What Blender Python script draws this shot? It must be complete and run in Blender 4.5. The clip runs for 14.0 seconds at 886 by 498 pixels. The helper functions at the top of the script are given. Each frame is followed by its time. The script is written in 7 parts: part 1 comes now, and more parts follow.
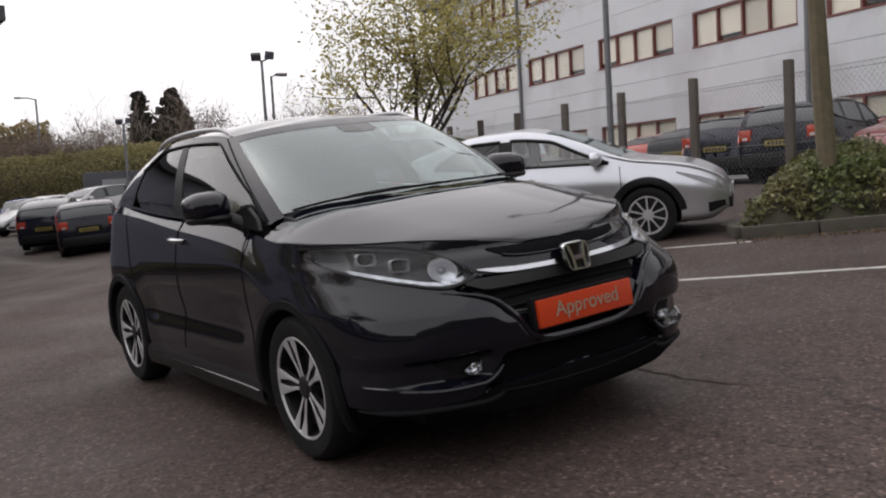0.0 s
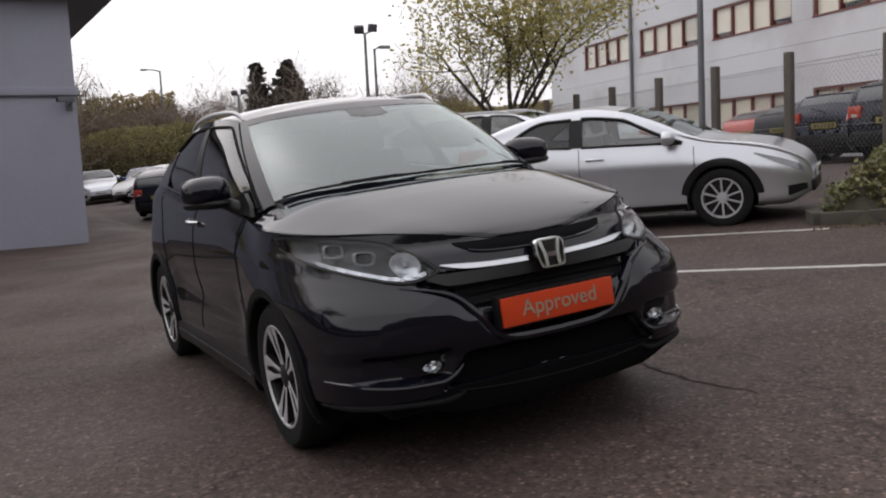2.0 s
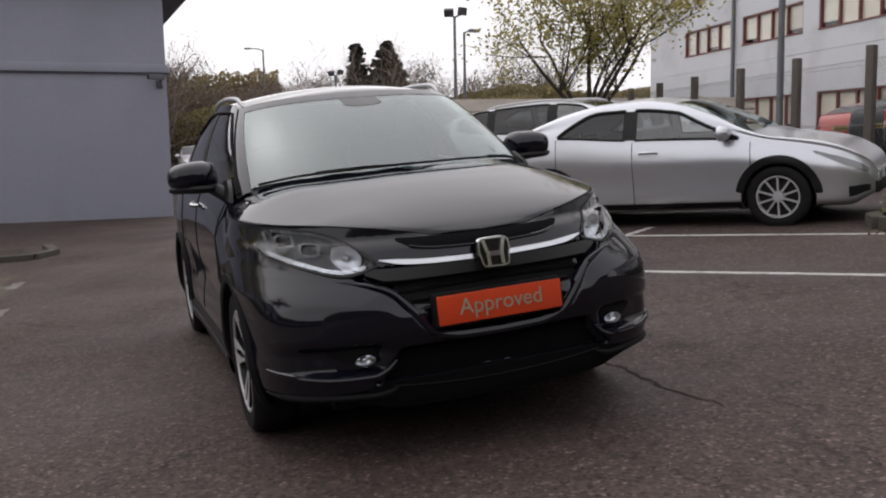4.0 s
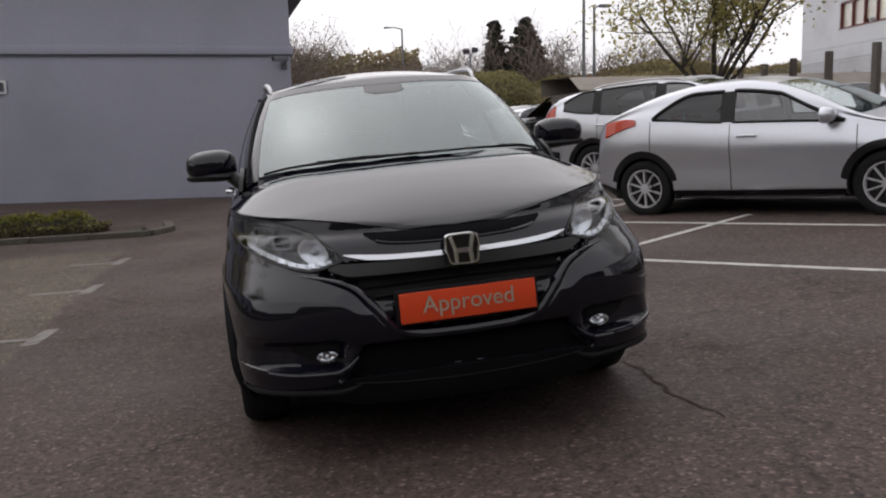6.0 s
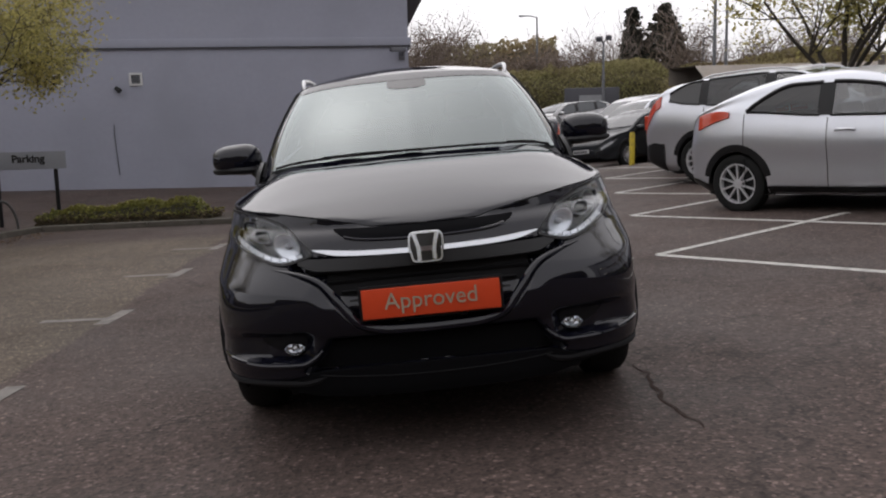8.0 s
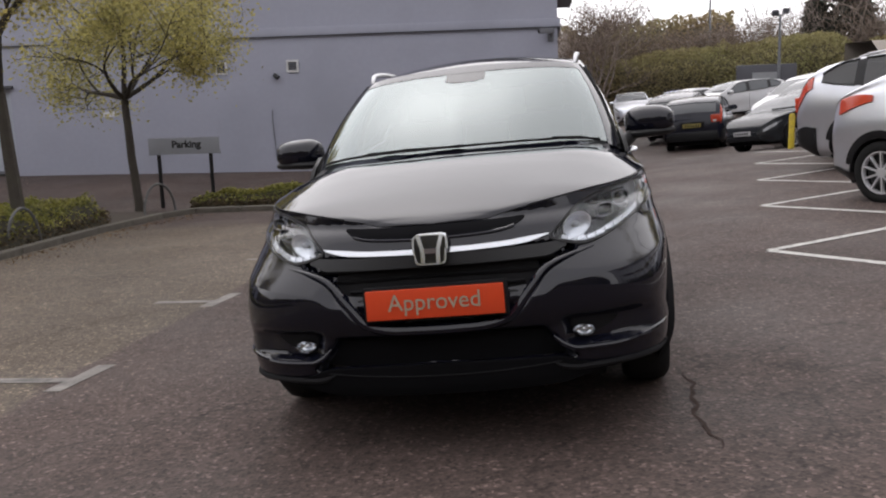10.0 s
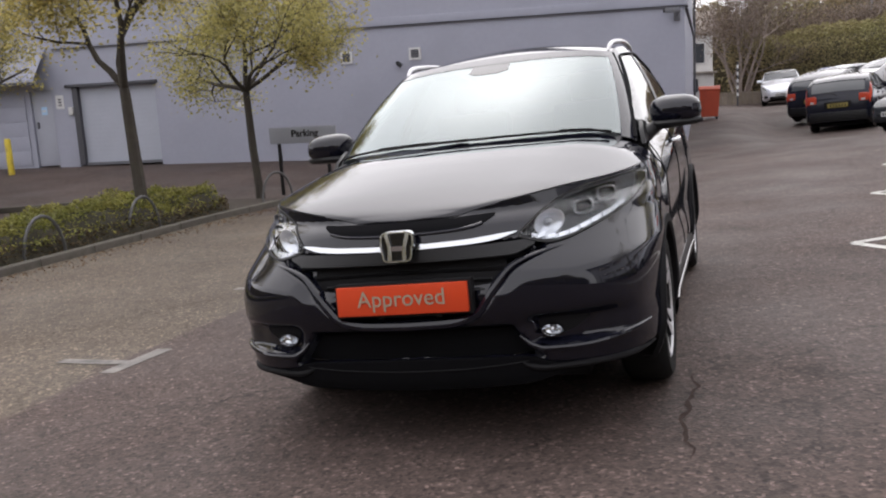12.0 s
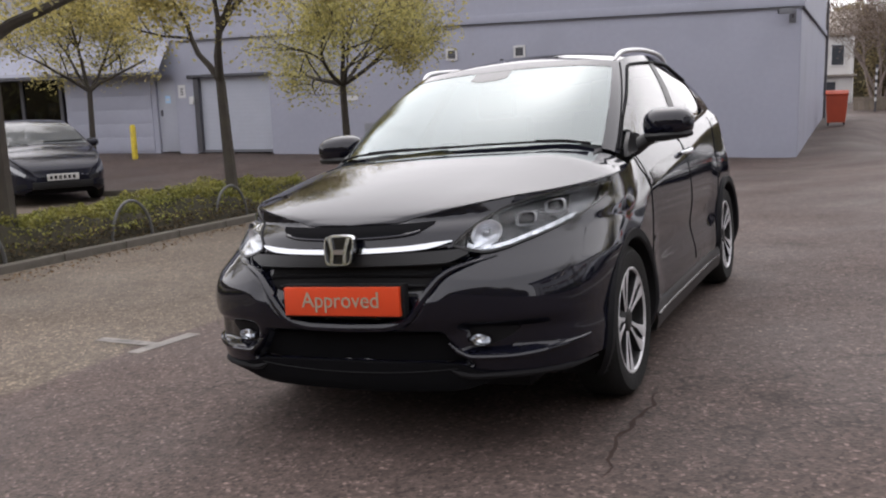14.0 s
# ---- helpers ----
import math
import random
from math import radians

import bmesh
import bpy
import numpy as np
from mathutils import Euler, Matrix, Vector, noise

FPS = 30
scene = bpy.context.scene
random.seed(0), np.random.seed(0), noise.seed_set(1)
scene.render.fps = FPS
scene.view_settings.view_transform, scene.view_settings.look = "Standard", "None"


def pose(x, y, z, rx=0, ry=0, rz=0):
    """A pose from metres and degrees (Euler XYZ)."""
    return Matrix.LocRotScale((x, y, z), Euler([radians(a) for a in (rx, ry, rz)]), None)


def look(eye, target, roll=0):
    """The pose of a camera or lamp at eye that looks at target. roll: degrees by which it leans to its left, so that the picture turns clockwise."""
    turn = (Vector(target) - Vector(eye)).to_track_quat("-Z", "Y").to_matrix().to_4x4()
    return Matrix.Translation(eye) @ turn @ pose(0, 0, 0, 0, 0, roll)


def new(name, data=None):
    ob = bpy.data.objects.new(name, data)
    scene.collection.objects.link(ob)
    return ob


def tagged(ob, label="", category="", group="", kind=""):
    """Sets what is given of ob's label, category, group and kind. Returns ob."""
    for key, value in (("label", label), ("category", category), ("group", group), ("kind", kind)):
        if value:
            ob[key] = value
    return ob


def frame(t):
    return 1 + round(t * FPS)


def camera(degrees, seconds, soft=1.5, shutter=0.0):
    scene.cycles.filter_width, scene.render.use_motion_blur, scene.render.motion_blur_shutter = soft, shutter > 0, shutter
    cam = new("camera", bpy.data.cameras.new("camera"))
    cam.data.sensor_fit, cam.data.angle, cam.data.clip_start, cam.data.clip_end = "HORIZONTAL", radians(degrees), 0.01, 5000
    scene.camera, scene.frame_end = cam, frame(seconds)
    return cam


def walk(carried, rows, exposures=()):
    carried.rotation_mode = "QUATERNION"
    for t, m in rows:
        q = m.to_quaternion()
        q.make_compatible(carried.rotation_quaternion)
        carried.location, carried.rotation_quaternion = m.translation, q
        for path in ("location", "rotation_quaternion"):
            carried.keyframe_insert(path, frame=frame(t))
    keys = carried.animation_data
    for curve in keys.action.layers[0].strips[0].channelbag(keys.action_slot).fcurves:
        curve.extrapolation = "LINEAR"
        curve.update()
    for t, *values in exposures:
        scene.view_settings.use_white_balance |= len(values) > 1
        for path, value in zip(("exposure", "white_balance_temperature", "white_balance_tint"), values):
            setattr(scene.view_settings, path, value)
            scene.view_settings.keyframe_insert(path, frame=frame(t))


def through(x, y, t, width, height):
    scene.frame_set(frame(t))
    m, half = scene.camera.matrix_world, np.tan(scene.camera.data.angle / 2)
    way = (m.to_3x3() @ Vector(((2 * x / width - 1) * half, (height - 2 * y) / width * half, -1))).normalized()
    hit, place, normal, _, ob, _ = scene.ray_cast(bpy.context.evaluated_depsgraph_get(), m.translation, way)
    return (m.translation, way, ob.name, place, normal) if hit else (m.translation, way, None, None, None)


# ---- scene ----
cam = camera(51.83, 14.0, soft=2.1)
ROWS = [
    (0, -2.637, -2.749, 1.171, 85.36, 3.34, -34.88),
    (0.5, -2.472, -2.743, 1.181, 84.90, 2.96, -32.85),
    (1, -2.367, -2.790, 1.201, 84.56, 2.87, -31.88),
    (1.5, -2.194, -2.823, 1.204, 84.12, 3.01, -30.17),
    (2, -2.063, -2.969, 1.222, 83.93, 2.78, -27.42),
    (2.5, -1.937, -3.019, 1.207, 83.64, 1.84, -25.85),
    (5, -1.148, -3.288, 1.273, 82.59, 1.41, -16.39),
    (5.5, -0.968, -3.278, 1.264, 82.19, 1.31, -13.86),
    (6, -0.804, -3.283, 1.293, 81.86, 1.27, -11.70),
    (6.5, -0.655, -3.287, 1.309, 81.68, 2.06, -10.23),
    (7, -0.455, -3.375, 1.324, 81.78, 1.58, -6.93),
    (7.5, -0.291, -3.403, 1.329, 81.64, 1.46, -4.82),
    (8, -0.145, -3.376, 1.316, 81.34, 1.25, -2.76),
    (8.5, 0.035, -3.296, 1.330, 81.43, 1.79, 0.88),
    (9, 0.165, -3.319, 1.358, 81.01, 2.09, 3.25),
    (11.5, 0.995, -3.160, 1.387, 79.85, 2.48, 15.40),
    (12, 1.145, -3.128, 1.399, 79.76, 3.22, 17.37),
    (12.5, 1.357, -3.136, 1.409, 79.83, 3.31, 19.68),
    (13, 1.509, -3.096, 1.399, 79.92, 3.18, 21.58),
    (13.5, 1.666, -2.991, 1.394, 79.92, 3.29, 23.38),
    (14, 1.833, -2.934, 1.427, 79.82, 1.94, 25.62),
]
walk(cam, [(t, pose(*row)) for t, *row in ROWS],
     exposures=[(0, -0.35, 6650, 14), (2.5, -0.35, 6650, 14), (5, -0.38, 6600, 14), (7.5, -0.37, 6600, 14), (9, -0.12, 6600, 14), (11.5, 0.38, 6550, 14.5), (14, 0.50, 6550, 14.5)])

# ---- light: an overcast spring day ----
world = bpy.data.worlds.new("overcast_sky")
scene.world = world
world.use_nodes = True
wn, wl = world.node_tree.nodes, world.node_tree.links
wn.clear()
sky = wn.new("ShaderNodeTexSky")
sky.sky_type, sky.sun_disc = "NISHITA", False
sky.sun_elevation, sky.sun_rotation = radians(50), radians(-22)
sky.air_density, sky.dust_density = 1.0, 3.0
grey = wn.new("ShaderNodeHueSaturation")
grey.inputs["Saturation"].default_value = 0.12
cloud = wn.new("ShaderNodeMixRGB")
cloud.inputs["Fac"].default_value = 0.72
cloud.inputs["Color2"].default_value = (9.2, 9.3, 9.6, 1)
back = wn.new("ShaderNodeBackground")
back.inputs["Strength"].default_value = 0.17
wout = wn.new("ShaderNodeOutputWorld")
wl.new(sky.outputs[0], grey.inputs["Color"])
wl.new(grey.outputs[0], cloud.inputs["Color1"])
wl.new(cloud.outputs[0], back.inputs["Color"])
wl.new(back.outputs[0], wout.inputs["Surface"])
sun_data = bpy.data.lights.new("sun", "SUN")
sun_data.energy, sun_data.angle, sun_data.color = 0.60, radians(115), (1, 0.97, 0.92)
sun = new("sun", sun_data)
sun.matrix_world = look((-6, 17, 20), (0, 2, 0))

# ---- materials ----
def material(name):
    m = bpy.data.materials.new(name)
    m.use_nodes = True
    return m, m.node_tree.nodes, m.node_tree.links, m.node_tree.nodes["Principled BSDF"]


def surface(name, colour, rough=0.6, metal=0.0, coat=0.0, spread=0.12, scale=6.0, bump=0.0, bump_scale=60.0, spec=0.5, stain=None, stain_scale=1.5, island=0.0, thing=0.0):
    """A surface with variation at two scales, optional stains of a second colour, optional change from piece to piece, and fine relief."""
    m, n, l, p = material(name)
    p.inputs["Roughness"].default_value, p.inputs["Metallic"].default_value = rough, metal
    p.inputs["Specular IOR Level"].default_value = spec
    p.inputs["Coat Weight"].default_value, p.inputs["Coat Roughness"].default_value = coat, 0.04
    tc = n.new("ShaderNodeTexCoord")
    big, small = n.new("ShaderNodeTexNoise"), n.new("ShaderNodeTexNoise")
    big.inputs["Scale"].default_value, small.inputs["Scale"].default_value = scale, scale * 14
    big.inputs["Detail"].default_value = small.inputs["Detail"].default_value = 4
    l.new(tc.outputs["Object"], big.inputs["Vector"])
    l.new(tc.outputs["Object"], small.inputs["Vector"])
    add = n.new("ShaderNodeMath")
    add.operation = "ADD"
    l.new(big.outputs["Fac"], add.inputs[0])
    l.new(small.outputs["Fac"], add.inputs[1])
    ramp = n.new("ShaderNodeMapRange")
    ramp.inputs["From Min"].default_value, ramp.inputs["From Max"].default_value = 0.6, 1.4
    ramp.inputs["To Min"].default_value, ramp.inputs["To Max"].default_value = 1 - spread, 1 + spread
    l.new(add.outputs[0], ramp.inputs["Value"])
    value = ramp.outputs[0]
    for weight, node, socket in ((island, "ShaderNodeNewGeometry", "Random Per Island"), (thing, "ShaderNodeObjectInfo", "Random")):
        if weight:
            g = n.new(node)
            r = n.new("ShaderNodeMapRange")
            r.inputs["To Min"].default_value, r.inputs["To Max"].default_value = 1 - weight, 1 + weight
            l.new(g.outputs[socket], r.inputs["Value"])
            mul = n.new("ShaderNodeMath")
            mul.operation = "MULTIPLY"
            l.new(value, mul.inputs[0])
            l.new(r.outputs[0], mul.inputs[1])
            value = mul.outputs[0]
    tint = n.new("ShaderNodeVectorMath")
    tint.operation = "SCALE"
    tint.inputs[0].default_value = colour
    l.new(value, tint.inputs["Scale"])
    out = tint.outputs[0]
    if stain:
        sn = n.new("ShaderNodeTexNoise")
        sn.inputs["Scale"].default_value, sn.inputs["Detail"].default_value = stain_scale, 6
        l.new(tc.outputs["Object"], sn.inputs["Vector"])
        sr = n.new("ShaderNodeMapRange")
        sr.inputs["From Min"].default_value, sr.inputs["From Max"].default_value = 0.5, 0.72
        l.new(sn.outputs["Fac"], sr.inputs["Value"])
        mix = n.new("ShaderNodeMixRGB")
        mix.inputs["Color2"].default_value = (*stain, 1)
        l.new(sr.outputs[0], mix.inputs["Fac"])
        l.new(out, mix.inputs["Color1"])
        out = mix.outputs[0]
    l.new(out, p.inputs["Base Color"])
    if bump:
        bn = n.new("ShaderNodeTexNoise")
        bn.inputs["Scale"].default_value, bn.inputs["Detail"].default_value = bump_scale, 3
        l.new(tc.outputs["Object"], bn.inputs["Vector"])
        b = n.new("ShaderNodeBump")
        b.inputs["Strength"].default_value, b.inputs["Distance"].default_value = bump, 0.01
        l.new(bn.outputs["Fac"], b.inputs["Height"])
        l.new(b.outputs[0], p.inputs["Normal"])
    return m


def glass(name, tint, gloss=0.02, facing=0.05, face=(1, 1, 1)):
    """Thin glass: clear straight through, with a mirror-like face."""
    m, n, l, p = material(name)
    n.remove(p)
    clear, shine, mix, edge = n.new("ShaderNodeBsdfTransparent"), n.new("ShaderNodeBsdfGlossy"), n.new("ShaderNodeMixShader"), n.new("ShaderNodeLayerWeight")
    clear.inputs["Color"].default_value = (*tint, 1)
    shine.inputs["Color"].default_value = (*face, 1)
    shine.inputs["Roughness"].default_value = gloss
    edge.inputs["Blend"].default_value = 0.5
    power, gain = n.new("ShaderNodeMath"), n.new("ShaderNodeMapRange")
    power.operation = "POWER"
    power.inputs[1].default_value = 5
    gain.inputs["To Min"].default_value = facing
    l.new(edge.outputs["Facing"], power.inputs[0])
    l.new(power.outputs[0], gain.inputs["Value"])
    l.new(gain.outputs[0], mix.inputs[0])
    l.new(clear.outputs[0], mix.inputs[1])
    l.new(shine.outputs[0], mix.inputs[2])
    l.new(mix.outputs[0], n["Material Output"].inputs["Surface"])
    return m


def emitter(name, colour, power):
    m, n, l, p = material(name)
    p.inputs["Base Color"].default_value = (*colour, 1)
    p.inputs["Emission Color"].default_value = (*colour, 1)
    p.inputs["Emission Strength"].default_value = power
    return m


def asphalt():
    """Worn tarmac: pale and dark chips, soft patches, cracks, and an older paler surfacing beyond the seam."""
    m, n, l, p = material("asphalt")
    tc = n.new("ShaderNodeTexCoord")

    def tex(kind, scale, detail=3.0):
        t = n.new(kind)
        t.inputs["Scale"].default_value = scale
        if kind == "ShaderNodeTexNoise":
            t.inputs["Detail"].default_value = detail
        l.new(tc.outputs["Object"], t.inputs["Vector"])
        return t

    def span(socket, a, b, c, d):
        r = n.new("ShaderNodeMapRange")
        for k, v in zip(("From Min", "From Max", "To Min", "To Max"), (a, b, c, d)):
            r.inputs[k].default_value = v
        l.new(socket, r.inputs["Value"])
        return r.outputs[0]

    def mul(a, b):
        q = n.new("ShaderNodeMath")
        q.operation = "MULTIPLY"
        l.new(a, q.inputs[0])
        l.new(b, q.inputs[1])
        return q.outputs[0]

    chips = tex("ShaderNodeTexVoronoi", 68)
    chip = n.new("ShaderNodeSeparateColor")
    l.new(chips.outputs["Color"], chip.inputs[0])
    flecks = mul(span(chip.outputs[0], 0.86, 0.97, 1.0, 2.3), span(chip.outputs[1], 0.80, 0.95, 1.0, 0.5))
    grain = mul(mul(flecks, span(chip.outputs[2], 0.0, 1.0, 0.8, 1.15)), span(tex("ShaderNodeTexNoise", 30, 4).outputs["Fac"], 0.3, 0.7, 0.68, 1.3))
    soft = span(tex("ShaderNodeTexNoise", 0.45, 5).outputs["Fac"], 0.3, 0.7, 0.78, 1.22)
    mid = span(tex("ShaderNodeTexNoise", 9, 4).outputs["Fac"], 0.3, 0.7, 0.85, 1.15)
    crack = tex("ShaderNodeTexVoronoi", 0.33)
    crack.feature = "DISTANCE_TO_EDGE"
    wob = n.new("ShaderNodeVectorMath")
    wob.operation = "ADD"
    wn2 = tex("ShaderNodeTexNoise", 2.2, 4)
    sc = n.new("ShaderNodeVectorMath")
    sc.operation = "SCALE"
    sc.inputs["Scale"].default_value = 0.7
    l.new(wn2.outputs["Color"], sc.inputs[0])
    l.new(tc.outputs["Object"], wob.inputs[0])
    l.new(sc.outputs[0], wob.inputs[1])
    l.new(wob.outputs[0], crack.inputs["Vector"])
    gap = span(crack.outputs["Distance"], 0.0, 0.006, 0.55, 1.0)
    sep = n.new("ShaderNodeSeparateXYZ")
    l.new(tc.outputs["Object"], sep.inputs[0])
    seam = n.new("ShaderNodeMath")
    seam.operation = "ADD"
    l.new(sep.outputs[0], seam.inputs[0])
    l.new(span(tex("ShaderNodeTexNoise", 1.1, 5).outputs["Fac"], 0.3, 0.7, -0.09, 0.09), seam.inputs[1])
    old = span(seam.outputs[0], -2.52, -2.44, 1.0, 0.0)
    near = span(sep.outputs[1], 8.6, 9.4, 1.0, 0.0)
    mix = n.new("ShaderNodeMixRGB")
    mix.inputs["Color1"].default_value = (0.0665, 0.0480, 0.0420, 1)
    mix.inputs["Color2"].default_value = (0.101, 0.080, 0.061, 1)
    l.new(mul(old, near), mix.inputs["Fac"])
    tone = n.new("ShaderNodeVectorMath")
    tone.operation = "SCALE"
    l.new(mix.outputs[0], tone.inputs[0])
    l.new(mul(mul(mul(grain, soft), mid), gap), tone.inputs["Scale"])
    l.new(tone.outputs[0], p.inputs["Base Color"])
    l.new(span(tex("ShaderNodeTexNoise", 0.8, 4).outputs["Fac"], 0.3, 0.7, 0.62, 0.86), p.inputs["Roughness"])
    p.inputs["Specular IOR Level"].default_value = 0.28
    b = n.new("ShaderNodeBump")
    b.inputs["Strength"].default_value, b.inputs["Distance"].default_value = 0.4, 0.006
    l.new(mul(chips.outputs["Distance"], gap), b.inputs["Height"])
    l.new(b.outputs[0], p.inputs["Normal"])
    return m


def foliage(name, colour, vary=0.5, through=0.45, rough=0.6, second=None, patch=0.55):
    """Leaves that let light through, each a little different."""
    m, n, l, p = material(name)
    g, r, t = n.new("ShaderNodeNewGeometry"), n.new("ShaderNodeMapRange"), n.new("ShaderNodeVectorMath")
    r.inputs["To Min"].default_value, r.inputs["To Max"].default_value = 1 - vary, 1 + vary
    l.new(g.outputs["Random Per Island"], r.inputs["Value"])
    tc, nz, nr = n.new("ShaderNodeTexCoord"), n.new("ShaderNodeTexNoise"), n.new("ShaderNodeMapRange")
    nz.inputs["Scale"].default_value = patch
    l.new(tc.outputs["Object"], nz.inputs["Vector"])
    nr.inputs["From Min"].default_value, nr.inputs["From Max"].default_value = 0.3, 0.7
    l.new(nz.outputs["Fac"], nr.inputs["Value"])
    hue = n.new("ShaderNodeMixRGB")
    hue.inputs["Color1"].default_value = (*colour, 1)
    hue.inputs["Color2"].default_value = (*(second or (colour[0] * 1.10, colour[1], colour[2] * 0.85)), 1)
    l.new(nr.outputs[0], hue.inputs["Fac"])
    t.operation = "SCALE"
    l.new(hue.outputs[0], t.inputs[0])
    l.new(r.outputs[0], t.inputs["Scale"])
    l.new(t.outputs[0], p.inputs["Base Color"])
    p.inputs["Roughness"].default_value = rough
    tr, mix = n.new("ShaderNodeBsdfTranslucent"), n.new("ShaderNodeMixShader")
    l.new(t.outputs[0], tr.inputs["Color"])
    mix.inputs[0].default_value = through
    l.new(p.outputs[0], mix.inputs[1])
    l.new(tr.outputs[0], mix.inputs[2])
    l.new(mix.outputs[0], n["Material Output"].inputs["Surface"])
    return m


ASPHALT = asphalt()
LINE_PAINT = surface("line_paint", (0.50, 0.49, 0.46), 0.7, spread=0.2, scale=9, stain=(0.2, 0.19, 0.18), stain_scale=14, bump=0.3)
WORN_PAINT = surface("worn_line_paint", (0.20, 0.185, 0.17), 0.75, spread=0.25, scale=9, stain=(0.09, 0.085, 0.08), stain_scale=8, bump=0.3)
GREY_WALL = surface("grey_painted_wall", (0.302, 0.312, 0.378), 0.55, spread=0.05, scale=0.7, stain=(0.268, 0.278, 0.333), stain_scale=0.5, bump=0.08)
GREY_TRIM = surface("grey_trim", (0.12, 0.123, 0.14), 0.5, spread=0.06, scale=2)
DARK_TRIM = surface("dark_grey_trim", (0.055, 0.055, 0.065), 0.5, spread=0.08, scale=3)
PAINT = surface("black_pearl_paint", (0.0052, 0.0056, 0.0110), 0.06, 0.0, spread=0.05, scale=3, spec=0.50)
SATIN_BLACK = surface("satin_black_plastic", (0.011, 0.011, 0.012), 0.40, spread=0.1, scale=8, spec=0.3)
MATT_BLACK = surface("matt_black_plastic", (0.012, 0.0118, 0.013), 0.7, spread=0.12, scale=10, bump=0.1, bump_scale=300, spec=0.12)
FRIT = surface("black_screen_border", (0.012, 0.012, 0.013), 0.35, spread=0.08, scale=6, spec=0.2)
GLOSS_BLACK = surface("gloss_black_plastic", (0.007, 0.007, 0.008), 0.10, spread=0.05, scale=5)
CHROME = surface("chrome", (0.62, 0.64, 0.67), 0.14, 1.0, spread=0.03, scale=5)
ALLOY = surface("machined_alloy", (0.56, 0.56, 0.58), 0.34, 0.35, spread=0.06, scale=12)
ALLOY_DARK = surface("dark_alloy_pocket", (0.012, 0.012, 0.013), 0.5, 0.2, spread=0.1, scale=10)
RUBBER = surface("tyre_rubber", (0.013, 0.013, 0.013), 0.8, spec=0.2, spread=0.2, scale=12, bump=0.2, bump_scale=120)
ORANGE = surface("orange_plate", (0.60, 0.055, 0.012), 0.35, spread=0.04, scale=6, coat=0.3)
LETTER = surface("silver_grey_lettering", (0.34, 0.29, 0.22), 0.4, spread=0.08, scale=20)
WHITE = surface("white_plastic", (0.55, 0.55, 0.55), 0.4, spread=0.05, scale=8)
SCREEN = glass("windscreen_glass", (0.30, 0.36, 0.355), facing=0.195, face=(0.92, 1.0, 1.0))
PRIVACY = glass("side_glass", (0.24, 0.26, 0.27), facing=0.06)
CLEAR_SIDE = glass("clear_side_glass", (0.66, 0.70, 0.69), facing=0.13)
LAMP_LENS = glass("lamp_cover", (0.93, 0.94, 0.95), facing=0.012)
LENS = glass("clear_lens", (0.95, 0.955, 0.96), facing=0.02)
CABIN = surface("black_cabin_cloth", (0.02, 0.02, 0.022), 0.85, spread=0.15, scale=20)
HEADLINER = surface("pale_headliner", (0.16, 0.16, 0.16), 0.9, spread=0.1, scale=20)
# opaque glass; daylight seen through the cabin is put into its grey
FAR_GLASS = surface("daylight_grey_car_glass", (0.080, 0.086, 0.092), 0.08, spread=0.10, scale=2, spec=0.6)
DARK_GLASS = surface("dark_car_glass", (0.026, 0.029, 0.032), 0.05, spread=0.05, spec=0.75)
SILVER = surface("silver_car_paint", (0.66, 0.68, 0.73), 0.28, 0.78, coat=0.7, spread=0.03, scale=3)
WHITE_CAR = surface("white_car_paint", (0.55, 0.55, 0.56), 0.3, coat=0.8, spread=0.03, scale=3)
DARK_CAR = surface("dark_blue_black_paint", (0.010, 0.011, 0.020), 0.15, coat=0.0, spec=0.35, spread=0.05, scale=3)
GREY_CAR = surface("dark_grey_car_paint", (0.022, 0.024, 0.027), 0.25, 0.1, coat=0.0, spec=0.25, spread=0.05, scale=3)
BLUE_CAR = surface("blue_car_paint", (0.025, 0.04, 0.20), 0.2, coat=0.8, spread=0.05, scale=3)
BLUE_BLACK = surface("dark_blue_car_paint", (0.012, 0.015, 0.034), 0.18, coat=0.0, spec=0.4, spread=0.05, scale=3)
DULL_RED = surface("dull_red_car_paint", (0.20, 0.020, 0.020), 0.25, coat=0.6, spread=0.05, scale=3)
RED_CAR = surface("red_car_paint", (0.42, 0.035, 0.02), 0.25, coat=0.8, spread=0.05, scale=3)
TAIL_RED = surface("red_tail_lens", (0.52, 0.055, 0.025), 0.12, coat=0.5, spread=0.1, scale=20)
HEAD_CLEAR = surface("pale_headlamp", (0.20, 0.205, 0.215), 0.10, 0.4, coat=0.8, spread=0.2, scale=20)
YELLOW = surface("yellow_paint", (0.55, 0.42, 0.03), 0.5, spread=0.15, scale=6, stain=(0.3, 0.22, 0.05), stain_scale=8)
RED_BIN = surface("orange_red_plastic", (0.40, 0.06, 0.025), 0.5, spread=0.12, scale=3)
CONCRETE = surface("kerb_concrete", (0.085, 0.075, 0.062), 0.85, spread=0.2, scale=4, stain=(0.045, 0.042, 0.032), stain_scale=3, bump=0.4, bump_scale=80, thing=0.12)
SOIL = surface("dark_soil", (0.045, 0.034, 0.025), 0.95, spread=0.3, scale=8, bump=0.6, bump_scale=30)
BARK = surface("grey_brown_bark", (0.044, 0.037, 0.030), 0.9, spread=0.3, scale=10, stain=(0.050, 0.045, 0.032), stain_scale=4, bump=0.7, bump_scale=40)
MOSSY_BARK = surface("mossy_olive_bark", (0.150, 0.124, 0.078), 0.9, spread=0.3, scale=10, stain=(0.11, 0.10, 0.06), stain_scale=4, bump=0.7, bump_scale=40)
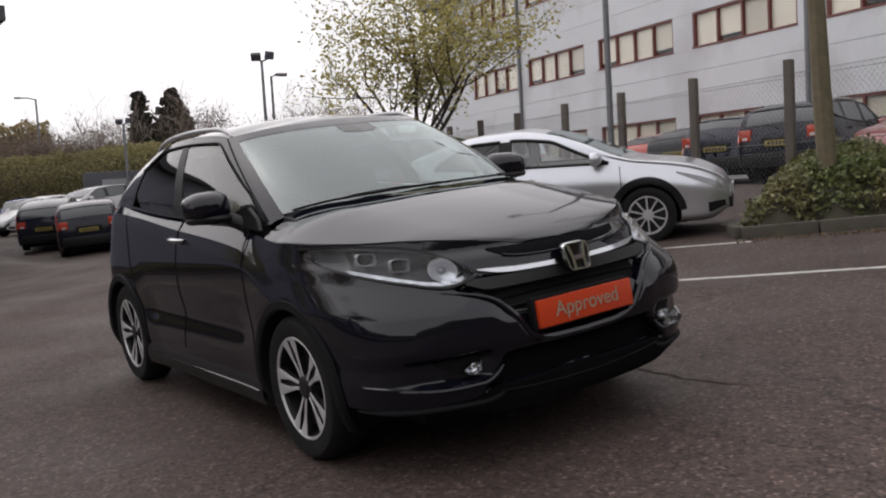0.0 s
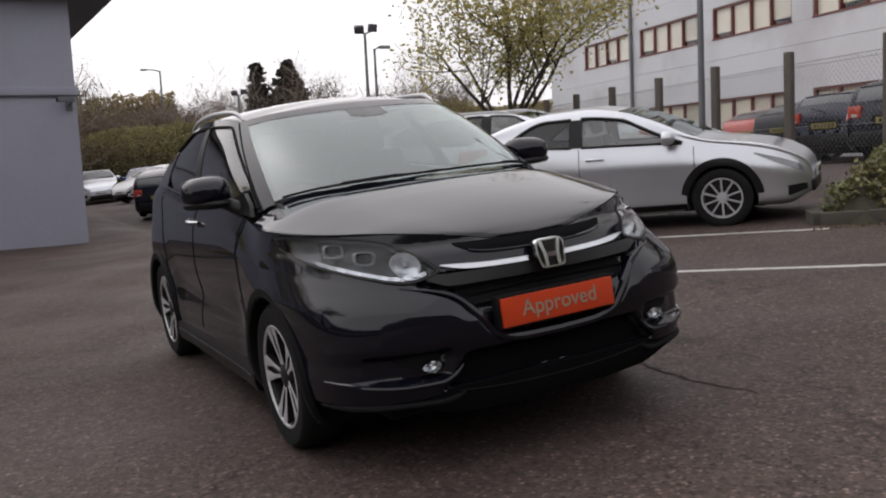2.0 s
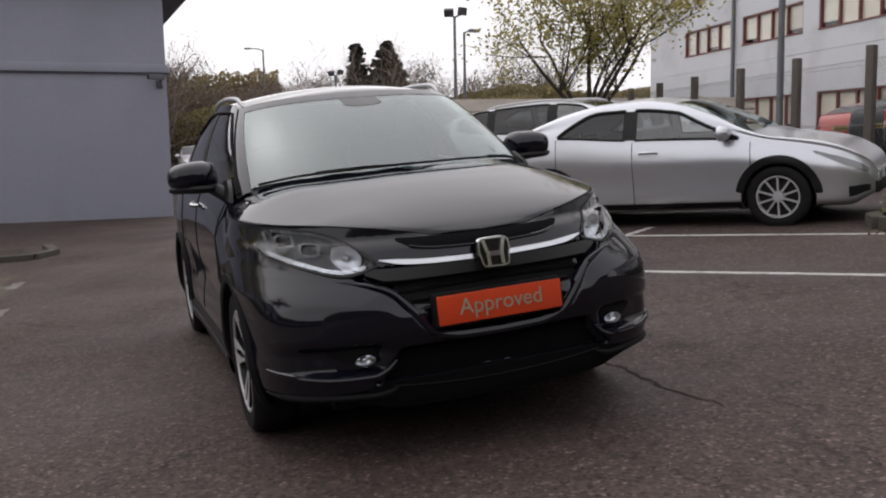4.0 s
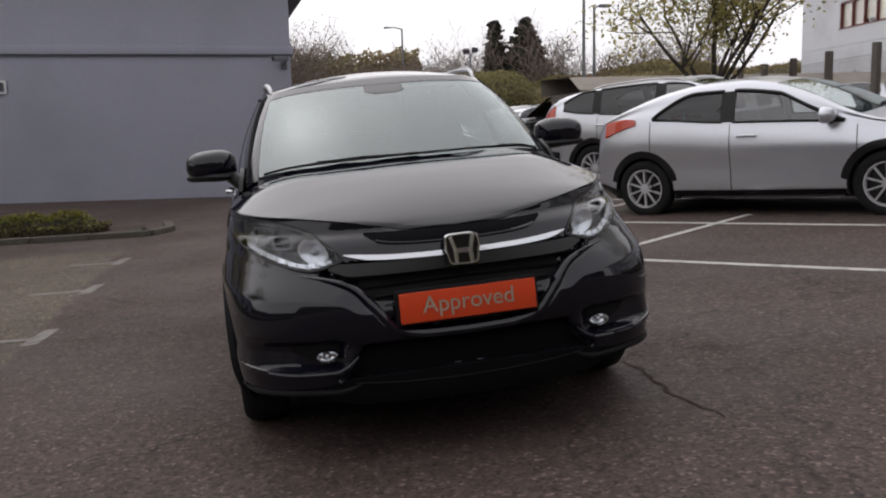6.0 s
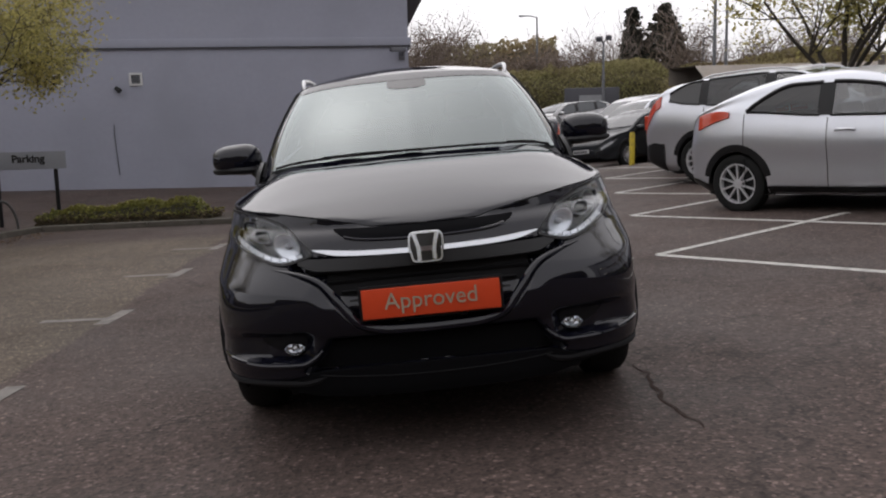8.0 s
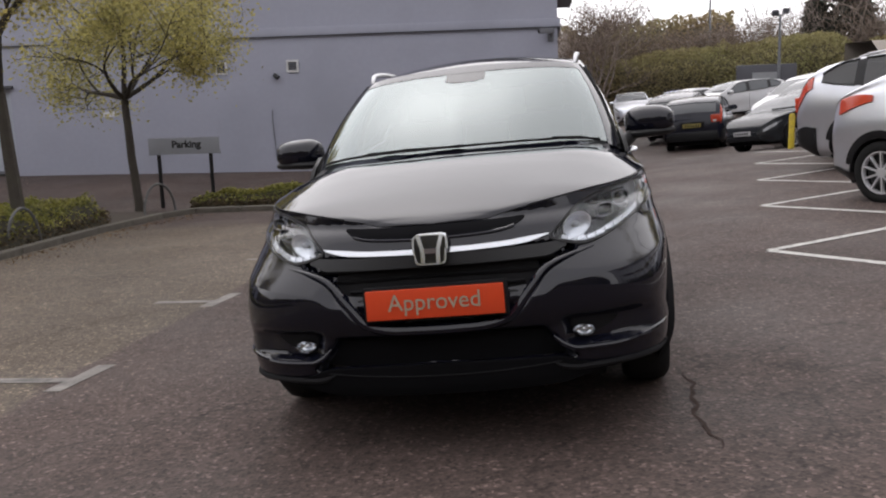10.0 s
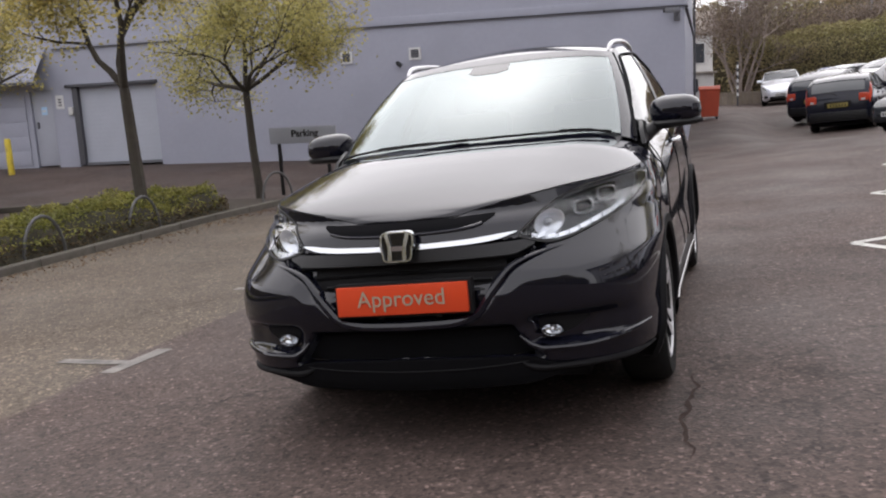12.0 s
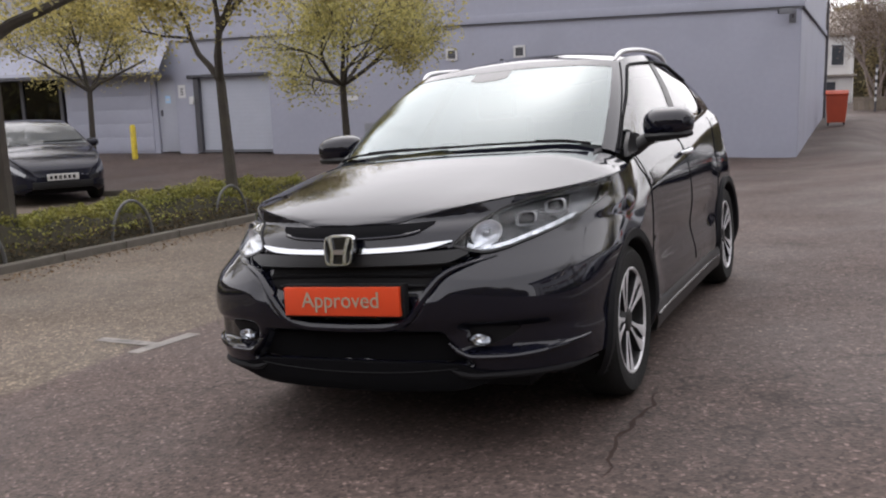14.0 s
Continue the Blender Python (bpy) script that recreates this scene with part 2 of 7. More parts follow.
LEAF_SPRING = foliage("young_yellow_green_leaves", (0.36, 0.335, 0.130), 0.45, 0.5)
LEAF_PALE = foliage("fresh_green_leaves", (0.36, 0.325, 0.125), 0.45, 0.5)
LEAF_SHRUB = foliage("clipped_yellow_green_shrub", (0.175, 0.185, 0.040), 0.55, 0.4, second=(0.225, 0.205, 0.052), patch=2.2)
LEAF_DARK = foliage("glossy_evergreen_leaves", (0.125, 0.165, 0.055), 0.7, 0.3, 0.33, second=(0.20, 0.17, 0.080), patch=1.6)
LEAF_HEDGE = foliage("dull_hedge_foliage", (0.300, 0.290, 0.130), 0.35, 0.45, 0.8, second=(0.270, 0.200, 0.120), patch=0.16)
LEAF_BUD = foliage("brown_buds", (0.135, 0.105, 0.085), 0.4, 0.3, 0.9)
LEAF_WOODY = foliage("brown_hedge_base", (0.085, 0.066, 0.040), 0.45, 0.2, 0.9)
LEAF_FIR = foliage("dark_conifer_foliage", (0.022, 0.026, 0.018), 0.5, 0.2, 0.8)
TWIG = surface("bare_grey_twigs", (0.25, 0.205, 0.18), 0.9, spread=0.2, scale=4)
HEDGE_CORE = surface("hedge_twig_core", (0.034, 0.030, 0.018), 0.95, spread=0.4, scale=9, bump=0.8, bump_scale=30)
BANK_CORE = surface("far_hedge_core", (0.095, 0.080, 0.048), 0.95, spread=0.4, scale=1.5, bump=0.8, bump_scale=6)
WOOD_POST = surface("weathered_concrete_post", (0.115, 0.100, 0.088), 0.9, spread=0.2, scale=6, bump=0.4)
WIRE = surface("galvanised_wire", (0.20, 0.20, 0.205), 0.5, 0.5, spread=0.1)
GALV = surface("galvanised_steel", (0.17, 0.175, 0.185), 0.45, 0.5, spread=0.12, scale=4)
CLADDING = surface("pale_grey_cladding", (0.60, 0.615, 0.64), 0.5, spread=0.05, scale=0.6, stain=(0.47, 0.465, 0.485), stain_scale=0.35, thing=0.03)
RED_FRAME = surface("dull_red_window_frame", (0.16, 0.045, 0.038), 0.5, spread=0.15, scale=3)
BLIND = surface("cream_window_blind", (0.75, 0.70, 0.58), 0.7, spread=0.12, scale=1.5, thing=0.18)
FELT = surface("brown_roof_felt", (0.25, 0.22, 0.19), 0.9, spread=0.25, scale=2, bump=0.4)

# ---- building tools ----
def part(name, bm, mat, parent=None, label="", smooth=True, angle=40):
    """Links a bmesh as one mesh object, under a thing or part if one is given."""
    me = bpy.data.meshes.new(name)
    bmesh.ops.recalc_face_normals(bm, faces=bm.faces)
    if smooth:
        lim = radians(angle)
        for f in bm.faces:
            f.smooth = True
        for e in bm.edges:
            if len(e.link_faces) == 2 and e.calc_face_angle(0) > lim:
                e.smooth = False
    bm.to_mesh(me)
    bm.free()
    me.materials.append(mat)
    ob = new(name, me)
    if parent:
        ob.parent = parent
    if label:
        ob["label"] = label
    return ob


def thing(name, label, category, m=None, group="", kind=""):
    """An Empty at the base of a thing."""
    ob = new(name)
    ob.empty_display_size = 0.1
    if m is not None:
        ob.matrix_world = m
    return tagged(ob, label, category, group, kind)


def box(bm, x0, y0, z0, x1, y1, z1, bevel=0.0, m=None):
    vs = [bm.verts.new((x, y, z)) for z in (z0, z1) for y in (y0, y1) for x in (x0, x1)]
    fs = [bm.faces.new([vs[i] for i in q]) for q in ((0, 2, 3, 1), (4, 5, 7, 6), (0, 1, 5, 4), (2, 6, 7, 3), (0, 4, 6, 2), (1, 3, 7, 5))]
    if bevel:
        out = bmesh.ops.bevel(bm, geom=list({e for f in fs for e in f.edges}), offset=bevel, segments=2, affect="EDGES", profile=0.6)
        vs = list({v for f in out["faces"] for v in f.verts} | {v for v in vs if v.is_valid})
    if m is not None:
        bmesh.ops.transform(bm, matrix=m, verts=[v for v in vs if v.is_valid])
    return bm


def boxed(*a, **k):
    return box(bmesh.new(), *a, **k)


def grid(bm, pts, close_u=False):
    """Faces between the rows of points."""
    rows = [[bm.verts.new(p) for p in row] for row in pts]
    n = len(rows[0])
    for a, b in zip(rows, rows[1:]):
        for j in range(n if close_u else n - 1):
            k = (j + 1) % n
            try:
                bm.faces.new((a[j], a[k], b[k], b[j]))
            except ValueError:
                pass
    return rows


def gridded(pts, close_u=False, thick=0.0):
    bm = bmesh.new()
    grid(bm, pts, close_u)
    bmesh.ops.remove_doubles(bm, verts=bm.verts, dist=1e-5)
    if thick:
        bmesh.ops.recalc_face_normals(bm, faces=bm.faces)
        bmesh.ops.solidify(bm, geom=bm.faces[:], thickness=thick)
    return bm


def tube(bm, path, radii, sides=10, cap=True):
    """A round bar along a path, tapered by its radii."""
    pts = [Vector(p) for p in path]
    rings = []
    ref = Vector((0.31, 0.17, 0.93)).normalized()
    for i, p in enumerate(pts):
        d = (pts[min(i + 1, len(pts) - 1)] - pts[max(i - 1, 0)]).normalized()
        u = d.cross(ref)
        u = (u if u.length > 1e-3 else d.cross(Vector((1, 0, 0)))).normalized()
        w = d.cross(u)
        r = radii[i] if isinstance(radii, (list, tuple)) else radii
        rings.append([bm.verts.new(p + u * r * math.cos(a) + w * r * math.sin(a)) for a in (2 * math.pi * k / sides for k in range(sides))])
    for a, b in zip(rings, rings[1:]):
        for k in range(sides):
            bm.faces.new((a[k], a[(k + 1) % sides], b[(k + 1) % sides], b[k]))
    if cap:
        bm.faces.new(rings[0][::-1])
        bm.faces.new(rings[-1])
    return bm


def tubed(path, radii, sides=10, cap=True):
    return tube(bmesh.new(), path, radii, sides, cap)


def lathe(bm, profile, axis="x", sides=40, centre=(0, 0, 0)):
    """Turns (along, radius) pairs about an axis."""
    c = Vector(centre)
    rows = []
    for a, r in profile:
        row = []
        for k in range(sides):
            t = 2 * math.pi * k / sides
            p = {"x": (a, r * math.cos(t), r * math.sin(t)), "y": (r * math.cos(t), a, r * math.sin(t)), "z": (r * math.cos(t), r * math.sin(t), a)}[axis]
            row.append(c + Vector(p))
        rows.append(row)
    grid(bm, rows, True)
    return bm


def prism(outline, depth, place, steps=1):
    """A flat outline of (a, b) pairs with thickness; place(a, b, d) gives the point at depth d."""
    bm = bmesh.new()
    front = [bm.verts.new(place(a, b, 0)) for a, b in outline]
    back = [bm.verts.new(place(a, b, depth)) for a, b in outline]
    n = len(outline)
    for i in range(n):
        bm.faces.new((front[i], front[(i + 1) % n], back[(i + 1) % n], back[i]))
    bm.faces.new(front)
    bm.faces.new(back[::-1])
    bmesh.ops.triangulate(bm, faces=[f for f in bm.faces if len(f.verts) > 4])
    return bm


def lerp_table(table, t):
    """Smooth reading of a table of (t, value) pairs."""
    ts, vs = [a for a, _ in table], [b for _, b in table]
    if t <= ts[0]:
        return vs[0]
    if t >= ts[-1]:
        return vs[-1]
    i = max(k for k in range(len(ts) - 1) if ts[k] <= t)
    h = ts[i + 1] - ts[i]

    def slope(k):
        if k == 0 or k == len(ts) - 1:
            j = min(k, len(ts) - 2)
            return (vs[j + 1] - vs[j]) / (ts[j + 1] - ts[j])
        a, b = (vs[k] - vs[k - 1]) / (ts[k] - ts[k - 1]), (vs[k + 1] - vs[k]) / (ts[k + 1] - ts[k])
        return 0.0 if a * b <= 0 else 2 * a * b / (a + b)
    u = (t - ts[i]) / h
    return (vs[i] * (1 + 2 * u) * (1 - u) ** 2 + slope(i) * h * u * (1 - u) ** 2 + vs[i + 1] * u * u * (3 - 2 * u) + slope(i + 1) * h * u * u * (u - 1))


def step(a, b, x):
    u = min(max((x - a) / (b - a), 0.0), 1.0)
    return u * u * (3 - 2 * u)


# the lie of the land: a cross-fall to the west, a shallow gutter, and a rise to the grey building
def land(x, y):
    yy = min(max(y, -30), 45)
    xx = max(-2.5, min(x, 11.0))
    f = 0.0685 * xx - 0.0147 * yy
    if x < -2.5:
        f += 0.025 * max(x + 2.5, -4.0)
    f -= 0.42 * step(15, 22, y) * step(35, 29, y) * step(9.4, 6.4, x) * step(0.6, 2.6, x) 
    f += 0.33 * step(20, 28, y) * step(44, 36, y) * step(2.8, 0.6, x)
    wall = -0.38 + 0.016 * min(max(-x, 0), 20)
    return f + (wall - f) * step(11.0, 17.0, y) * step(2.6, -0.5, x)


def stand(x, y, turn=0.0):
    """A pose on the ground, leaning with it; turn in degrees about the upright."""
    e = 0.8
    n = Vector((land(x - e, y) - land(x + e, y), land(x, y - e) - land(x, y + e), 2 * e)).normalized()
    q = Vector((0, 0, 1)).rotation_difference(n).to_matrix().to_4x4()
    return Matrix.Translation((x, y, land(x, y))) @ q @ pose(0, 0, 0, 0, 0, turn)

# ---- ground ----
def ground_sheet():
    def spread(lo, hi, fine):
        v = [lo + (hi - lo) * i / round((hi - lo) / fine) for i in range(round((hi - lo) / fine) + 1)]
        out, s = [], fine
        while s < 900:
            s *= 1.5
            out.append(s)
        left, right = [], []
        a, b = lo, hi
        for s in out:
            a, b = a - s, b + s
            left.insert(0, a)
            right.append(b)
        return left + v + right
    xs, ys = spread(-22, 16, 0.5), spread(-8, 30, 0.5)
    ob = part("ground", gridded([[(x, y, land(x, y)) for x in xs] for y in ys]), ASPHALT)
    return tagged(ob, "worn dark tarmac of a sloping car park, speckled with pale chips", "ground", kind="structure")


ground_sheet()


def ground_strip(name, pts, width, mat, lift=0.004):
    """A painted line along points of the plan, laid on the ground."""
    bm = bmesh.new()
    for (ax, ay), (bx, by) in zip(pts, pts[1:]):
        d = Vector((bx - ax, by - ay))
        n = Vector((-d.y, d.x)).normalized() * width / 2
        k = max(2, round(d.length / 0.3))
        rows = []
        for i in range(k + 1):
            c = Vector((ax, ay)) + d * i / k
            row = []
            for s in (-1, 1):
                w = 1 + 0.16 * noise.noise((c.x * 5, c.y * 5, s))
                q = c + n * s * w
                row.append((q.x, q.y, land(q.x, q.y) + lift))
            rows.append(row)
        grid(bm, rows)
    return part(name, bm, mat)


# the saw-toothed ends of the slanted bays
U = Vector((0.575, -0.818))
TIPS = [Vector((1.99 + 0.5 * k, 4.07 + 2.85 * k)) for k in range(5)]
for k, tip in enumerate(TIPS):
    far = tip + U * (4.7 if k else 5.6)
    line = ground_strip("bay_line", [tip, far], 0.085, LINE_PAINT)
    tagged(line, "white painted bay line on the tarmac, slightly worn", "road marking", "slanted bay lines", "structure")
    if k < len(TIPS) - 1:
        a = (tip + Vector((1.0, 0.606)) * 2.31) if k == 0 else tip + (TIPS[1] - TIPS[0]) + U * 2.2
        line = ground_strip("bay_end_line", [tip, a], 0.085, LINE_PAINT, 0.006)
        tagged(line, "white painted end line closing a slanted bay", "road marking", "bay end lines", "structure")

# faded T marks of the bays along the planted strip
for k, y in enumerate((-1.0, 1.45, 3.62, 5.75, 7.75)):
    t = ground_strip("bay_tick", [(-2.42, y - 0.22), (-2.36, y + 0.3)], 0.12, WORN_PAINT)
    tagged(t, "faded white tick at the head of a bay", "road marking", "bay ticks", "structure")
    t = ground_strip("bay_divider", [(-2.45, y), (-2.95, y + 0.02)], 0.09, WORN_PAINT)
    tagged(t, "faded white bay divider on old tarmac", "road marking", "bay dividers", "structure")

# a dark crack that wanders out from under the nose of the middle car
rnd = random.Random(9)
way, p = [], Vector((0.98, 0.95))
while p.y > -0.05:
    way.append(p.copy())
    p = p + Vector((rnd.gauss(0, 0.018) + (0.004 if p.y > 0.1 else -0.006), -rnd.uniform(0.03, 0.07)))
CRACK = surface("crack_dirt", (0.044, 0.032, 0.028), 0.95, spread=0.4, scale=12, stain=(0.062, 0.044, 0.038), stain_scale=7, spec=0.1)
bm = bmesh.new()
rows = []
for i, q in enumerate(way):
    w = (0.006 + 0.020 * abs(noise.noise((i * 0.5, 3.1, 0)))) * min(1, 0.3 + i / 5, (len(way) - i) / 5)
    rows.append([(x, q.y, land(x, q.y) + 0.003) for x in (q.x - w, q.x + w)])
grid(bm, rows)
tagged(part("tarmac_crack", bm, CRACK), "dark wandering crack in the worn tarmac", "crack", kind="structure")

# ---- the grey building ----
WALL_M = pose(0.12, 18.2, 0, 0, 0, 7)       # x runs along the wall (west is minus), y into the building


def wall_part(name, mat, x0, z0, x1, z1, out, back=0.0, parent=None, label="", bevel=0.0):
    ob = part(name, boxed(x0, -out, z0, x1, back, z1, bevel), mat, parent, label, smooth=bool(bevel))
    if not parent:
        ob.matrix_world = WALL_M
    return ob


def grey_building():
    b = thing("grey_building", "low grey-painted commercial building with a roof overhang", "building", WALL_M)
    # front wall with two door openings and a wide glazed one
    spans = [(-32, -24.9, -0.6, 4.82), (-24.9, -19.2, 2.1, 4.82), (-19.2, -16.2, -0.6, 4.82), (-16.2, -15.58, 1.80, 4.82), (-15.58, -15.0, -0.6, 4.82),
             (-15.0, -12.74, 1.86, 4.82), (-12.74, 0, -0.6, 4.82)]
    for x0, x1, z0, z1 in spans:
        part("front_wall", boxed(x0, 0, z0, x1, 0.3, z1), GREY_WALL, b, smooth=False)
    turned = pose(0, 0, 0, 0, 0, -5.25)      # the side wall stands a little off square
    part("side_wall", boxed(-0.32, 0.304, -0.9, 0, 18.4, 4.82, m=turned), GREY_WALL, b, smooth=False)
    part("back_wall", boxed(-32, 17.9, -0.9, 1.3, 18.25, 4.82), GREY_WALL, b, smooth=False)
    part("roof", prism([(-32.3, -0.55), (0.85, -0.55), (2.5, 18.6), (-32.3, 18.6)], 0.3, lambda a, c, d: Vector((a, c, 4.83 + d))), DARK_TRIM, b, "dark grey projecting roof edge")
    # a band of flashing and the thin dark joint under it
    part("flashing", boxed(-15.4, -0.05, 2.82, 0.06, -0.003, 3.0, 0.01), GREY_WALL, b)
    part("flashing_return", boxed(0.003, 0.31, 2.82, 0.06, 18.4, 3.0, 0.01, m=turned), GREY_WALL, b)
    part("return_joint", boxed(0.003, 0.31, 2.79, 0.07, 18.4, 2.816, m=turned), DARK_TRIM, b, smooth=False)
    part("downpipe", tubed([(1.74, 18.2, -0.8), (1.74, 18.2, 4.8)], 0.05, 8), DARK_TRIM, b)
    part("joint", boxed(-15.4, -0.06, 2.79, 0.07, -0.003, 2.816), DARK_TRIM, b, smooth=False)
    for x in (-3.1, -6.2, -9.3, -12.4):
        part("cladding_seam", boxed(x, -0.006, 3.01, x + 0.025, -0.002, 4.81), GREY_WALL, b, smooth=False)
    # canopy over the doors
    bm = bmesh.new()
    n = 30
    grid(bm, [[(-25.2 + 9.6 * i / n, y, z) for i in range(n + 1)] for y, z in ((-0.004, 2.86), (-0.62, 2.12), (-0.66, 1.98), (-0.60, 1.94), (-0.004, 1.96))])
    part("canopy", bm, GREY_WALL, b, "sloping grey canopy with a dark front edge", smooth=False)
    part("canopy_edge", boxed(-25.22, -0.68, 1.955, -15.58, -0.662, 2.03), DARK_TRIM, b, smooth=False)
    return b


grey_building()


def roller_door():
    d = thing("roller_shutter", "closed pale grey roller shutter in a dark frame", "shutter door", WALL_M)
    bm = bmesh.new()
    rows = []
    for i in range(37):
        z = -0.12 + 1.96 * i / 36
        rows.append([(-14.85, 0.10 - 0.0015 * (i % 2), z), (-12.76, 0.10 - 0.0015 * (i % 2), z)])
    grid(bm, rows)
    part("curtain", bm, surface("pale_shutter", (0.36, 0.38, 0.44), 0.5, spread=0.06, scale=2), d, smooth=False)
    part("frame", boxed(-15.0, -0.02, -0.12, -14.855, 0.12, 1.86), DARK_TRIM, d, smooth=False)
    part("lintel", boxed(-15.15, -0.08, 1.84, -12.65, -0.004, 1.92, 0.01), DARK_TRIM, d)
    part("bottom_rail", boxed(-14.84, 0.03, -0.13, -12.76, 0.09, -0.06), GREY_TRIM, d, smooth=False)
    return d


def side_door():
    d = thing("side_door", "grey steel door with a small blue and white notice", "door", WALL_M)
    part("leaf", boxed(-16.19, 0.06, -0.1, -15.59, 0.11, 1.80, 0.006), surface("grey_door", (0.33, 0.345, 0.40), 0.5, spread=0.05, scale=2), d)
    part("handle", boxed(-16.1, 0.02, 0.86, -16.06, 0.06, 1.02, 0.006), DARK_TRIM, d)
    part("notice", boxed(-15.95, 0.05, 1.20, -15.79, 0.058, 1.40), surface("pale_blue_notice", (0.35, 0.55, 0.75), 0.5), d, smooth=False)
    part("notice_bar", boxed(-15.92, 0.044, 1.27, -15.82, 0.049, 1.32), WHITE, d, smooth=False)
    return d


roller_door()
side_door()
wall2 = thing("garage_panel", "wide grey panelled garage door under the canopy", "garage door", WALL_M)
for i in range(5):
    part("panel", boxed(-19.0, -0.025, -0.07 + 0.372 * i, -16.35, -0.003, 0.30 + 0.372 * i, 0.002), GREY_WALL, wall2)
glazed = thing("glazed_shopfront", "dark glazed shopfront with pale posters in a grey frame", "shopfront", WALL_M)
part("back_panel", boxed(-24.8, 1.0, -0.4, -19.25, 1.05, 2.08), surface("dark_inside", (0.02, 0.02, 0.022), 0.8), glazed, smooth=False)
for i in range(5):
    part("mullion", boxed(-24.9 + 1.36 * i, 0.05, -0.4, -24.8 + 1.36 * i, 0.14, 2.1), DARK_TRIM, glazed, smooth=False)
    if i < 4:
        pane = part("pane", boxed(-24.8 + 1.36 * i, 0.09, -0.4, -23.54 + 1.36 * i, 0.096, 2.1), PRIVACY, glazed, smooth=False)
        for j in range(2):
            part("poster", boxed(-24.6 + 1.36 * i + 0.5 * j, 0.2, 0.75 + 0.2 * ((i + j) % 3), -24.32 + 1.36 * i + 0.5 * j, 0.21, 1.05 + 0.25 * ((i + j) % 3)), WHITE, glazed, smooth=False)


def wall_vent(x, z):
    v = thing("wall_vent", "small square white louvred wall vent", "vent", WALL_M @ pose(x, 0, z), "wall vents")
    bm = bmesh.new()
    for a in ((-0.14, -0.14, 0.14, -0.095), (-0.14, 0.095, 0.14, 0.14), (-0.14, -0.094, -0.095, 0.094), (0.095, -0.094, 0.14, 0.094)):
        box(bm, a[0], -0.045, a[1], a[2], -0.003, a[3])
    part("frame", bm, WHITE, v, smooth=False)
    part("backing", boxed(-0.094, -0.008, -0.094, 0.094, -0.003, 0.094), SATIN_BLACK, v, smooth=False)
    for i in range(4):
        part("slat", boxed(-0.09, -0.03, -0.085 + 0.045 * i, 0.09, -0.022, -0.06 + 0.045 * i), GREY_TRIM, v, smooth=False)


for x in (-6.1, -7.76):
    wall_vent(x, 2.14)

notice = thing("wall_notice", "plain white notice fixed to the grey wall", "notice", WALL_M @ pose(-10.44, 0, 1.19))
part("board", boxed(-0.18, -0.012, -0.06, 0.18, -0.002, 0.06), WHITE, notice, smooth=False)
tall = thing("wall_notice", "tall white notice with dark bars beside the shutter", "notice", WALL_M @ pose(-15.36, 0, 1.5))
part("board", boxed(-0.12, -0.012, -0.17, 0.10, -0.002, 0.17), WHITE, tall, smooth=False)
for i in range(3):
    part("bar", boxed(-0.05, -0.017, -0.1 + 0.07 * i, 0.04, -0.0125, -0.06 + 0.07 * i), DARK_TRIM, tall, smooth=False)
pad = thing("keypad", "small white entry keypad box by the shutter", "keypad", WALL_M @ pose(-15.07, 0, 1.26))
part("case", boxed(-0.06, -0.06, -0.1, 0.06, -0.002, 0.1, 0.01), WHITE, pad)

spot = thing("wall_spotlight", "small dark spotlight on a short bracket", "spotlight", WALL_M @ pose(-6.48, 0, 1.91))
part("bracket", tubed([(0, -0.003, 0.05), (0, -0.08, 0.03)], 0.012), SATIN_BLACK, spot)
part("head", tubed([(-0.05, -0.1, 0.05), (0.05, -0.13, -0.03)], [0.045, 0.06]), SATIN_BLACK, spot)
cable = thing("wall_cable", "thin dark cable hanging down the grey wall", "cable", WALL_M @ pose(-6.62, 0, 0.15))
part("run", tubed([(0.03, -0.012, -0.1), (0.0, -0.012, 0.4), (-0.02, -0.012, 0.75), (-0.01, -0.012, 1.0)], 0.011, 6), GREY_TRIM, cable)

camera_box = thing("security_camera", "grey security camera on a wall bracket at the building corner", "security camera", WALL_M @ pose(-0.16, 0, 2.6))
part("plate", boxed(-0.07, -0.03, -0.12, 0.07, -0.003, 0.12, 0.01), GREY_TRIM, camera_box)
part("arm", tubed([(0, -0.03, 0), (0, -0.26, 0.02), (-0.02, -0.3, 0.06)], 0.022), GREY_TRIM, camera_box)
part("body", boxed(-0.28, -0.37, 0.05, 0.06, -0.24, 0.16, 0.015), GREY_TRIM, camera_box)
part("lens", tubed([(-0.28, -0.305, 0.1), (-0.31, -0.305, 0.095)], 0.04), GLOSS_BLACK, camera_box)

# ---- the black crossover in the middle ----
# its own axes: origin under the front plate, x to its left, y towards its tail, z up
CAR_M = pose(0, 0, 0, -0.84, -3.918, 0)
HUB_F, HUB_R, WHEEL_R = 0.93, 3.54, 0.334
REAR_Y = 4.17


def half_width(z):
    return lerp_table([(0.16, 0.82), (0.24, 0.865), (0.36, 0.895), (0.5, 0.898), (0.62, 0.896), (0.74, 0.893), (0.86, 0.884), (0.97, 0.862), (1.10, 0.835), (1.25, 0.80)], z)


def nose(z):
    return lerp_table([(0.16, 0.16), (0.22, 0.07), (0.28, 0.035), (0.36, 0.025), (0.46, 0.018), (0.55, 0.006), (0.63, 0.012), (0.72, 0.03), (0.80, 0.05), (0.86, 0.075), (0.90, 0.13)], z)


def power(z):
    return lerp_table([(0.2, 3.3), (0.36, 3.6), (0.45, 3.7), (0.60, 3.7), (0.68, 3.4), (0.76, 2.8), (0.84, 2.4), (0.95, 2.25)], z)


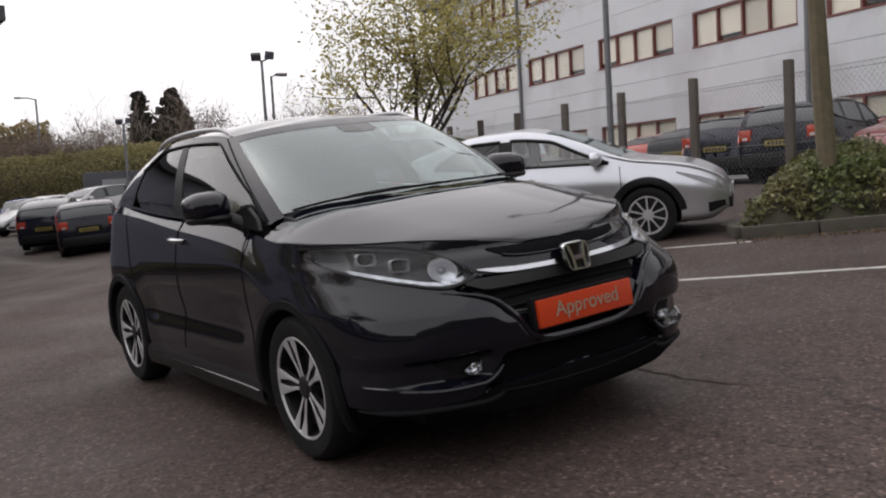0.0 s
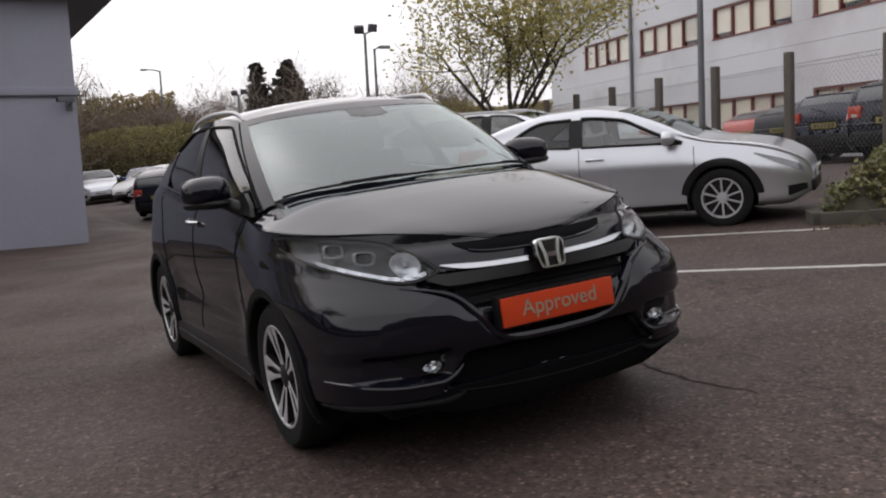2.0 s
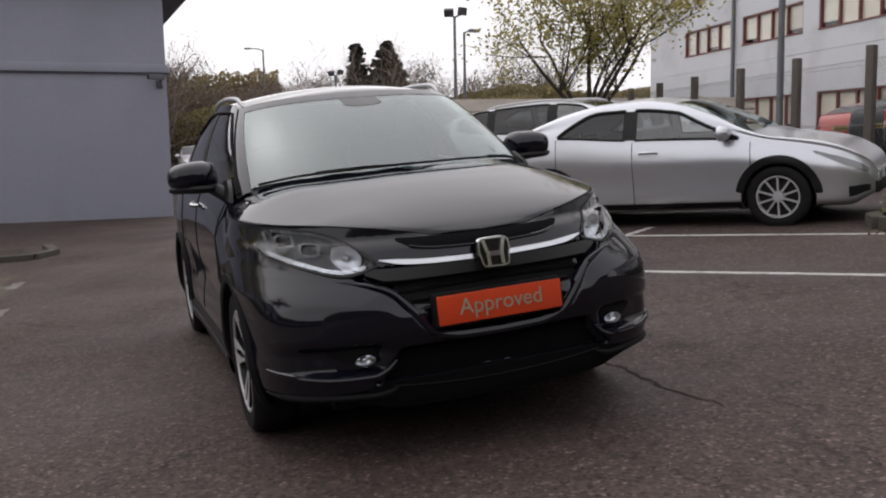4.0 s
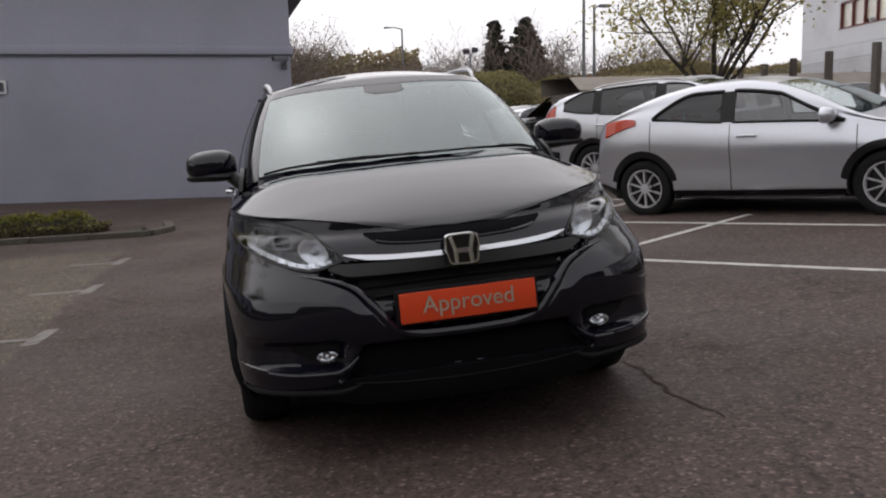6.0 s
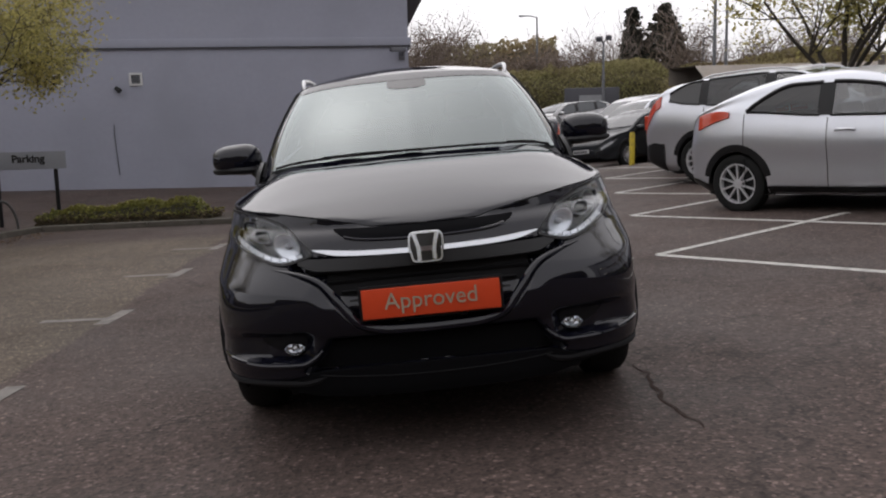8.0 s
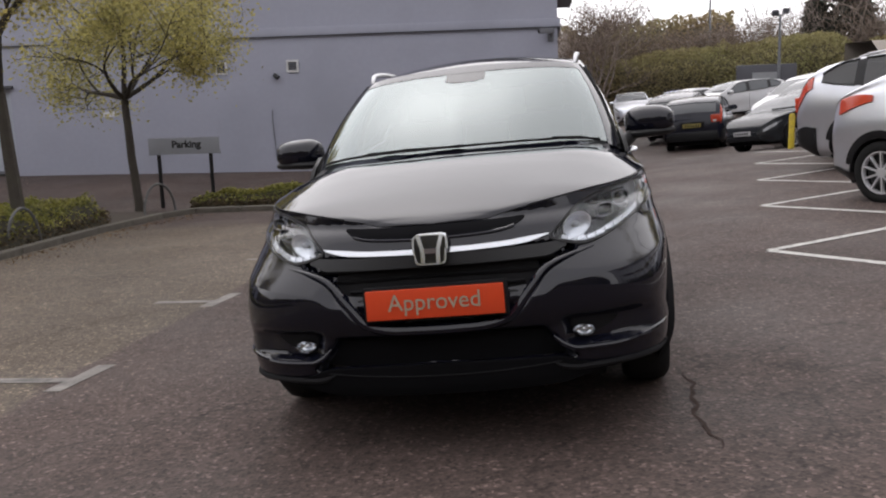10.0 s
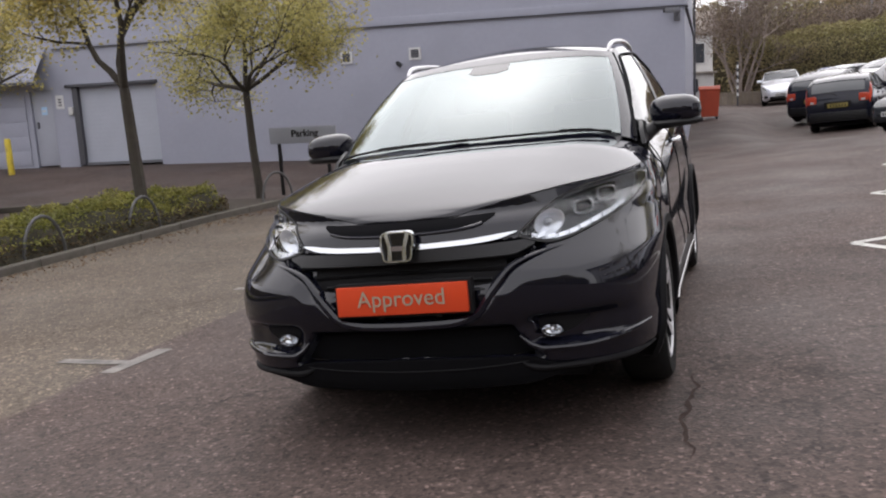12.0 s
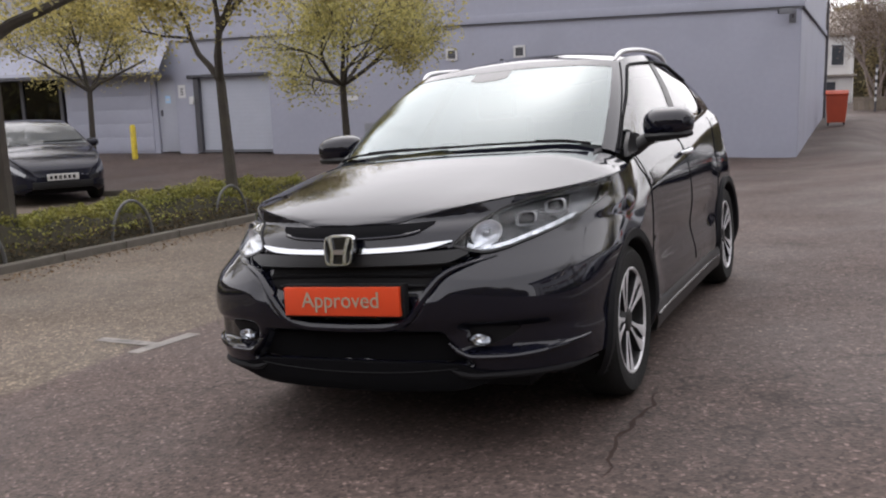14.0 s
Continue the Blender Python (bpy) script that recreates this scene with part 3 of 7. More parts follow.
def depth(z):
    return lerp_table([(0.2, 0.78), (0.45, 0.80), (0.8, 0.90), (0.95, 0.92)], z)


def front_y(x, z):
    """The bumper and grille surface without its openings."""
    w, p = half_width(z), power(z)
    u = min(abs(x) / w, 0.9999)
    return nose(z) + depth(z) * (1 - (1 - u ** p) ** (1 / p))


def shoulder(y):
    """Height of the body's upper edge along its flank: wing, then waistline."""
    return lerp_table([(0.0, 0.880), (0.13, 0.885), (0.30, 0.905), (0.5, 0.935), (0.7, 0.962), (0.90, 0.983), (1.25, 1.020), (1.6, 1.055), (2.4, 1.105), (3.2, 1.165), (3.7, 1.20), (4.2, 1.20)], y)


def brow_edge(x):
    """Height of the wing's front edge, where bonnet and lamp meet the body."""
    return lerp_table([(0, 0.888), (0.317, 0.894), (0.40, 0.910), (0.48, 0.924), (0.56, 0.937), (0.64, 0.949), (0.72, 0.959), (0.80, 0.964), (0.86, 0.972), (0.90, 0.983)], abs(x))


def vee(z):
    """Half width of the grille mouth, whose edge runs from the lamps down round the plate."""
    return lerp_table([(0.49, 0.20), (0.515, 0.24), (0.535, 0.275), (0.56, 0.308), (0.62, 0.356), (0.68, 0.40), (0.715, 0.455), (0.745, 0.52), (0.79, 0.54)], z)


def recess(x, z):
    """How far the surface is let in: the grille, the lower intake, the fog pockets."""
    a = abs(x)
    g = 0.055 * step(vee(z) + 0.016, vee(z) - 0.020, a) * step(0.508, 0.532, z) * step(0.800, 0.772, z)
    low_half = lerp_table([(0.30, 0.56), (0.36, 0.50), (0.47, 0.40)], z)
    l = 0.060 * step(low_half + 0.03, low_half - 0.03, a) * step(0.340, 0.365, z) * step(0.495, 0.465, z)
    f = 0.050 * step(0.44, 0.51, a) * step(0.86, 0.70, a) * step(0.396, 0.420, z) * step(0.530, 0.490, z)
    return max(g, l, f)


def flank(y, z):
    """Half width of the side at a height, with the tuck above the sill and the swell over the wheels."""
    w = half_width(z)
    w -= 0.022 * math.exp(-((z - 0.56) / 0.10) ** 2) * step(1.25, 1.6, y) * step(3.3, 2.9, y)
    for hub in (HUB_F, HUB_R):
        r = math.hypot(y - hub, z - WHEEL_R)
        w += 0.010 * step(0.68, 0.40, r)
    return w


def waist_crease(y):
    """Height of the shoulder crease that climbs from the front arch to the rear door handle."""
    return lerp_table([(0.5, 0.70), (0.93, 0.79), (1.3, 0.865), (2.4, 0.985), (3.2, 1.075), (3.7, 1.10), (4.2, 1.08)], y)


# heights of the feature lines across the nose, and how far each stands out from the plain skin
NOSE_LINES = (([(0, 0.255), (0.45, 0.272), (0.62, 0.300), (0.86, 0.308)], -0.050),
              ([(0, 0.325), (0.45, 0.350), (0.60, 0.326), (0.86, 0.318)], 0.003),
              ([(0, 0.400), (0.40, 0.408), (0.55, 0.392), (0.87, 0.414)], 0.008),
              ([(0, 0.470), (0.40, 0.480), (0.60, 0.505), (0.80, 0.480), (0.87, 0.470)], -0.004),
              ([(0, 0.600), (0.36, 0.612), (0.45, 0.652), (0.60, 0.670), (0.75, 0.684), (0.87, 0.700)], 0.028),
              ([(0, 0.640), (0.36, 0.668), (0.40, 0.694), (0.46, 0.724), (0.55, 0.748), (0.70, 0.775), (0.80, 0.797), (0.90, 0.830)], -0.004))
ROWS_BETWEEN = (5, 5, 12, 14, 12, 22)


def side_lines(y):
    """Feature heights along the flank and how far each stands out."""
    ahead = [(lerp_table(t, 0.87), o) for t, o in NOSE_LINES]
    k, zc, top = step(0.9, 1.35, y), waist_crease(y), shoulder(y)
    beside = [(0.20, -0.01), (0.30, 0.0), (0.40, 0.0), (0.55, -0.004), (zc, 0.014), (zc + 0.5 * (top - zc), 0.004)]
    return [(a[0] + (b[0] - a[0]) * k, a[1] * 0.6 * (1 - k) + b[1] * k) for a, b in zip(ahead, beside)] + [(top, -0.030 * step(0.85, 1.3, y))]


def side_skin(y, z):
    """Half width of the finished flank."""
    knots = side_lines(y)
    for (za, oa), (zb, ob) in zip(knots, knots[1:]):
        if z <= zb:
            return flank(y, z) + oa + (ob - oa) * min(max((z - za) / (zb - za), 0.0), 1.0)
    return flank(y, z) + knots[-1][1]


TOP_EDGE = []
LAMP = [(0.442, 0.806, 0.811), (0.465, 0.797, 0.836), (0.49, 0.789, 0.858), (0.513, 0.782, 0.878), (0.563, 0.774, 0.912), (0.62, 0.782, 0.934), (0.669, 0.797, 0.946), (0.72, 0.814, 0.953), (0.762, 0.831, 0.957), (0.80, 0.850, 0.959), (0.83, 0.876, 0.960), (0.852, 0.915, 0.958)]
LAMP_LOW, LAMP_HIGH = [(a, l) for a, l, h in LAMP], [(a, h) for a, l, h in LAMP]


def body_shell(car):
    bm = bmesh.new()
    front_n, side_n, rear_n = 96, 84, 26
    ids = [("f", i / front_n) for i in range(front_n)] + [("s", i / side_n) for i in range(side_n)] + [("r", i / rear_n) for i in range(rear_n + 1)]

    def place(kind, u, z, sgn, stand_out):
        w, p, d, y0 = half_width(z), power(z), depth(z), nose(z)
        if kind == "f":
            a = math.pi / 2 * (0.72 * u + 0.28 * u * u)
            x = w * math.sin(a) ** (2 / p)
            y = y0 + d * (1 - math.cos(a) ** (2 / p))
            y += recess(x, z) * step(0.85, 0.6, y)
            x = x + (flank(y, z) - w) * step(0.3, 0.8, y)
            turn = step(0.35, 1.0, u)
            y -= stand_out * (1 - turn)
            x += stand_out * turn * 0.6
        elif kind == "s":
            y = y0 + d + (REAR_Y - 0.5 - y0 - d) * u
            x = flank(y, z) + stand_out
        else:
            a = math.pi / 2 * u
            back = REAR_Y - 0.10 * step(0.6, 1.2, z)
            x = (flank(REAR_Y - 0.5, z) + stand_out) * math.cos(a) ** (2 / 2.8)
            y = REAR_Y - 0.5 + (back - REAR_Y + 0.5) * math.sin(a) ** (2 / 2.8)
        return Vector((sgn * x, y, z))

    def lines(kind, mid):
        """Feature heights and how far they stand out, at one upright of the shell."""
        if kind == "f":
            return [(lerp_table(t, min(mid.x, 0.87)), o) for t, o in NOSE_LINES] + [(brow_edge(mid.x), 0.0)]
        return side_lines(mid.y)

    for sgn in (-1, 1):
        rows = []
        for kind, u in ids:
            mid = place(kind, u, 0.7, 1, 0.0)
            knots, row = lines(kind, mid), []
            for (za, oa), (zb, ob), n in zip(knots, knots[1:], ROWS_BETWEEN):
                row += [place(kind, u, za + (zb - za) * i / n, sgn, oa + (ob - oa) * i / n) for i in range(n)]
            row.append(place(kind, u, knots[-1][0], sgn, knots[-1][1]))
            rows.append(row)
        if sgn > 0:
            TOP_EDGE.extend(tuple(row[-1]) for row in rows)
        vs = [[bm.verts.new(q) for q in row] for row in rows]
        for a, b in zip(range(len(vs)), range(1, len(vs))):
            for v in range(len(rows[0]) - 1):
                c = (rows[a][v] + rows[b][v + 1]) / 2
                if abs(c.x) > 0.55 and any(math.hypot(c.y - h, c.z - WHEEL_R) < 0.372 for h in (HUB_F, HUB_R)):
                    continue
                if c.y < 0.9 and 0.455 < abs(c.x) < 0.853 and lerp_table(LAMP_LOW, abs(c.x)) + 0.004 < c.z < lerp_table(LAMP_HIGH, abs(c.x)) - 0.003:
                    continue
                bm.faces.new((vs[a][v], vs[a][v + 1], vs[b][v + 1], vs[b][v]))
    bmesh.ops.remove_doubles(bm, verts=bm.verts, dist=1e-4)
    bmesh.ops.delete(bm, geom=[v for v in bm.verts if not v.link_faces], context="VERTS")
    return part("body", bm, PAINT, car, "glossy black-purple pearl bodywork", angle=50)


def bonnet(car):
    rows = []
    k = 72
    for x, y, z in TOP_EDGE:
        if y > 1.22:
            break
        mid = lerp_table([(0.10, 0.886), (0.13, 0.905), (0.17, 0.925), (0.23, 0.948), (0.32, 0.977), (0.42, 1.005), (0.55, 1.037), (0.75, 1.080), (0.95, 1.115), (1.3, 1.142)], y)
        ridge = min(0.34 + 0.20 * step(0.1, 1.2, y), 0.86 * x)
        rise = max(mid, z) - z
        brow = z + rise * (0.80 + 0.06 * step(0.3, 1.1, y))
        row = []
        for j in range(k + 1):
            f = math.sin(math.pi / 2 * (2 * j / k - 1))
            a = abs(x * f)
            if a < ridge:
                h = brow + (z + rise - brow) * (1 - (a / max(ridge, 1e-6)) ** 2)
            else:
                t = (a - ridge) / max(x - ridge, 1e-6)
                h = brow - (brow - z) * (0.35 * t + 0.65 * t ** 2.2)
            row.append((x * f, y, h + 0.003))
        rows.append(row)
    part("bonnet", gridded(rows), PAINT, car, "black bonnet with two raised creases", angle=60)
    for sgn in (-1, 1):
        line = [(sgn * x * 0.994, y, z + 0.003) for x, y, z in TOP_EDGE if y < 1.2 and x > 0.36]
        part("bonnet_gap", tubed(line[::3], 0.0035, 5), MATT_BLACK, car)


LOW = [(0.0, 0.955, 1.112), (0.30, 0.99, 1.114), (0.52, 1.075, 1.110), (0.66, 1.17, 1.096), (0.735, 1.25, 1.078), (0.778, 1.345, 1.052), (0.815, 1.7, 1.075), (0.822, 2.4, 1.11), (0.815, 3.0, 1.15), (0.79, 3.5, 1.19), (0.72, 3.95, 1.20), (0.4, 4.08, 1.20), (0.0, 4.10, 1.20)]
TOP = [(0.0, 1.83, 1.548), (0.25, 1.845, 1.545), (0.44, 1.885, 1.535), (0.545, 1.945, 1.523), (0.592, 2.01, 1.515), (0.606, 2.08, 1.522), (0.617, 2.25, 1.542), (0.622, 2.6, 1.555), (0.612, 3.0, 1.545), (0.59, 3.35, 1.51), (0.52, 3.62, 1.475), (0.3, 3.72, 1.475), (0.0, 3.74, 1.475)]


def curve_at(points, u):
    """A smooth way through the points; u counts them."""
    i = min(max(int(u), 0), len(points) - 2)
    f = u - i
    p = [Vector(points[min(max(k, 0), len(points) - 1)]) for k in (i - 1, i, i + 1, i + 2)]
    return 0.5 * (2 * p[1] + (p[2] - p[0]) * f + (2 * p[0] - 5 * p[1] + 4 * p[2] - p[3]) * f * f + (3 * p[1] - p[0] - 3 * p[2] + p[3]) * f ** 3)


def house(u, v, sgn=1, out=0.0):
    """The glass house: u along its outline from the middle of the screen, v from the waist to the roof."""
    a, b = curve_at(LOW, u), curve_at(TOP, u)
    p = a + (b - a) * v
    du = (curve_at(LOW, u + 0.05) - curve_at(LOW, u - 0.05)) * (1 - v) + (curve_at(TOP, u + 0.05) - curve_at(TOP, u - 0.05)) * v
    n = du.cross(b - a).normalized()
    p += n * (out + 0.045 * 4 * v * (1 - v) * 0.6)
    return Vector((sgn * p.x, p.y, p.z))


def house_patch(u0, u1, v0, v1, out, sgn=1, nu=18, nv=14, thick=0.0, shape=None):
    rows = []
    for j in range(nv + 1):
        row = []
        for i in range(nu + 1):
            u = u0 + (u1 - u0) * i / nu
            a, b = (v0, v1) if shape is None else shape(u)
            row.append(house(u, a + (b - a) * j / nv, sgn, out))
        rows.append(row)
    return gridded(rows, thick=thick)


def cabin(car):
    # screen, both halves in one sheet
    rows = [[house(abs(u), v, -1 if u < 0 else 1, 0.004) for u in (-3.72 + 7.44 * i / 60 for i in range(61))] for v in (0.02 + 0.885 * j / 20 for j in range(21))]
    glass_front = part("windscreen", gridded(rows), SCREEN, car, "tinted windscreen mirroring the white sky")
    glass_front.visible_shadow = False
    rows = [[house(abs(u), v, -1 if u < 0 else 1, 0.006) for u in (-3.72 + 7.44 * i / 60 for i in range(61))] for v in (0.90 + 0.10 * j / 4 for j in range(5))]
    part("roof_header", gridded(rows), PAINT, car)
    for sgn in (-1, 1):
        part("pillar", house_patch(3.68, 4.78, -0.01, 1.0, 0.006, sgn, thick=0.02), PAINT, car)
        part("screen_border", house_patch(3.42, 3.70, 0.02, 0.90, 0.002, sgn, nu=4, nv=14), FRIT, car, "black printed border of the screen")
        front = part("side_window", house_patch(4.80, 6.92, 0.03, 0.90, 0.0, sgn, shape=lambda u: (0.02, 0.30 + 0.60 * step(4.70, 5.55, u))), CLEAR_SIDE, car)
        front.visible_shadow = False
        rear = part("side_window", house_patch(7.12, 8.75, 0.03, 0.90, 0.0, sgn, shape=lambda u: (0.02 + 0.28 * step(8.2, 8.9, u), 0.90 - 0.30 * step(8.0, 9.0, u))), PRIVACY, car)
        rear.visible_shadow = False
        part("door_pillar", house_patch(6.90, 7.14, 0.0, 0.93, 0.003, sgn, nu=4, thick=0.015), SATIN_BLACK, car)
        top_of = lambda u: 0.30 + 0.60 * step(4.70, 5.55, u) - 0.30 * step(8.0, 9.0, u)
        part("window_rubber", tubed([house(4.80 + 4.0 * i / 40, top_of(4.80 + 4.0 * i / 40), sgn, 0.007) for i in range(41)], 0.007, 6), MATT_BLACK, car)
        part("window_rubber", tubed([house(4.80, 0.02 + 0.29 * i / 6, sgn, 0.007) for i in range(7)], 0.007, 6), MATT_BLACK, car)
        part("door_gap", tubed([house(4.60 + 0.10 * i / 12, 0.02 + 0.95 * i / 12, sgn, 0.009) for i in range(13)], 0.0035, 5), MATT_BLACK, car)
        part("window_surround", house_patch(4.78, 9.1, 0.0, 1.0, 0.004, sgn, 40, 4, shape=lambda u: (0.30 + 0.60 * step(4.70, 5.55, u) - 0.30 * step(8.0, 9.0, u), 1.01)), PAINT, car)
        part("waist_trim", house_patch(4.80, 8.9, -0.015, 0.025, 0.012, sgn, 40, 3, thick=0.01), GLOSS_BLACK, car)
        part("rear_quarter", house_patch(8.70, 12.0, -0.03, 1.0, 0.005, sgn, 30, 12), PAINT, car)
        # roof rail
        pts = []
        for i in range(25):
            f = i / 24
            u = 4.45 + 4.7 * f
            q = house(u, 1.0, sgn, 0.0)
            lift = 0.034 * min(1.0, 5 * f, 6 * (1 - f)) ** 0.7
            pts.append((q.x - sgn * 0.012, q.y, q.z + 0.004 + lift))
        part("roof_rail", tubed(pts, [0.009 + 0.005 * min(1, 4 * min(i, 24 - i) / 24) for i in range(25)], 10), ALLOY, car, "brushed silver roof rail")
    # roof with a gentle crown
    rows = []
    for i in range(41):
        u = 12.0 * i / 40
        e = house(u, 1.0, 1, 0.002)
        rows.append([])
        for j in range(25):
            f = 2 * j / 24 - 1
            crown = 0.070 * (1 - f * f) * step(0.0, 4.5, u) * step(12.0, 9.0, u)
            rows[-1].append((e.x * f, e.y, e.z + crown))
    part("roof", gridded(rows), PAINT, car, "black roof panel", angle=60)
    # cowl, wipers
    rows = [[(x, 0.90 + 0.31 * (abs(x) / 0.74) ** 2.2 + 0.07 * j, 1.066 - 0.010 * j - 0.03 * (abs(x) / 0.74) ** 2) for x in (-0.76 + 1.52 * i / 30 for i in range(31))] for j in range(3)]
    part("cowl", gridded(rows), MATT_BLACK, car)
    for x0, x1, w in ((0.03, -0.62, 1), (0.60, 0.02, 1)):
        w = part("wiper", bmesh.new(), MATT_BLACK, car)
        bm = bmesh.new()
        pts = []
        for i in range(13):
            f = i / 12
            x = x0 + (x1 - x0) * f
            p = house(3.2 * (abs(x) / 0.62) ** 0.95, 0.010 + 0.034 * (1 - f) if x0 < 0.3 else 0.010 + 0.030 * f, -1 if x < 0 else 1, 0.018)
            pts.append(p)
        tube(bm, pts, 0.006, 6)
        tube(bm, [pts[0] + Vector((0, 0, -0.004)), pts[3] + Vector((0, 0, 0.006)), pts[6] + Vector((0, 0, 0.006))], 0.006, 6)
        bm.to_mesh(w.data)
        bm.free()


def on_front(a, b, d, out=0.0):
    """A point on the nose at side a and height b, d metres in from a skin that stands out metres proud."""
    y = front_y(a, b)
    e = 0.004
    n = Vector(((front_y(a + e, b) - front_y(a - e, b)) / (2 * e), -1, (front_y(a, b + e) - front_y(a, b - e)) / (2 * e))).normalized()
    swell = (flank(y, b) - half_width(b)) * step(0.3, 0.8, y)
    return Vector((a + math.copysign(swell, a), y, b)) + n * (out - d)


def front_patch(outline, out, thick, nx=30, nz=12):
    """A skin on the nose between a lower and an upper edge: outline holds (a, low, high)."""
    lo = [(a, l) for a, l, h in outline]
    hi = [(a, h) for a, l, h in outline]
    a0, a1 = outline[0][0], outline[-1][0]
    rows = []
    for j in range(nz + 1):
        row = []
        for i in range(nx + 1):
            a = a0 + (a1 - a0) * i / nx
            l, h = lerp_table(lo, a), lerp_table(hi, a)
            row.append(on_front(a, l + (h - l) * j / nz, 0, out))
        rows.append(row)
    return gridded(rows, thick=thick)


def flipped(bm, sgn):
    if sgn < 0:
        bmesh.ops.scale(bm, vec=(-1, 1, 1), verts=bm.verts)
    return bm


def headlamps(car):
    bowl = surface("lamp_housing", (0.075, 0.078, 0.085), 0.30, 0.35, spread=0.25, scale=14)
    smoked = surface("smoked_lamp_bezel", (0.016, 0.017, 0.020), 0.25, 0.1, spread=0.3, scale=20, spec=0.4)
    strip = surface("pale_lamp_strip", (0.60, 0.61, 0.64), 0.22, 0.2, spread=0.35, scale=50)
    ring = surface("projector_ring", (0.46, 0.47, 0.50), 0.2, 0.5, spread=0.1)
    facet = surface("faceted_reflector", (0.80, 0.82, 0.86), 0.22, 0.55, spread=0.12, scale=60)
    for sgn in (-1, 1):
        inner = [(a, l + 0.003, h - 0.003) for a, l, h in LAMP]
        lamp = part("headlamp", flipped(front_patch(inner, -0.052, 0.004, 40, 14), sgn), bowl, car, "clear headlamp with a smoked bezel and bright projectors")
        lens = part("lens", flipped(front_patch(LAMP, 0.005, 0.002, 48, 16), sgn), LAMP_LENS, lamp)
        lens.visible_shadow = False
        part("seal", flipped(front_patch([(a, l - 0.005, l + 0.004) for a, l, h in LAMP], 0.005, 0.006, 48, 2), sgn), SATIN_BLACK, lamp)
        part("seal", flipped(front_patch([(a, h - 0.004, h + 0.004) for a, l, h in LAMP], 0.005, 0.006, 48, 2), sgn), SATIN_BLACK, lamp)
        part("bezel", flipped(front_patch([(0.478, 0.806, 0.842), (0.535, 0.800, 0.886), (0.575, 0.806, 0.912), (0.63, 0.814, 0.930), (0.70, 0.836, 0.942), (0.75, 0.858, 0.947), (0.785, 0.890, 0.946)], -0.042, 0.006, 30, 8), sgn), smoked, lamp)
        part("light_strip", flipped(front_patch([(a, l + 0.007, l + 0.026) for a, l, h in LAMP[2:10]], -0.012, 0.006, 36, 3), sgn), strip, lamp)
        for k in range(7):
            a = 0.512 + 0.036 * k
            low = lerp_table(LAMP_LOW, a)
            part("light_block", flipped(front_patch([(a, low + 0.010, low + 0.024), (a + 0.024, low + 0.014, low + 0.028)], -0.006, 0.005, 2, 2), sgn), facet, lamp)
        part("brow_strip", flipped(front_patch([(a, h - 0.013, h - 0.007) for a, l, h in LAMP[3:10]], -0.012, 0.004, 36, 2), sgn), bowl, lamp)
        # main reflector of small facets, leaning oval
        c = on_front(0.548, 0.842, 0.010)
        bm = bmesh.new()
        fit = Matrix.Translation(c) @ pose(0, 0, 0, 0, -25, 26) @ Matrix.Diagonal((1.22, 1, 0.92, 1))
        rows = []
        for r, o in ((0.052, -0.006), (0.048, -0.006), (0.040, 0.004), (0.028, 0.012), (0.014, 0.016)):
            rows.append([fit @ Vector((r * math.cos(t), o + 0.0010 * ((k % 2) * 2 - 1) * (r < 0.045), r * math.sin(t))) for k, t in enumerate(2 * math.pi * k / 16 for k in range(16))])
        grid(bm, rows, True)
        part("reflector", flipped(bm, sgn), facet, lamp)
        bm = lathe(bmesh.new(), [(0.018, 0.013), (0.002, 0.012), (-0.004, 0.008), (-0.006, 0.001)], "y", 14)
        bmesh.ops.transform(bm, matrix=fit, verts=bm.verts)
        part("bulb_shield", flipped(bm, sgn), ring, lamp)
        for a, b in ((0.660, 0.878), (0.735, 0.904)):
            c = on_front(a, b, 0.010)
            rows, eye = [], []
            for k in range(29):
                t = 2 * math.pi * k / 28
                u, v = math.copysign(abs(math.cos(t)) ** 0.6, math.cos(t)), math.copysign(abs(math.sin(t)) ** 0.6, math.sin(t))
                spot = lambda q, o: c + Vector((0.033 * u * q, o + 0.55 * 0.033 * u * q, 0.025 * v * q + 0.10 * 0.033 * u * q))
                rows.append([spot(q, o) for q, o in ((1.08, 0.012), (1.05, -0.006), (0.97, -0.006), (0.88, 0.012))])
                eye.append([spot(q, o) for q, o in ((0.87, 0.010), (0.6, 0.000), (0.3, -0.005), (0.02, -0.006))])
            part("projector", flipped(gridded(rows), sgn), ring, lamp)
            part("projector_eye", flipped(gridded(eye), sgn), GLOSS_BLACK, lamp)


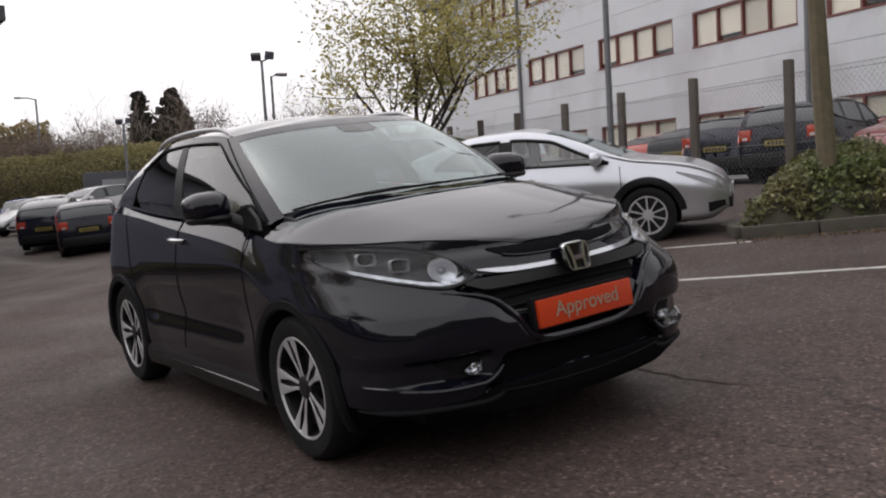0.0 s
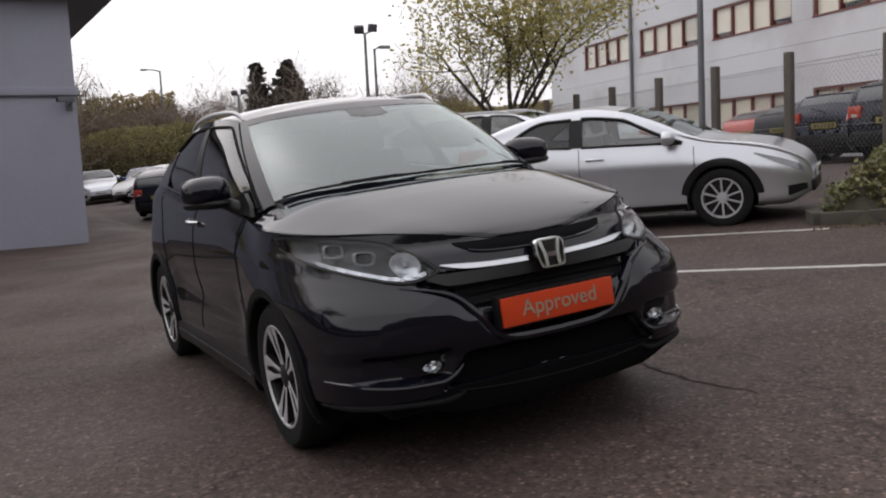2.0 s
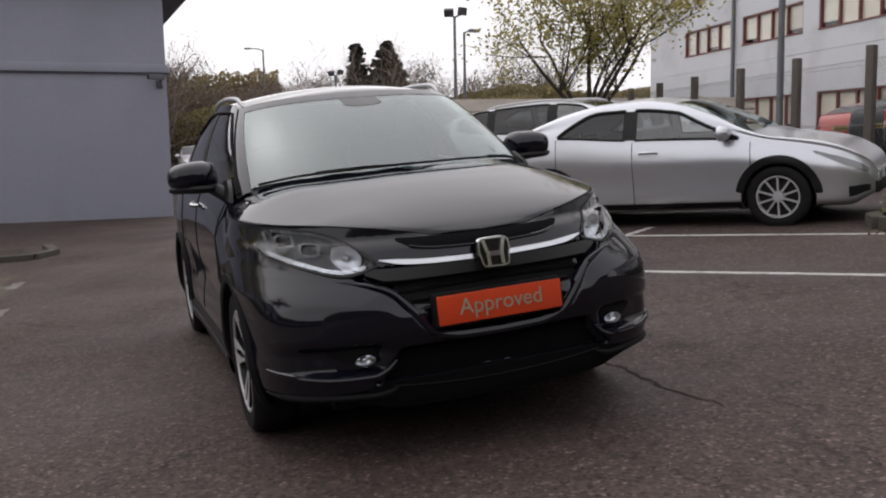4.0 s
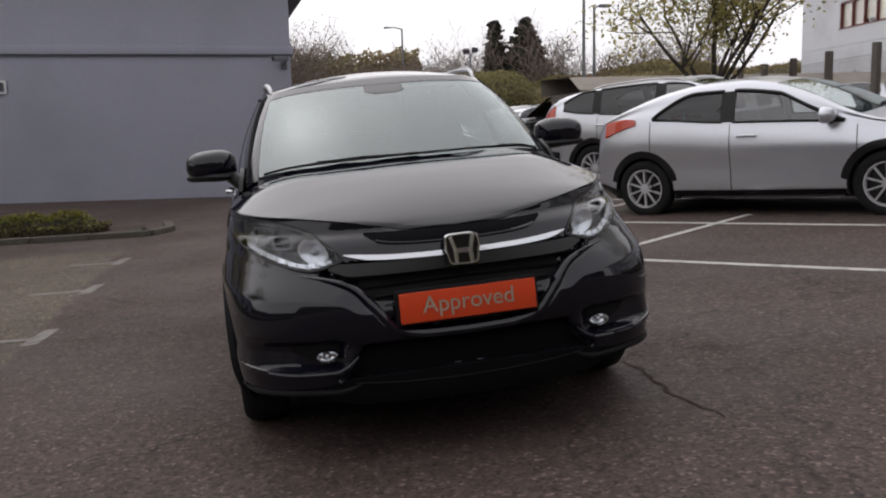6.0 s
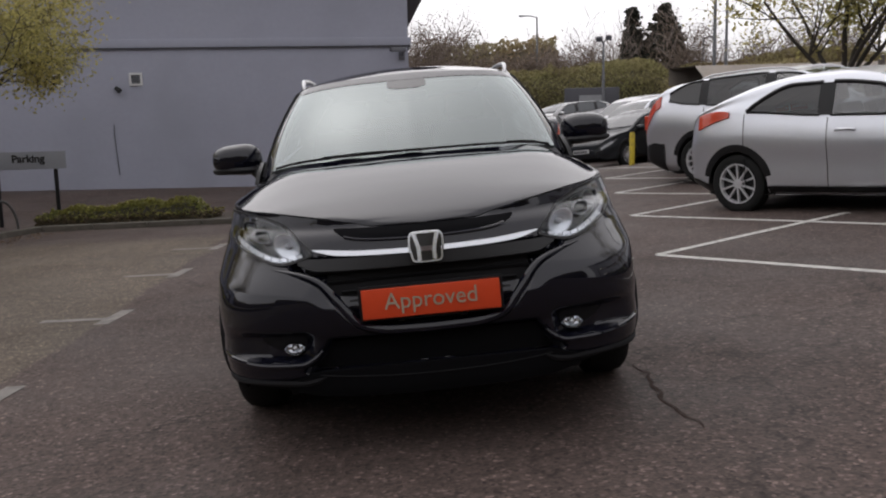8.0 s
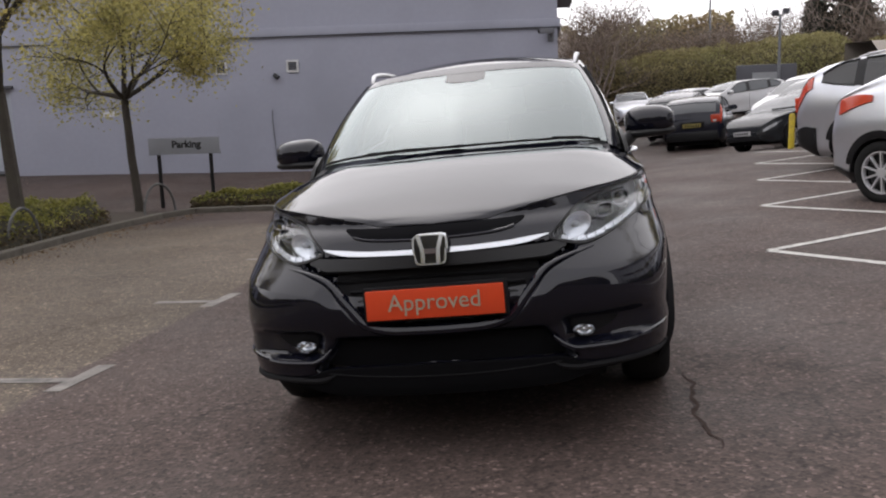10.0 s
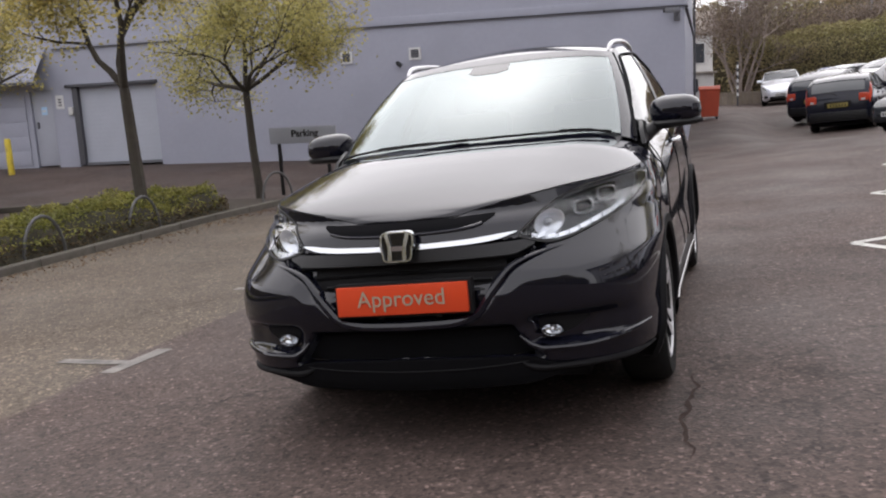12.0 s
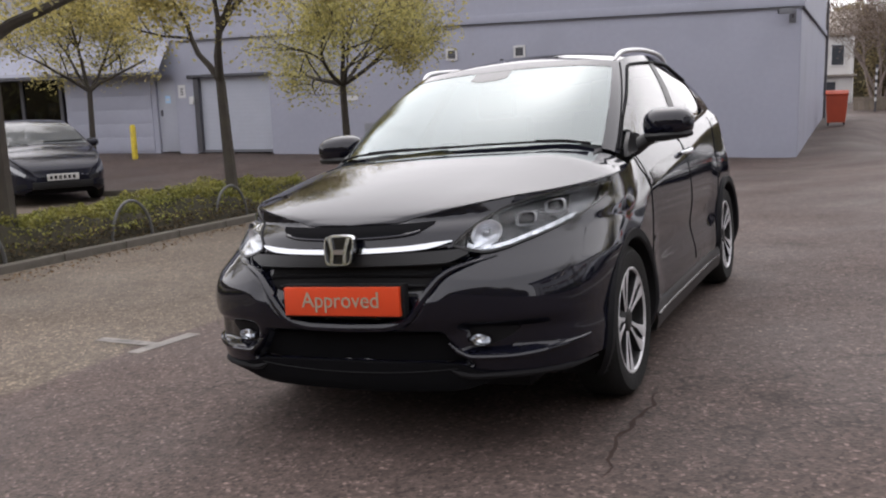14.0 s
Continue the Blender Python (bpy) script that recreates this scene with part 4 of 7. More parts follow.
def front_trim(car):
    # matt black backs of the mouth and the lower intake
    part("grille_back", front_patch([(-0.40, 0.69, 0.775), (-0.34, 0.60, 0.775), (-0.27, 0.535, 0.775), (0, 0.53, 0.775), (0.27, 0.535, 0.775), (0.34, 0.60, 0.775), (0.40, 0.69, 0.775)], -0.046, 0.004, 50, 14), MATT_BLACK, car)
    deep = surface("deep_intake_black", (0.007, 0.007, 0.008), 0.9, spec=0.03)
    part("intake_back", front_patch([(-0.47, 0.365, 0.40), (-0.40, 0.360, 0.465), (0, 0.358, 0.468), (0.40, 0.360, 0.465), (0.47, 0.365, 0.40)], -0.050, 0.004, 40, 8), deep, car)
    for k in range(5):
        z = 0.585 + 0.042 * k
        half = vee(z) - 0.05
        rows = [[on_front(-half + 2 * half * i / 30, z + 0.007 * s, 0, -0.034 - 0.006 * abs(s)) for i in range(31)] for s in (-1, 0, 1)]
        part("grille_bar", gridded(rows, thick=0.006), SATIN_BLACK, car)
    # black band behind the bright bar, and the slot under the bonnet
    part("grille_panel", front_patch([(-0.50, 0.772, 0.795), (-0.42, 0.745, 0.790), (0, 0.742, 0.788), (0.42, 0.745, 0.790), (0.50, 0.772, 0.795)], 0.002, 0.012, 50, 6), SATIN_BLACK, car)
    part("bonnet_slot", front_patch([(-0.350, 0.886, 0.893), (-0.315, 0.866, 0.892), (-0.29, 0.857, 0.891), (0, 0.847, 0.889), (0.29, 0.857, 0.891), (0.315, 0.866, 0.892), (0.350, 0.886, 0.893)], 0.003, 0.004, 70, 4), deep, car)
    part("slot_lip", tubed([on_front(-0.31 + 0.62 * i / 30, 0.844 + 0.010 * ((i - 15) / 15) ** 2 + 0.010 * (abs(i - 15) / 15) ** 8, 0, 0.002) for i in range(31)], 0.0065, 8), PAINT, car)
    for sgn in (-1, 1):
        bar = [(0.055, 0.789, 0.807), (0.25, 0.792, 0.810), (0.34, 0.796, 0.815), (0.38, 0.802, 0.818), (0.436, 0.817, 0.820)]
        part("chrome_bar", flipped(front_patch(bar, 0.010, 0.012, 30, 4), sgn), CHROME, car, "bright chrome grille bar")
        # V-shaped bumper edge from the lamps round the plate
        edge = []
        for i in range(41):
            f = i / 40
            a = lerp_table([(0, 0.0), (0.28, 0.16), (0.40, 0.235), (0.48, 0.288), (0.56, 0.326), (0.72, 0.385), (0.80, 0.425), (0.90, 0.50), (1, 0.60)], f)
            z = lerp_table([(0, 0.503), (0.28, 0.507), (0.40, 0.520), (0.48, 0.545), (0.56, 0.590), (0.72, 0.672), (0.80, 0.708), (0.90, 0.737), (1, 0.757)], f)
            edge.append(on_front(a, z, 0, 0.000))
        part("bumper_edge", flipped(tubed(edge, [0.019] * 26 + [0.018, 0.017, 0.016, 0.015, 0.014, 0.013, 0.012, 0.011, 0.010, 0.009, 0.008, 0.007, 0.006, 0.004, 0.003], 8), sgn), PAINT, car)
        # two thin lips that sweep from under the fog lamp to the wheel arch
        for zs, rad in (([(0, 0.448), (0.08, 0.415), (0.20, 0.392), (0.5, 0.390), (1, 0.412)], 0.011), ([(0, 0.340), (0.08, 0.325), (0.20, 0.316), (0.5, 0.317), (1, 0.308)], 0.012)):
            lip = []
            for i in range(27):
                f = i / 26
                a, z = lerp_table([(0, 0.428), (0.08, 0.462), (0.20, 0.515), (0.5, 0.64), (1, 0.868)], f), lerp_table(zs, f)
                lip.append(on_front(min(a, 0.872), z, 0, 0.004))
            part("bumper_lip", flipped(tubed(lip, [0.005, 0.008] + [rad] * 22 + [0.009, 0.007, 0.004], 8), sgn), PAINT if rad < 0.0115 else MATT_BLACK, car)
        # fog lamp
        c = Vector((0, 0, 0))
        fit = Matrix.Translation(on_front(0.548, 0.452, 0.0, -0.022)) @ Matrix.Diagonal((0.88, 1, 0.50, 1))
        bm = lathe(bmesh.new(), [(0.05, 0.03), (0.02, 0.045), (0.0, 0.048), (-0.008, 0.045), (0.012, 0.036), (0.02, 0.014), (0.006, 0.012), (0.004, 0.002)], "y", 24, c)
        bmesh.ops.transform(bm, matrix=fit, verts=bm.verts)
        fog = part("fog_lamp", flipped(bm, sgn), CHROME, car, "round bright fog lamp in a black pocket")
        bm = lathe(bmesh.new(), [(-0.004, 0.044), (-0.012, 0.03), (-0.016, 0.001)], "y", 24, c)
        bmesh.ops.transform(bm, matrix=fit, verts=bm.verts)
        g = part("fog_lens", flipped(bm, sgn), LENS, fog)
        g.visible_shadow = False
        part("fog_bezel", flipped(front_patch([(0.475, 0.418, 0.492), (0.6, 0.416, 0.495), (0.72, 0.42, 0.495)], -0.044, 0.004, 20, 6), sgn), MATT_BLACK, fog)
    # chin: matt lower cladding under a fine bright edge
    low = [(-0.86, 0.312, 0.319), (-0.6, 0.297, 0.322), (-0.43, 0.258, 0.362), (0, 0.245, 0.366), (0.43, 0.258, 0.362), (0.6, 0.297, 0.322), (0.86, 0.312, 0.319)]
    part("chin", front_patch(low, 0.006, 0.02, 50, 5), deep, car, "matt black lower bumper cladding")
    part("chin_line", tubed([on_front(-0.45 + 0.90 * i / 30, 0.322 + 0.026 * ((i - 15) / 15) ** 2, 0, 0.007) for i in range(31)], 0.003, 6), MATT_BLACK, car)
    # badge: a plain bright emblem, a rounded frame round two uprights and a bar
    badge = part("badge", prism([(0.067 * math.copysign(abs(math.cos(t)) ** 0.35, math.cos(t)) * (1.0 - 0.10 * (math.sin(t) < 0)), 0.812 + 0.056 * math.copysign(abs(math.sin(t)) ** 0.35, math.sin(t))) for t in (2 * math.pi * k / 40 for k in range(40))], 0.02,
                 lambda a, b, d: Vector((a, 0.012 + d + 0.25 * (b - 0.812), b))), GLOSS_BLACK, car, "chrome emblem on a black ground")
    ring = bmesh.new()
    rows = []
    for k in range(41):
        t = 2 * math.pi * k / 40
        a, b = math.copysign(abs(math.cos(t)) ** 0.35, math.cos(t)) * (1.0 - 0.10 * (math.sin(t) < 0)), math.copysign(abs(math.sin(t)) ** 0.35, math.sin(t))
        row = []
        for s, o in ((0.89, 0.0), (0.91, -0.008), (1.00, -0.008), (1.03, 0.004)):
            row.append((0.067 * a * s, 0.012 + o + 0.25 * 0.056 * b * s, 0.812 + 0.056 * b * s))
        rows.append(row)
    grid(ring, rows)
    part("badge_ring", ring, CHROME, badge)
    mark = bmesh.new()
    for s in (-1, 1):
        for quad in (((s * 0.052, 0.049), (s * 0.036, 0.049), (s * 0.024, 0.004), (s * 0.021, -0.010), (s * 0.022, -0.049), (s * 0.037, -0.049), (s * 0.036, -0.004)),):
            f = [mark.verts.new((a, 0.004 + 0.25 * b, 0.812 + b)) for a, b in quad]
            g = [mark.verts.new((a, 0.014 + 0.25 * b, 0.812 + b)) for a, b in quad]
            mark.faces.new(f)
            for i in range(len(f)):
                mark.faces.new((f[i], f[(i + 1) % len(f)], g[(i + 1) % len(f)], g[i]))
    box(mark, -0.023, 0.002, 0.797, 0.023, 0.012, 0.815)
    part("badge_mark", mark, CHROME, badge, smooth=False)
    # plate with its lettering
    tilt = Matrix.Translation((0, -0.016, 0.615)) @ pose(0, 0, 0, -4, 0, 0)
    plate = part("plate", boxed(-0.262, -0.006, -0.056, 0.262, 0.012, 0.056, 0.003, m=tilt), ORANGE, car, "orange plate with silver-grey lettering")
    text = bpy.data.curves.new("lettering", "FONT")
    text.body, text.size, text.align_x, text.align_y, text.extrude = "Approved", 0.088, "CENTER", "CENTER", 0.0008
    ob = new("lettering_source", text)
    me = bpy.data.meshes.new_from_object(ob.evaluated_get(bpy.context.evaluated_depsgraph_get()))
    bpy.data.objects.remove(ob)
    me.transform(tilt @ Matrix.Translation((0, -0.0085, 0.004)) @ pose(0, 0, 0, 90, 0, 0))
    me.materials.append(LETTER)
    w = new("lettering", me)
    w.parent = plate
    part("plate_backing", boxed(-0.275, 0.013, -0.066, 0.275, 0.05, 0.066, 0.004, m=tilt), MATT_BLACK, car)


def wheel(car, x, y, sgn):
    w = part("wheel", lathe(bmesh.new(), [(-0.19, 0.20), (-0.205, 0.25), (-0.20, 0.30), (-0.175, 0.328), (-0.13, 0.334), (-0.06, 0.334), (-0.02, 0.327), (0.002, 0.305), (0.004, 0.27), (-0.006, 0.232), (-0.02, 0.228)], "x", 56), RUBBER, car, "black tyre on a two-tone alloy wheel")
    part("rim", lathe(bmesh.new(), [(-0.012, 0.2205), (-0.005, 0.224), (-0.003, 0.230), (-0.006, 0.236)], "x", 56), ALLOY, w)
    part("rim_barrel", lathe(bmesh.new(), [(-0.2, 0.214), (-0.021, 0.218), (-0.008, 0.224)], "x", 56), ALLOY_DARK, w)
    part("rim_well", lathe(bmesh.new(), [(-0.10, 0.002), (-0.09, 0.08), (-0.085, 0.21), (-0.03, 0.214)], "x", 40), ALLOY_DARK, w)
    part("hub", lathe(bmesh.new(), [(-0.09, 0.07), (-0.035, 0.062), (-0.022, 0.05), (-0.018, 0.028), (-0.020, 0.001)], "x", 24), ALLOY_DARK, w)
    for k in range(5):
        turn = Matrix.Rotation(2 * math.pi * k / 5 + 0.3, 4, "X")
        for side in (-1, 1):
            rows = []
            for i in range(13):
                f = i / 12
                r = 0.040 + 0.183 * f
                c = side * (0.012 + 0.016 * step(0.0, 0.7, f) + 0.012 * f ** 3)
                hw = 0.0080 + 0.0040 * f + 0.016 * step(0.45, 1.0, f)
                o = -0.026 + 0.020 * f ** 1.3
                rows.append([(o - 0.002, c - hw, r), (o, c - hw * 0.75, r), (o, c + hw * 0.75, r), (o - 0.002, c + hw, r)])
            core = gridded([[(p[0][0] - 0.03, p[0][1], p[0][2]), (p[0][0] - 0.001, p[0][1], p[0][2]), (p[3][0] - 0.001, p[3][1], p[3][2]), (p[3][0] - 0.03, p[3][1], p[3][2])] for p in rows])
            bmesh.ops.transform(core, matrix=turn, verts=core.verts)
            part("spoke_core", core, ALLOY_DARK, w, angle=30)
            bm = gridded(rows)
            bmesh.ops.transform(bm, matrix=turn, verts=bm.verts)
            part("spoke", bm, ALLOY, w, angle=30)
        bm = boxed(-0.040, -0.022, 0.05, -0.030, 0.022, 0.212)
        bmesh.ops.transform(bm, matrix=turn, verts=bm.verts)
        part("spoke_web", bm, ALLOY_DARK, w)
    part("brake_disc", lathe(bmesh.new(), [(-0.115, 0.06), (-0.115, 0.14), (-0.125, 0.14), (-0.125, 0.06)], "x", 32), surface("brake_steel", (0.10, 0.095, 0.09), 0.45, 0.6), w)
    w.matrix_basis = pose(x, y, WHEEL_R) @ (Matrix.Identity(4) if sgn > 0 else Matrix.Rotation(math.pi, 4, "Z"))
    return w


def sides(car):
    for sgn in (-1, 1):
        for hub in (HUB_F, HUB_R):
            # arch cladding and liner
            rows = []
            for i in range(49):
                t = radians(-38 + 256 * i / 48)
                row = []
                for r, o in ((0.362, -0.10), (0.362, 0.010), (0.370, 0.017), (0.405, 0.018), (0.413, -0.004)):
                    y, z = hub + r * math.cos(t), WHEEL_R + r * math.sin(t)
                    zz = max(z, 0.19)
                    base = flank(y, zz)
                    if y < 0.93:
                        s = half_width(zz)
                        p, d, y0 = power(zz), depth(zz), nose(zz)
                        u = min(max((y - y0) / d, 0.0), 0.999)
                        base = min(base, s * (1 - (1 - u) ** p) ** (1 / p) + (flank(y, zz) - s))
                    row.append((sgn * (base + o), y, zz))
                rows.append(row)
            part("arch_cladding", gridded(rows), MATT_BLACK, car, "satin black wheel arch trim")
            rows = [[(sgn * x, hub + 0.365 * math.cos(t), max(WHEEL_R + 0.365 * math.sin(t), 0.18)) for x in (0.50, 0.80)] for t in (radians(-35 + 250 * i / 30) for i in range(31))]
            rows2 = [[(sgn * 0.50, hub + r * math.cos(t), max(WHEEL_R + r * math.sin(t), 0.18)) for r in (0.02, 0.365)] for t in (radians(360 * i / 30) for i in range(31))]
            bm = gridded(rows)
            grid(bm, rows2)
            part("arch_liner", bm, MATT_BLACK, car)
            wheel(car, sgn * 0.897, hub, sgn)
        # sill with a bright strip
        rows = [[(sgn * (flank(y, 0.3) + o), y, z) for y in (1.33 + 1.82 * i / 20 for i in range(21))] for o, z in ((-0.06, 0.17), (0.004, 0.19), (0.016, 0.235), (0.012, 0.30), (-0.004, 0.325))]
        part("sill", gridded(rows), SATIN_BLACK, car)
        part("sill_strip", tubed([(sgn * (flank(y, 0.3) + 0.015), y, 0.262) for y in (1.36 + 1.76 * i / 12 for i in range(13))], 0.007, 6), GLOSS_BLACK, car)
        # door shut lines as fine dark grooves
        for y0, y1, z1 in ((1.36, 1.42, 1.04), (2.42, 2.36, 1.10), (3.10, 3.42, 1.15)):
            pts = [(sgn * (side_skin(y0 + (y1 - y0) * f, 0.36 + (z1 - 0.36) * f) + 0.0005), y0 + (y1 - y0) * f, 0.36 + (z1 - 0.36) * f) for f in (i / 20 for i in range(21))]
            part("shut_line", tubed(pts, 0.0035, 5), MATT_BLACK, car)
        # handle
        h = part("door_handle", tubed([(sgn * (side_skin(2.3, 0.985) + o), y, 0.985 + 0.01 * f) for y, o, f in ((2.24, 0.004, 0), (2.27, 0.032, 0.2), (2.34, 0.04, 0.5), (2.42, 0.032, 0.8), (2.45, 0.004, 1))], [0.010, 0.014, 0.015, 0.014, 0.010], 8), CHROME, car, "chrome door handle")
        # mirror
        bm = bmesh.new()
        bmesh.ops.create_uvsphere(bm, u_segments=28, v_segments=18, radius=1)
        for v in bm.verts:
            x, y, z = v.co
            x = math.copysign(abs(x) ** 0.72, x)
            z = math.copysign(abs(z) ** 0.75, z)
            if y > 0.25:
                y = 0.25 + (y - 0.25) * 0.15
            v.co = (sgn * (0.948 + 0.128 * x), 1.615 + 0.11 * y - 0.02 * x, 1.165 + 0.083 * z * (1.0 - 0.10 * x) + 0.004 * x)
        mirror = part("door_mirror", bm, PAINT, car, "black door mirror with a dark lower shell")
        part("mirror_band", tubed([(sgn * (0.825 + 0.245 * f), 1.53 + 0.05 * (2 * f - 1) ** 2 - 0.01 * f + 0.0, 1.105 + 0.008 * f) for f in (i / 10 for i in range(11))], [0.012] + [0.02] * 9 + [0.012], 8), SATIN_BLACK, mirror)
        part("mirror_glass", prism([(0.095 * math.copysign(abs(math.cos(t)) ** 0.6, math.cos(t)), 0.064 * math.copysign(abs(math.sin(t)) ** 0.6, math.sin(t))) for t in (2 * math.pi * k / 28 for k in range(28))], 0.004, lambda a, b, d: Vector((sgn * (0.935 + a), 1.66 - d, 1.165 + b))), surface("mirror_face", (0.8, 0.8, 0.8), 0.03, 1.0, spread=0.01), mirror)
        part("mirror_stalk", tubed([(sgn * 0.775, 1.52, 1.055), (sgn * 0.815, 1.545, 1.075), (sgn * 0.86, 1.59, 1.105)], [0.05, 0.038, 0.032], 10), SATIN_BLACK, mirror)
        bm = prism([(1.30, 1.035), (1.62, 1.06), (1.60, 1.13), (1.45, 1.145), (1.34, 1.09)], 0.02, lambda a, b, d: Vector((sgn * (0.805 - 0.20 * (b - 1.06) - d + 0.012), a, b)))
        part("mirror_base", bm, SATIN_BLACK, mirror)


def inside(car):
    part("underbody", boxed(-0.62, 0.35, 0.19, 0.62, 4.0, 0.30, 0.02), MATT_BLACK, car)
    part("firewall", boxed(-0.74, 1.05, 0.30, 0.74, 1.10, 1.05), MATT_BLACK, car)
    part("cabin_floor", boxed(-0.76, 1.1, 0.30, 0.76, 3.9, 0.36), CABIN, car)
    rows = [[(x, y, z) for x in (-0.72 + 1.44 * i / 20 for i in range(21))] for y, z in ((1.06, 1.06), (1.30, 1.10), (1.52, 1.105), (1.62, 1.06), (1.64, 0.80))]
    part("dashboard", gridded(rows, thick=0.02), CABIN, car)
    for sgn in (-1, 1):
        part("door_card", gridded([[(sgn * (0.80 - 0.02 * j), y, 0.35 + 0.36 * j) for y in (1.3, 2.0, 2.8, 3.7)] for j in range(3)]), CABIN, car)
        seat = part("front_seat", boxed(sgn * 0.38 - 0.25, 2.0, 0.5, sgn * 0.38 + 0.25, 2.5, 0.68, 0.05), CABIN, car)
        part("seat_back", boxed(-0.24, -0.07, 0, 0.24, 0.07, 0.62, 0.05, m=Matrix.Translation((sgn * 0.38, 2.5, 0.66)) @ pose(0, 0, 0, -14, 0, 0)), CABIN, seat)
        part("head_restraint", boxed(-0.13, -0.05, 0, 0.13, 0.05, 0.18, 0.04, m=Matrix.Translation((sgn * 0.38, 2.66, 1.27)) @ pose(0, 0, 0, -10, 0, 0)), CABIN, seat)
    back = part("rear_bench", boxed(-0.62, 3.0, 0.55, 0.62, 3.45, 0.72, 0.05), CABIN, car)
    part("bench_back", boxed(-0.62, -0.07, 0, 0.62, 0.07, 0.55, 0.05, m=Matrix.Translation((0, 3.45, 0.68)) @ pose(0, 0, 0, -16, 0, 0)), CABIN, back)
    part("headlining", gridded([[(0.52 * f, y, z) for f in (-1, -0.5, 0, 0.5, 1)] for y, z in ((1.98, 1.50), (2.4, 1.525), (3.0, 1.52), (3.5, 1.46))]), HEADLINER, car)
    ring = bmesh.new()
    rows = []
    for k in range(33):
        t = 2 * math.pi * k / 32
        rows.append([(-0.37 + (0.185 + 0.014 * math.cos(s)) * math.cos(t), 1.80 + 0.014 * math.sin(s) + 0.06 * math.sin(t), 0.98 + (0.185 + 0.014 * math.cos(s)) * math.sin(t) * 0.92) for s in (2 * math.pi * j / 8 for j in range(9))])
    grid(ring, rows)
    box(ring, -0.45, 1.79, 0.95, -0.29, 1.82, 1.02)
    part("steering_wheel", ring, SATIN_BLACK, car)
    part("rear_view_mirror", boxed(-0.12, 1.80, 1.40, 0.12, 1.84, 1.455, 0.012), SATIN_BLACK, car)
    rows = [[house(abs(u), v, -1 if u < 0 else 1, 0.0056) for u in (-0.46 + 0.92 * i / 12 for i in range(13))] for v in (0.76, 0.79, 0.84, 0.895)]
    rows[0] = [p * 0.5 + rows[0][6] * 0.5 for p in rows[0]]
    part("sensor_panel", gridded(rows, thick=0.001), GLOSS_BLACK, car, "dark sensor panel at the top of the screen")


def crossover():
    car = thing("crossover_car", "black five-door crossover car with an orange plate, parked on sloping tarmac", "car", CAR_M)
    body_shell(car)
    bonnet(car)
    cabin(car)
    headlamps(car)
    front_trim(car)
    sides(car)
    inside(car)
    return car


crossover()

# ---- the other parked cars ----
def spline(vals, q):
    i = min(max(int(q), 0), len(vals) - 2)
    f = q - i
    a, b, c, d = (vals[min(max(k, 0), len(vals) - 1)] for k in (i - 1, i, i + 1, i + 2))
    return 0.5 * (2 * b + (c - a) * f + (2 * a - 5 * b + 4 * c - d) * f * f + (3 * b - a - 3 * c + d) * f ** 3)


SHAPES = {
    "hatch": dict(L=4.18, W=1.77, wb=2.58, fo=0.90, r=0.322,
                  top=[(0, 0.50), (0.05, 0.63), (0.15, 0.72), (0.41, 0.845), (0.7, 0.91), (1.0, 0.96), (1.2, 1.03), (1.6, 1.23), (2.0, 1.375), (2.4, 1.435), (2.8, 1.43), (3.2, 1.37), (3.5, 1.285), (3.83, 1.165), (4.0, 1.09), (4.12, 0.90), (4.17, 0.70), (4.18, 0.55)],
                  belt=[(0, 0.49), (0.15, 0.64), (0.5, 0.77), (1.0, 0.885), (1.28, 0.93), (2.0, 0.965), (2.5, 0.985), (3.34, 1.065), (3.6, 1.075), (4.0, 1.02), (4.12, 0.82), (4.17, 0.64), (4.18, 0.52)],
                  side=((1.28, 2.41), (2.53, 3.34)), screen=(1.14, 1.98), rear=(3.30, 3.86), arch=0.37, clad=True, square=0),
    "suv": dict(L=4.57, W=1.82, wb=2.63, fo=0.92, r=0.35,
                top=[(0, 0.60), (0.04, 0.74), (0.15, 0.86), (0.5, 0.98), (0.95, 1.06), (1.15, 1.12), (1.5, 1.31), (1.85, 1.46), (2.2, 1.535), (2.7, 1.565), (3.4, 1.545), (4.0, 1.475), (4.25, 1.38), (4.40, 1.22), (4.50, 1.02), (4.55, 0.92), (4.57, 0.70)],
                belt=[(0, 0.59), (0.15, 0.82), (0.5, 0.92), (1.1, 1.02), (2.0, 1.06), (3.2, 1.11), (4.0, 1.19), (4.3, 1.20), (4.45, 1.06), (4.55, 0.88), (4.57, 0.68)],
                side=((1.40, 2.38), (2.50, 3.42), (3.52, 4.06)), screen=(1.20, 2.0), rear=(4.20, 4.45), arch=0.40, clad=True, square=1),
    "estate": dict(L=4.50, W=1.78, wb=2.65, fo=0.90, r=0.315,
                   top=[(0, 0.50), (0.04, 0.62), (0.15, 0.72), (0.5, 0.83), (1.0, 0.92), (1.25, 0.98), (1.6, 1.15), (2.0, 1.36), (2.4, 1.45), (3.0, 1.47), (3.7, 1.44), (4.1, 1.36), (4.3, 1.15), (4.44, 0.95), (4.48, 0.75), (4.50, 0.60)],
                   belt=[(0, 0.49), (0.15, 0.68), (0.5, 0.78), (1.0, 0.88), (1.4, 0.93), (2.2, 0.96), (3.4, 1.00), (4.1, 1.02), (4.35, 0.98), (4.47, 0.73), (4.50, 0.58)],
                   side=((1.5, 2.42), (2.52, 3.40), (3.5, 4.05)), screen=(1.30, 2.1), rear=(4.02, 4.26), arch=0.36, clad=False, square=1),
}


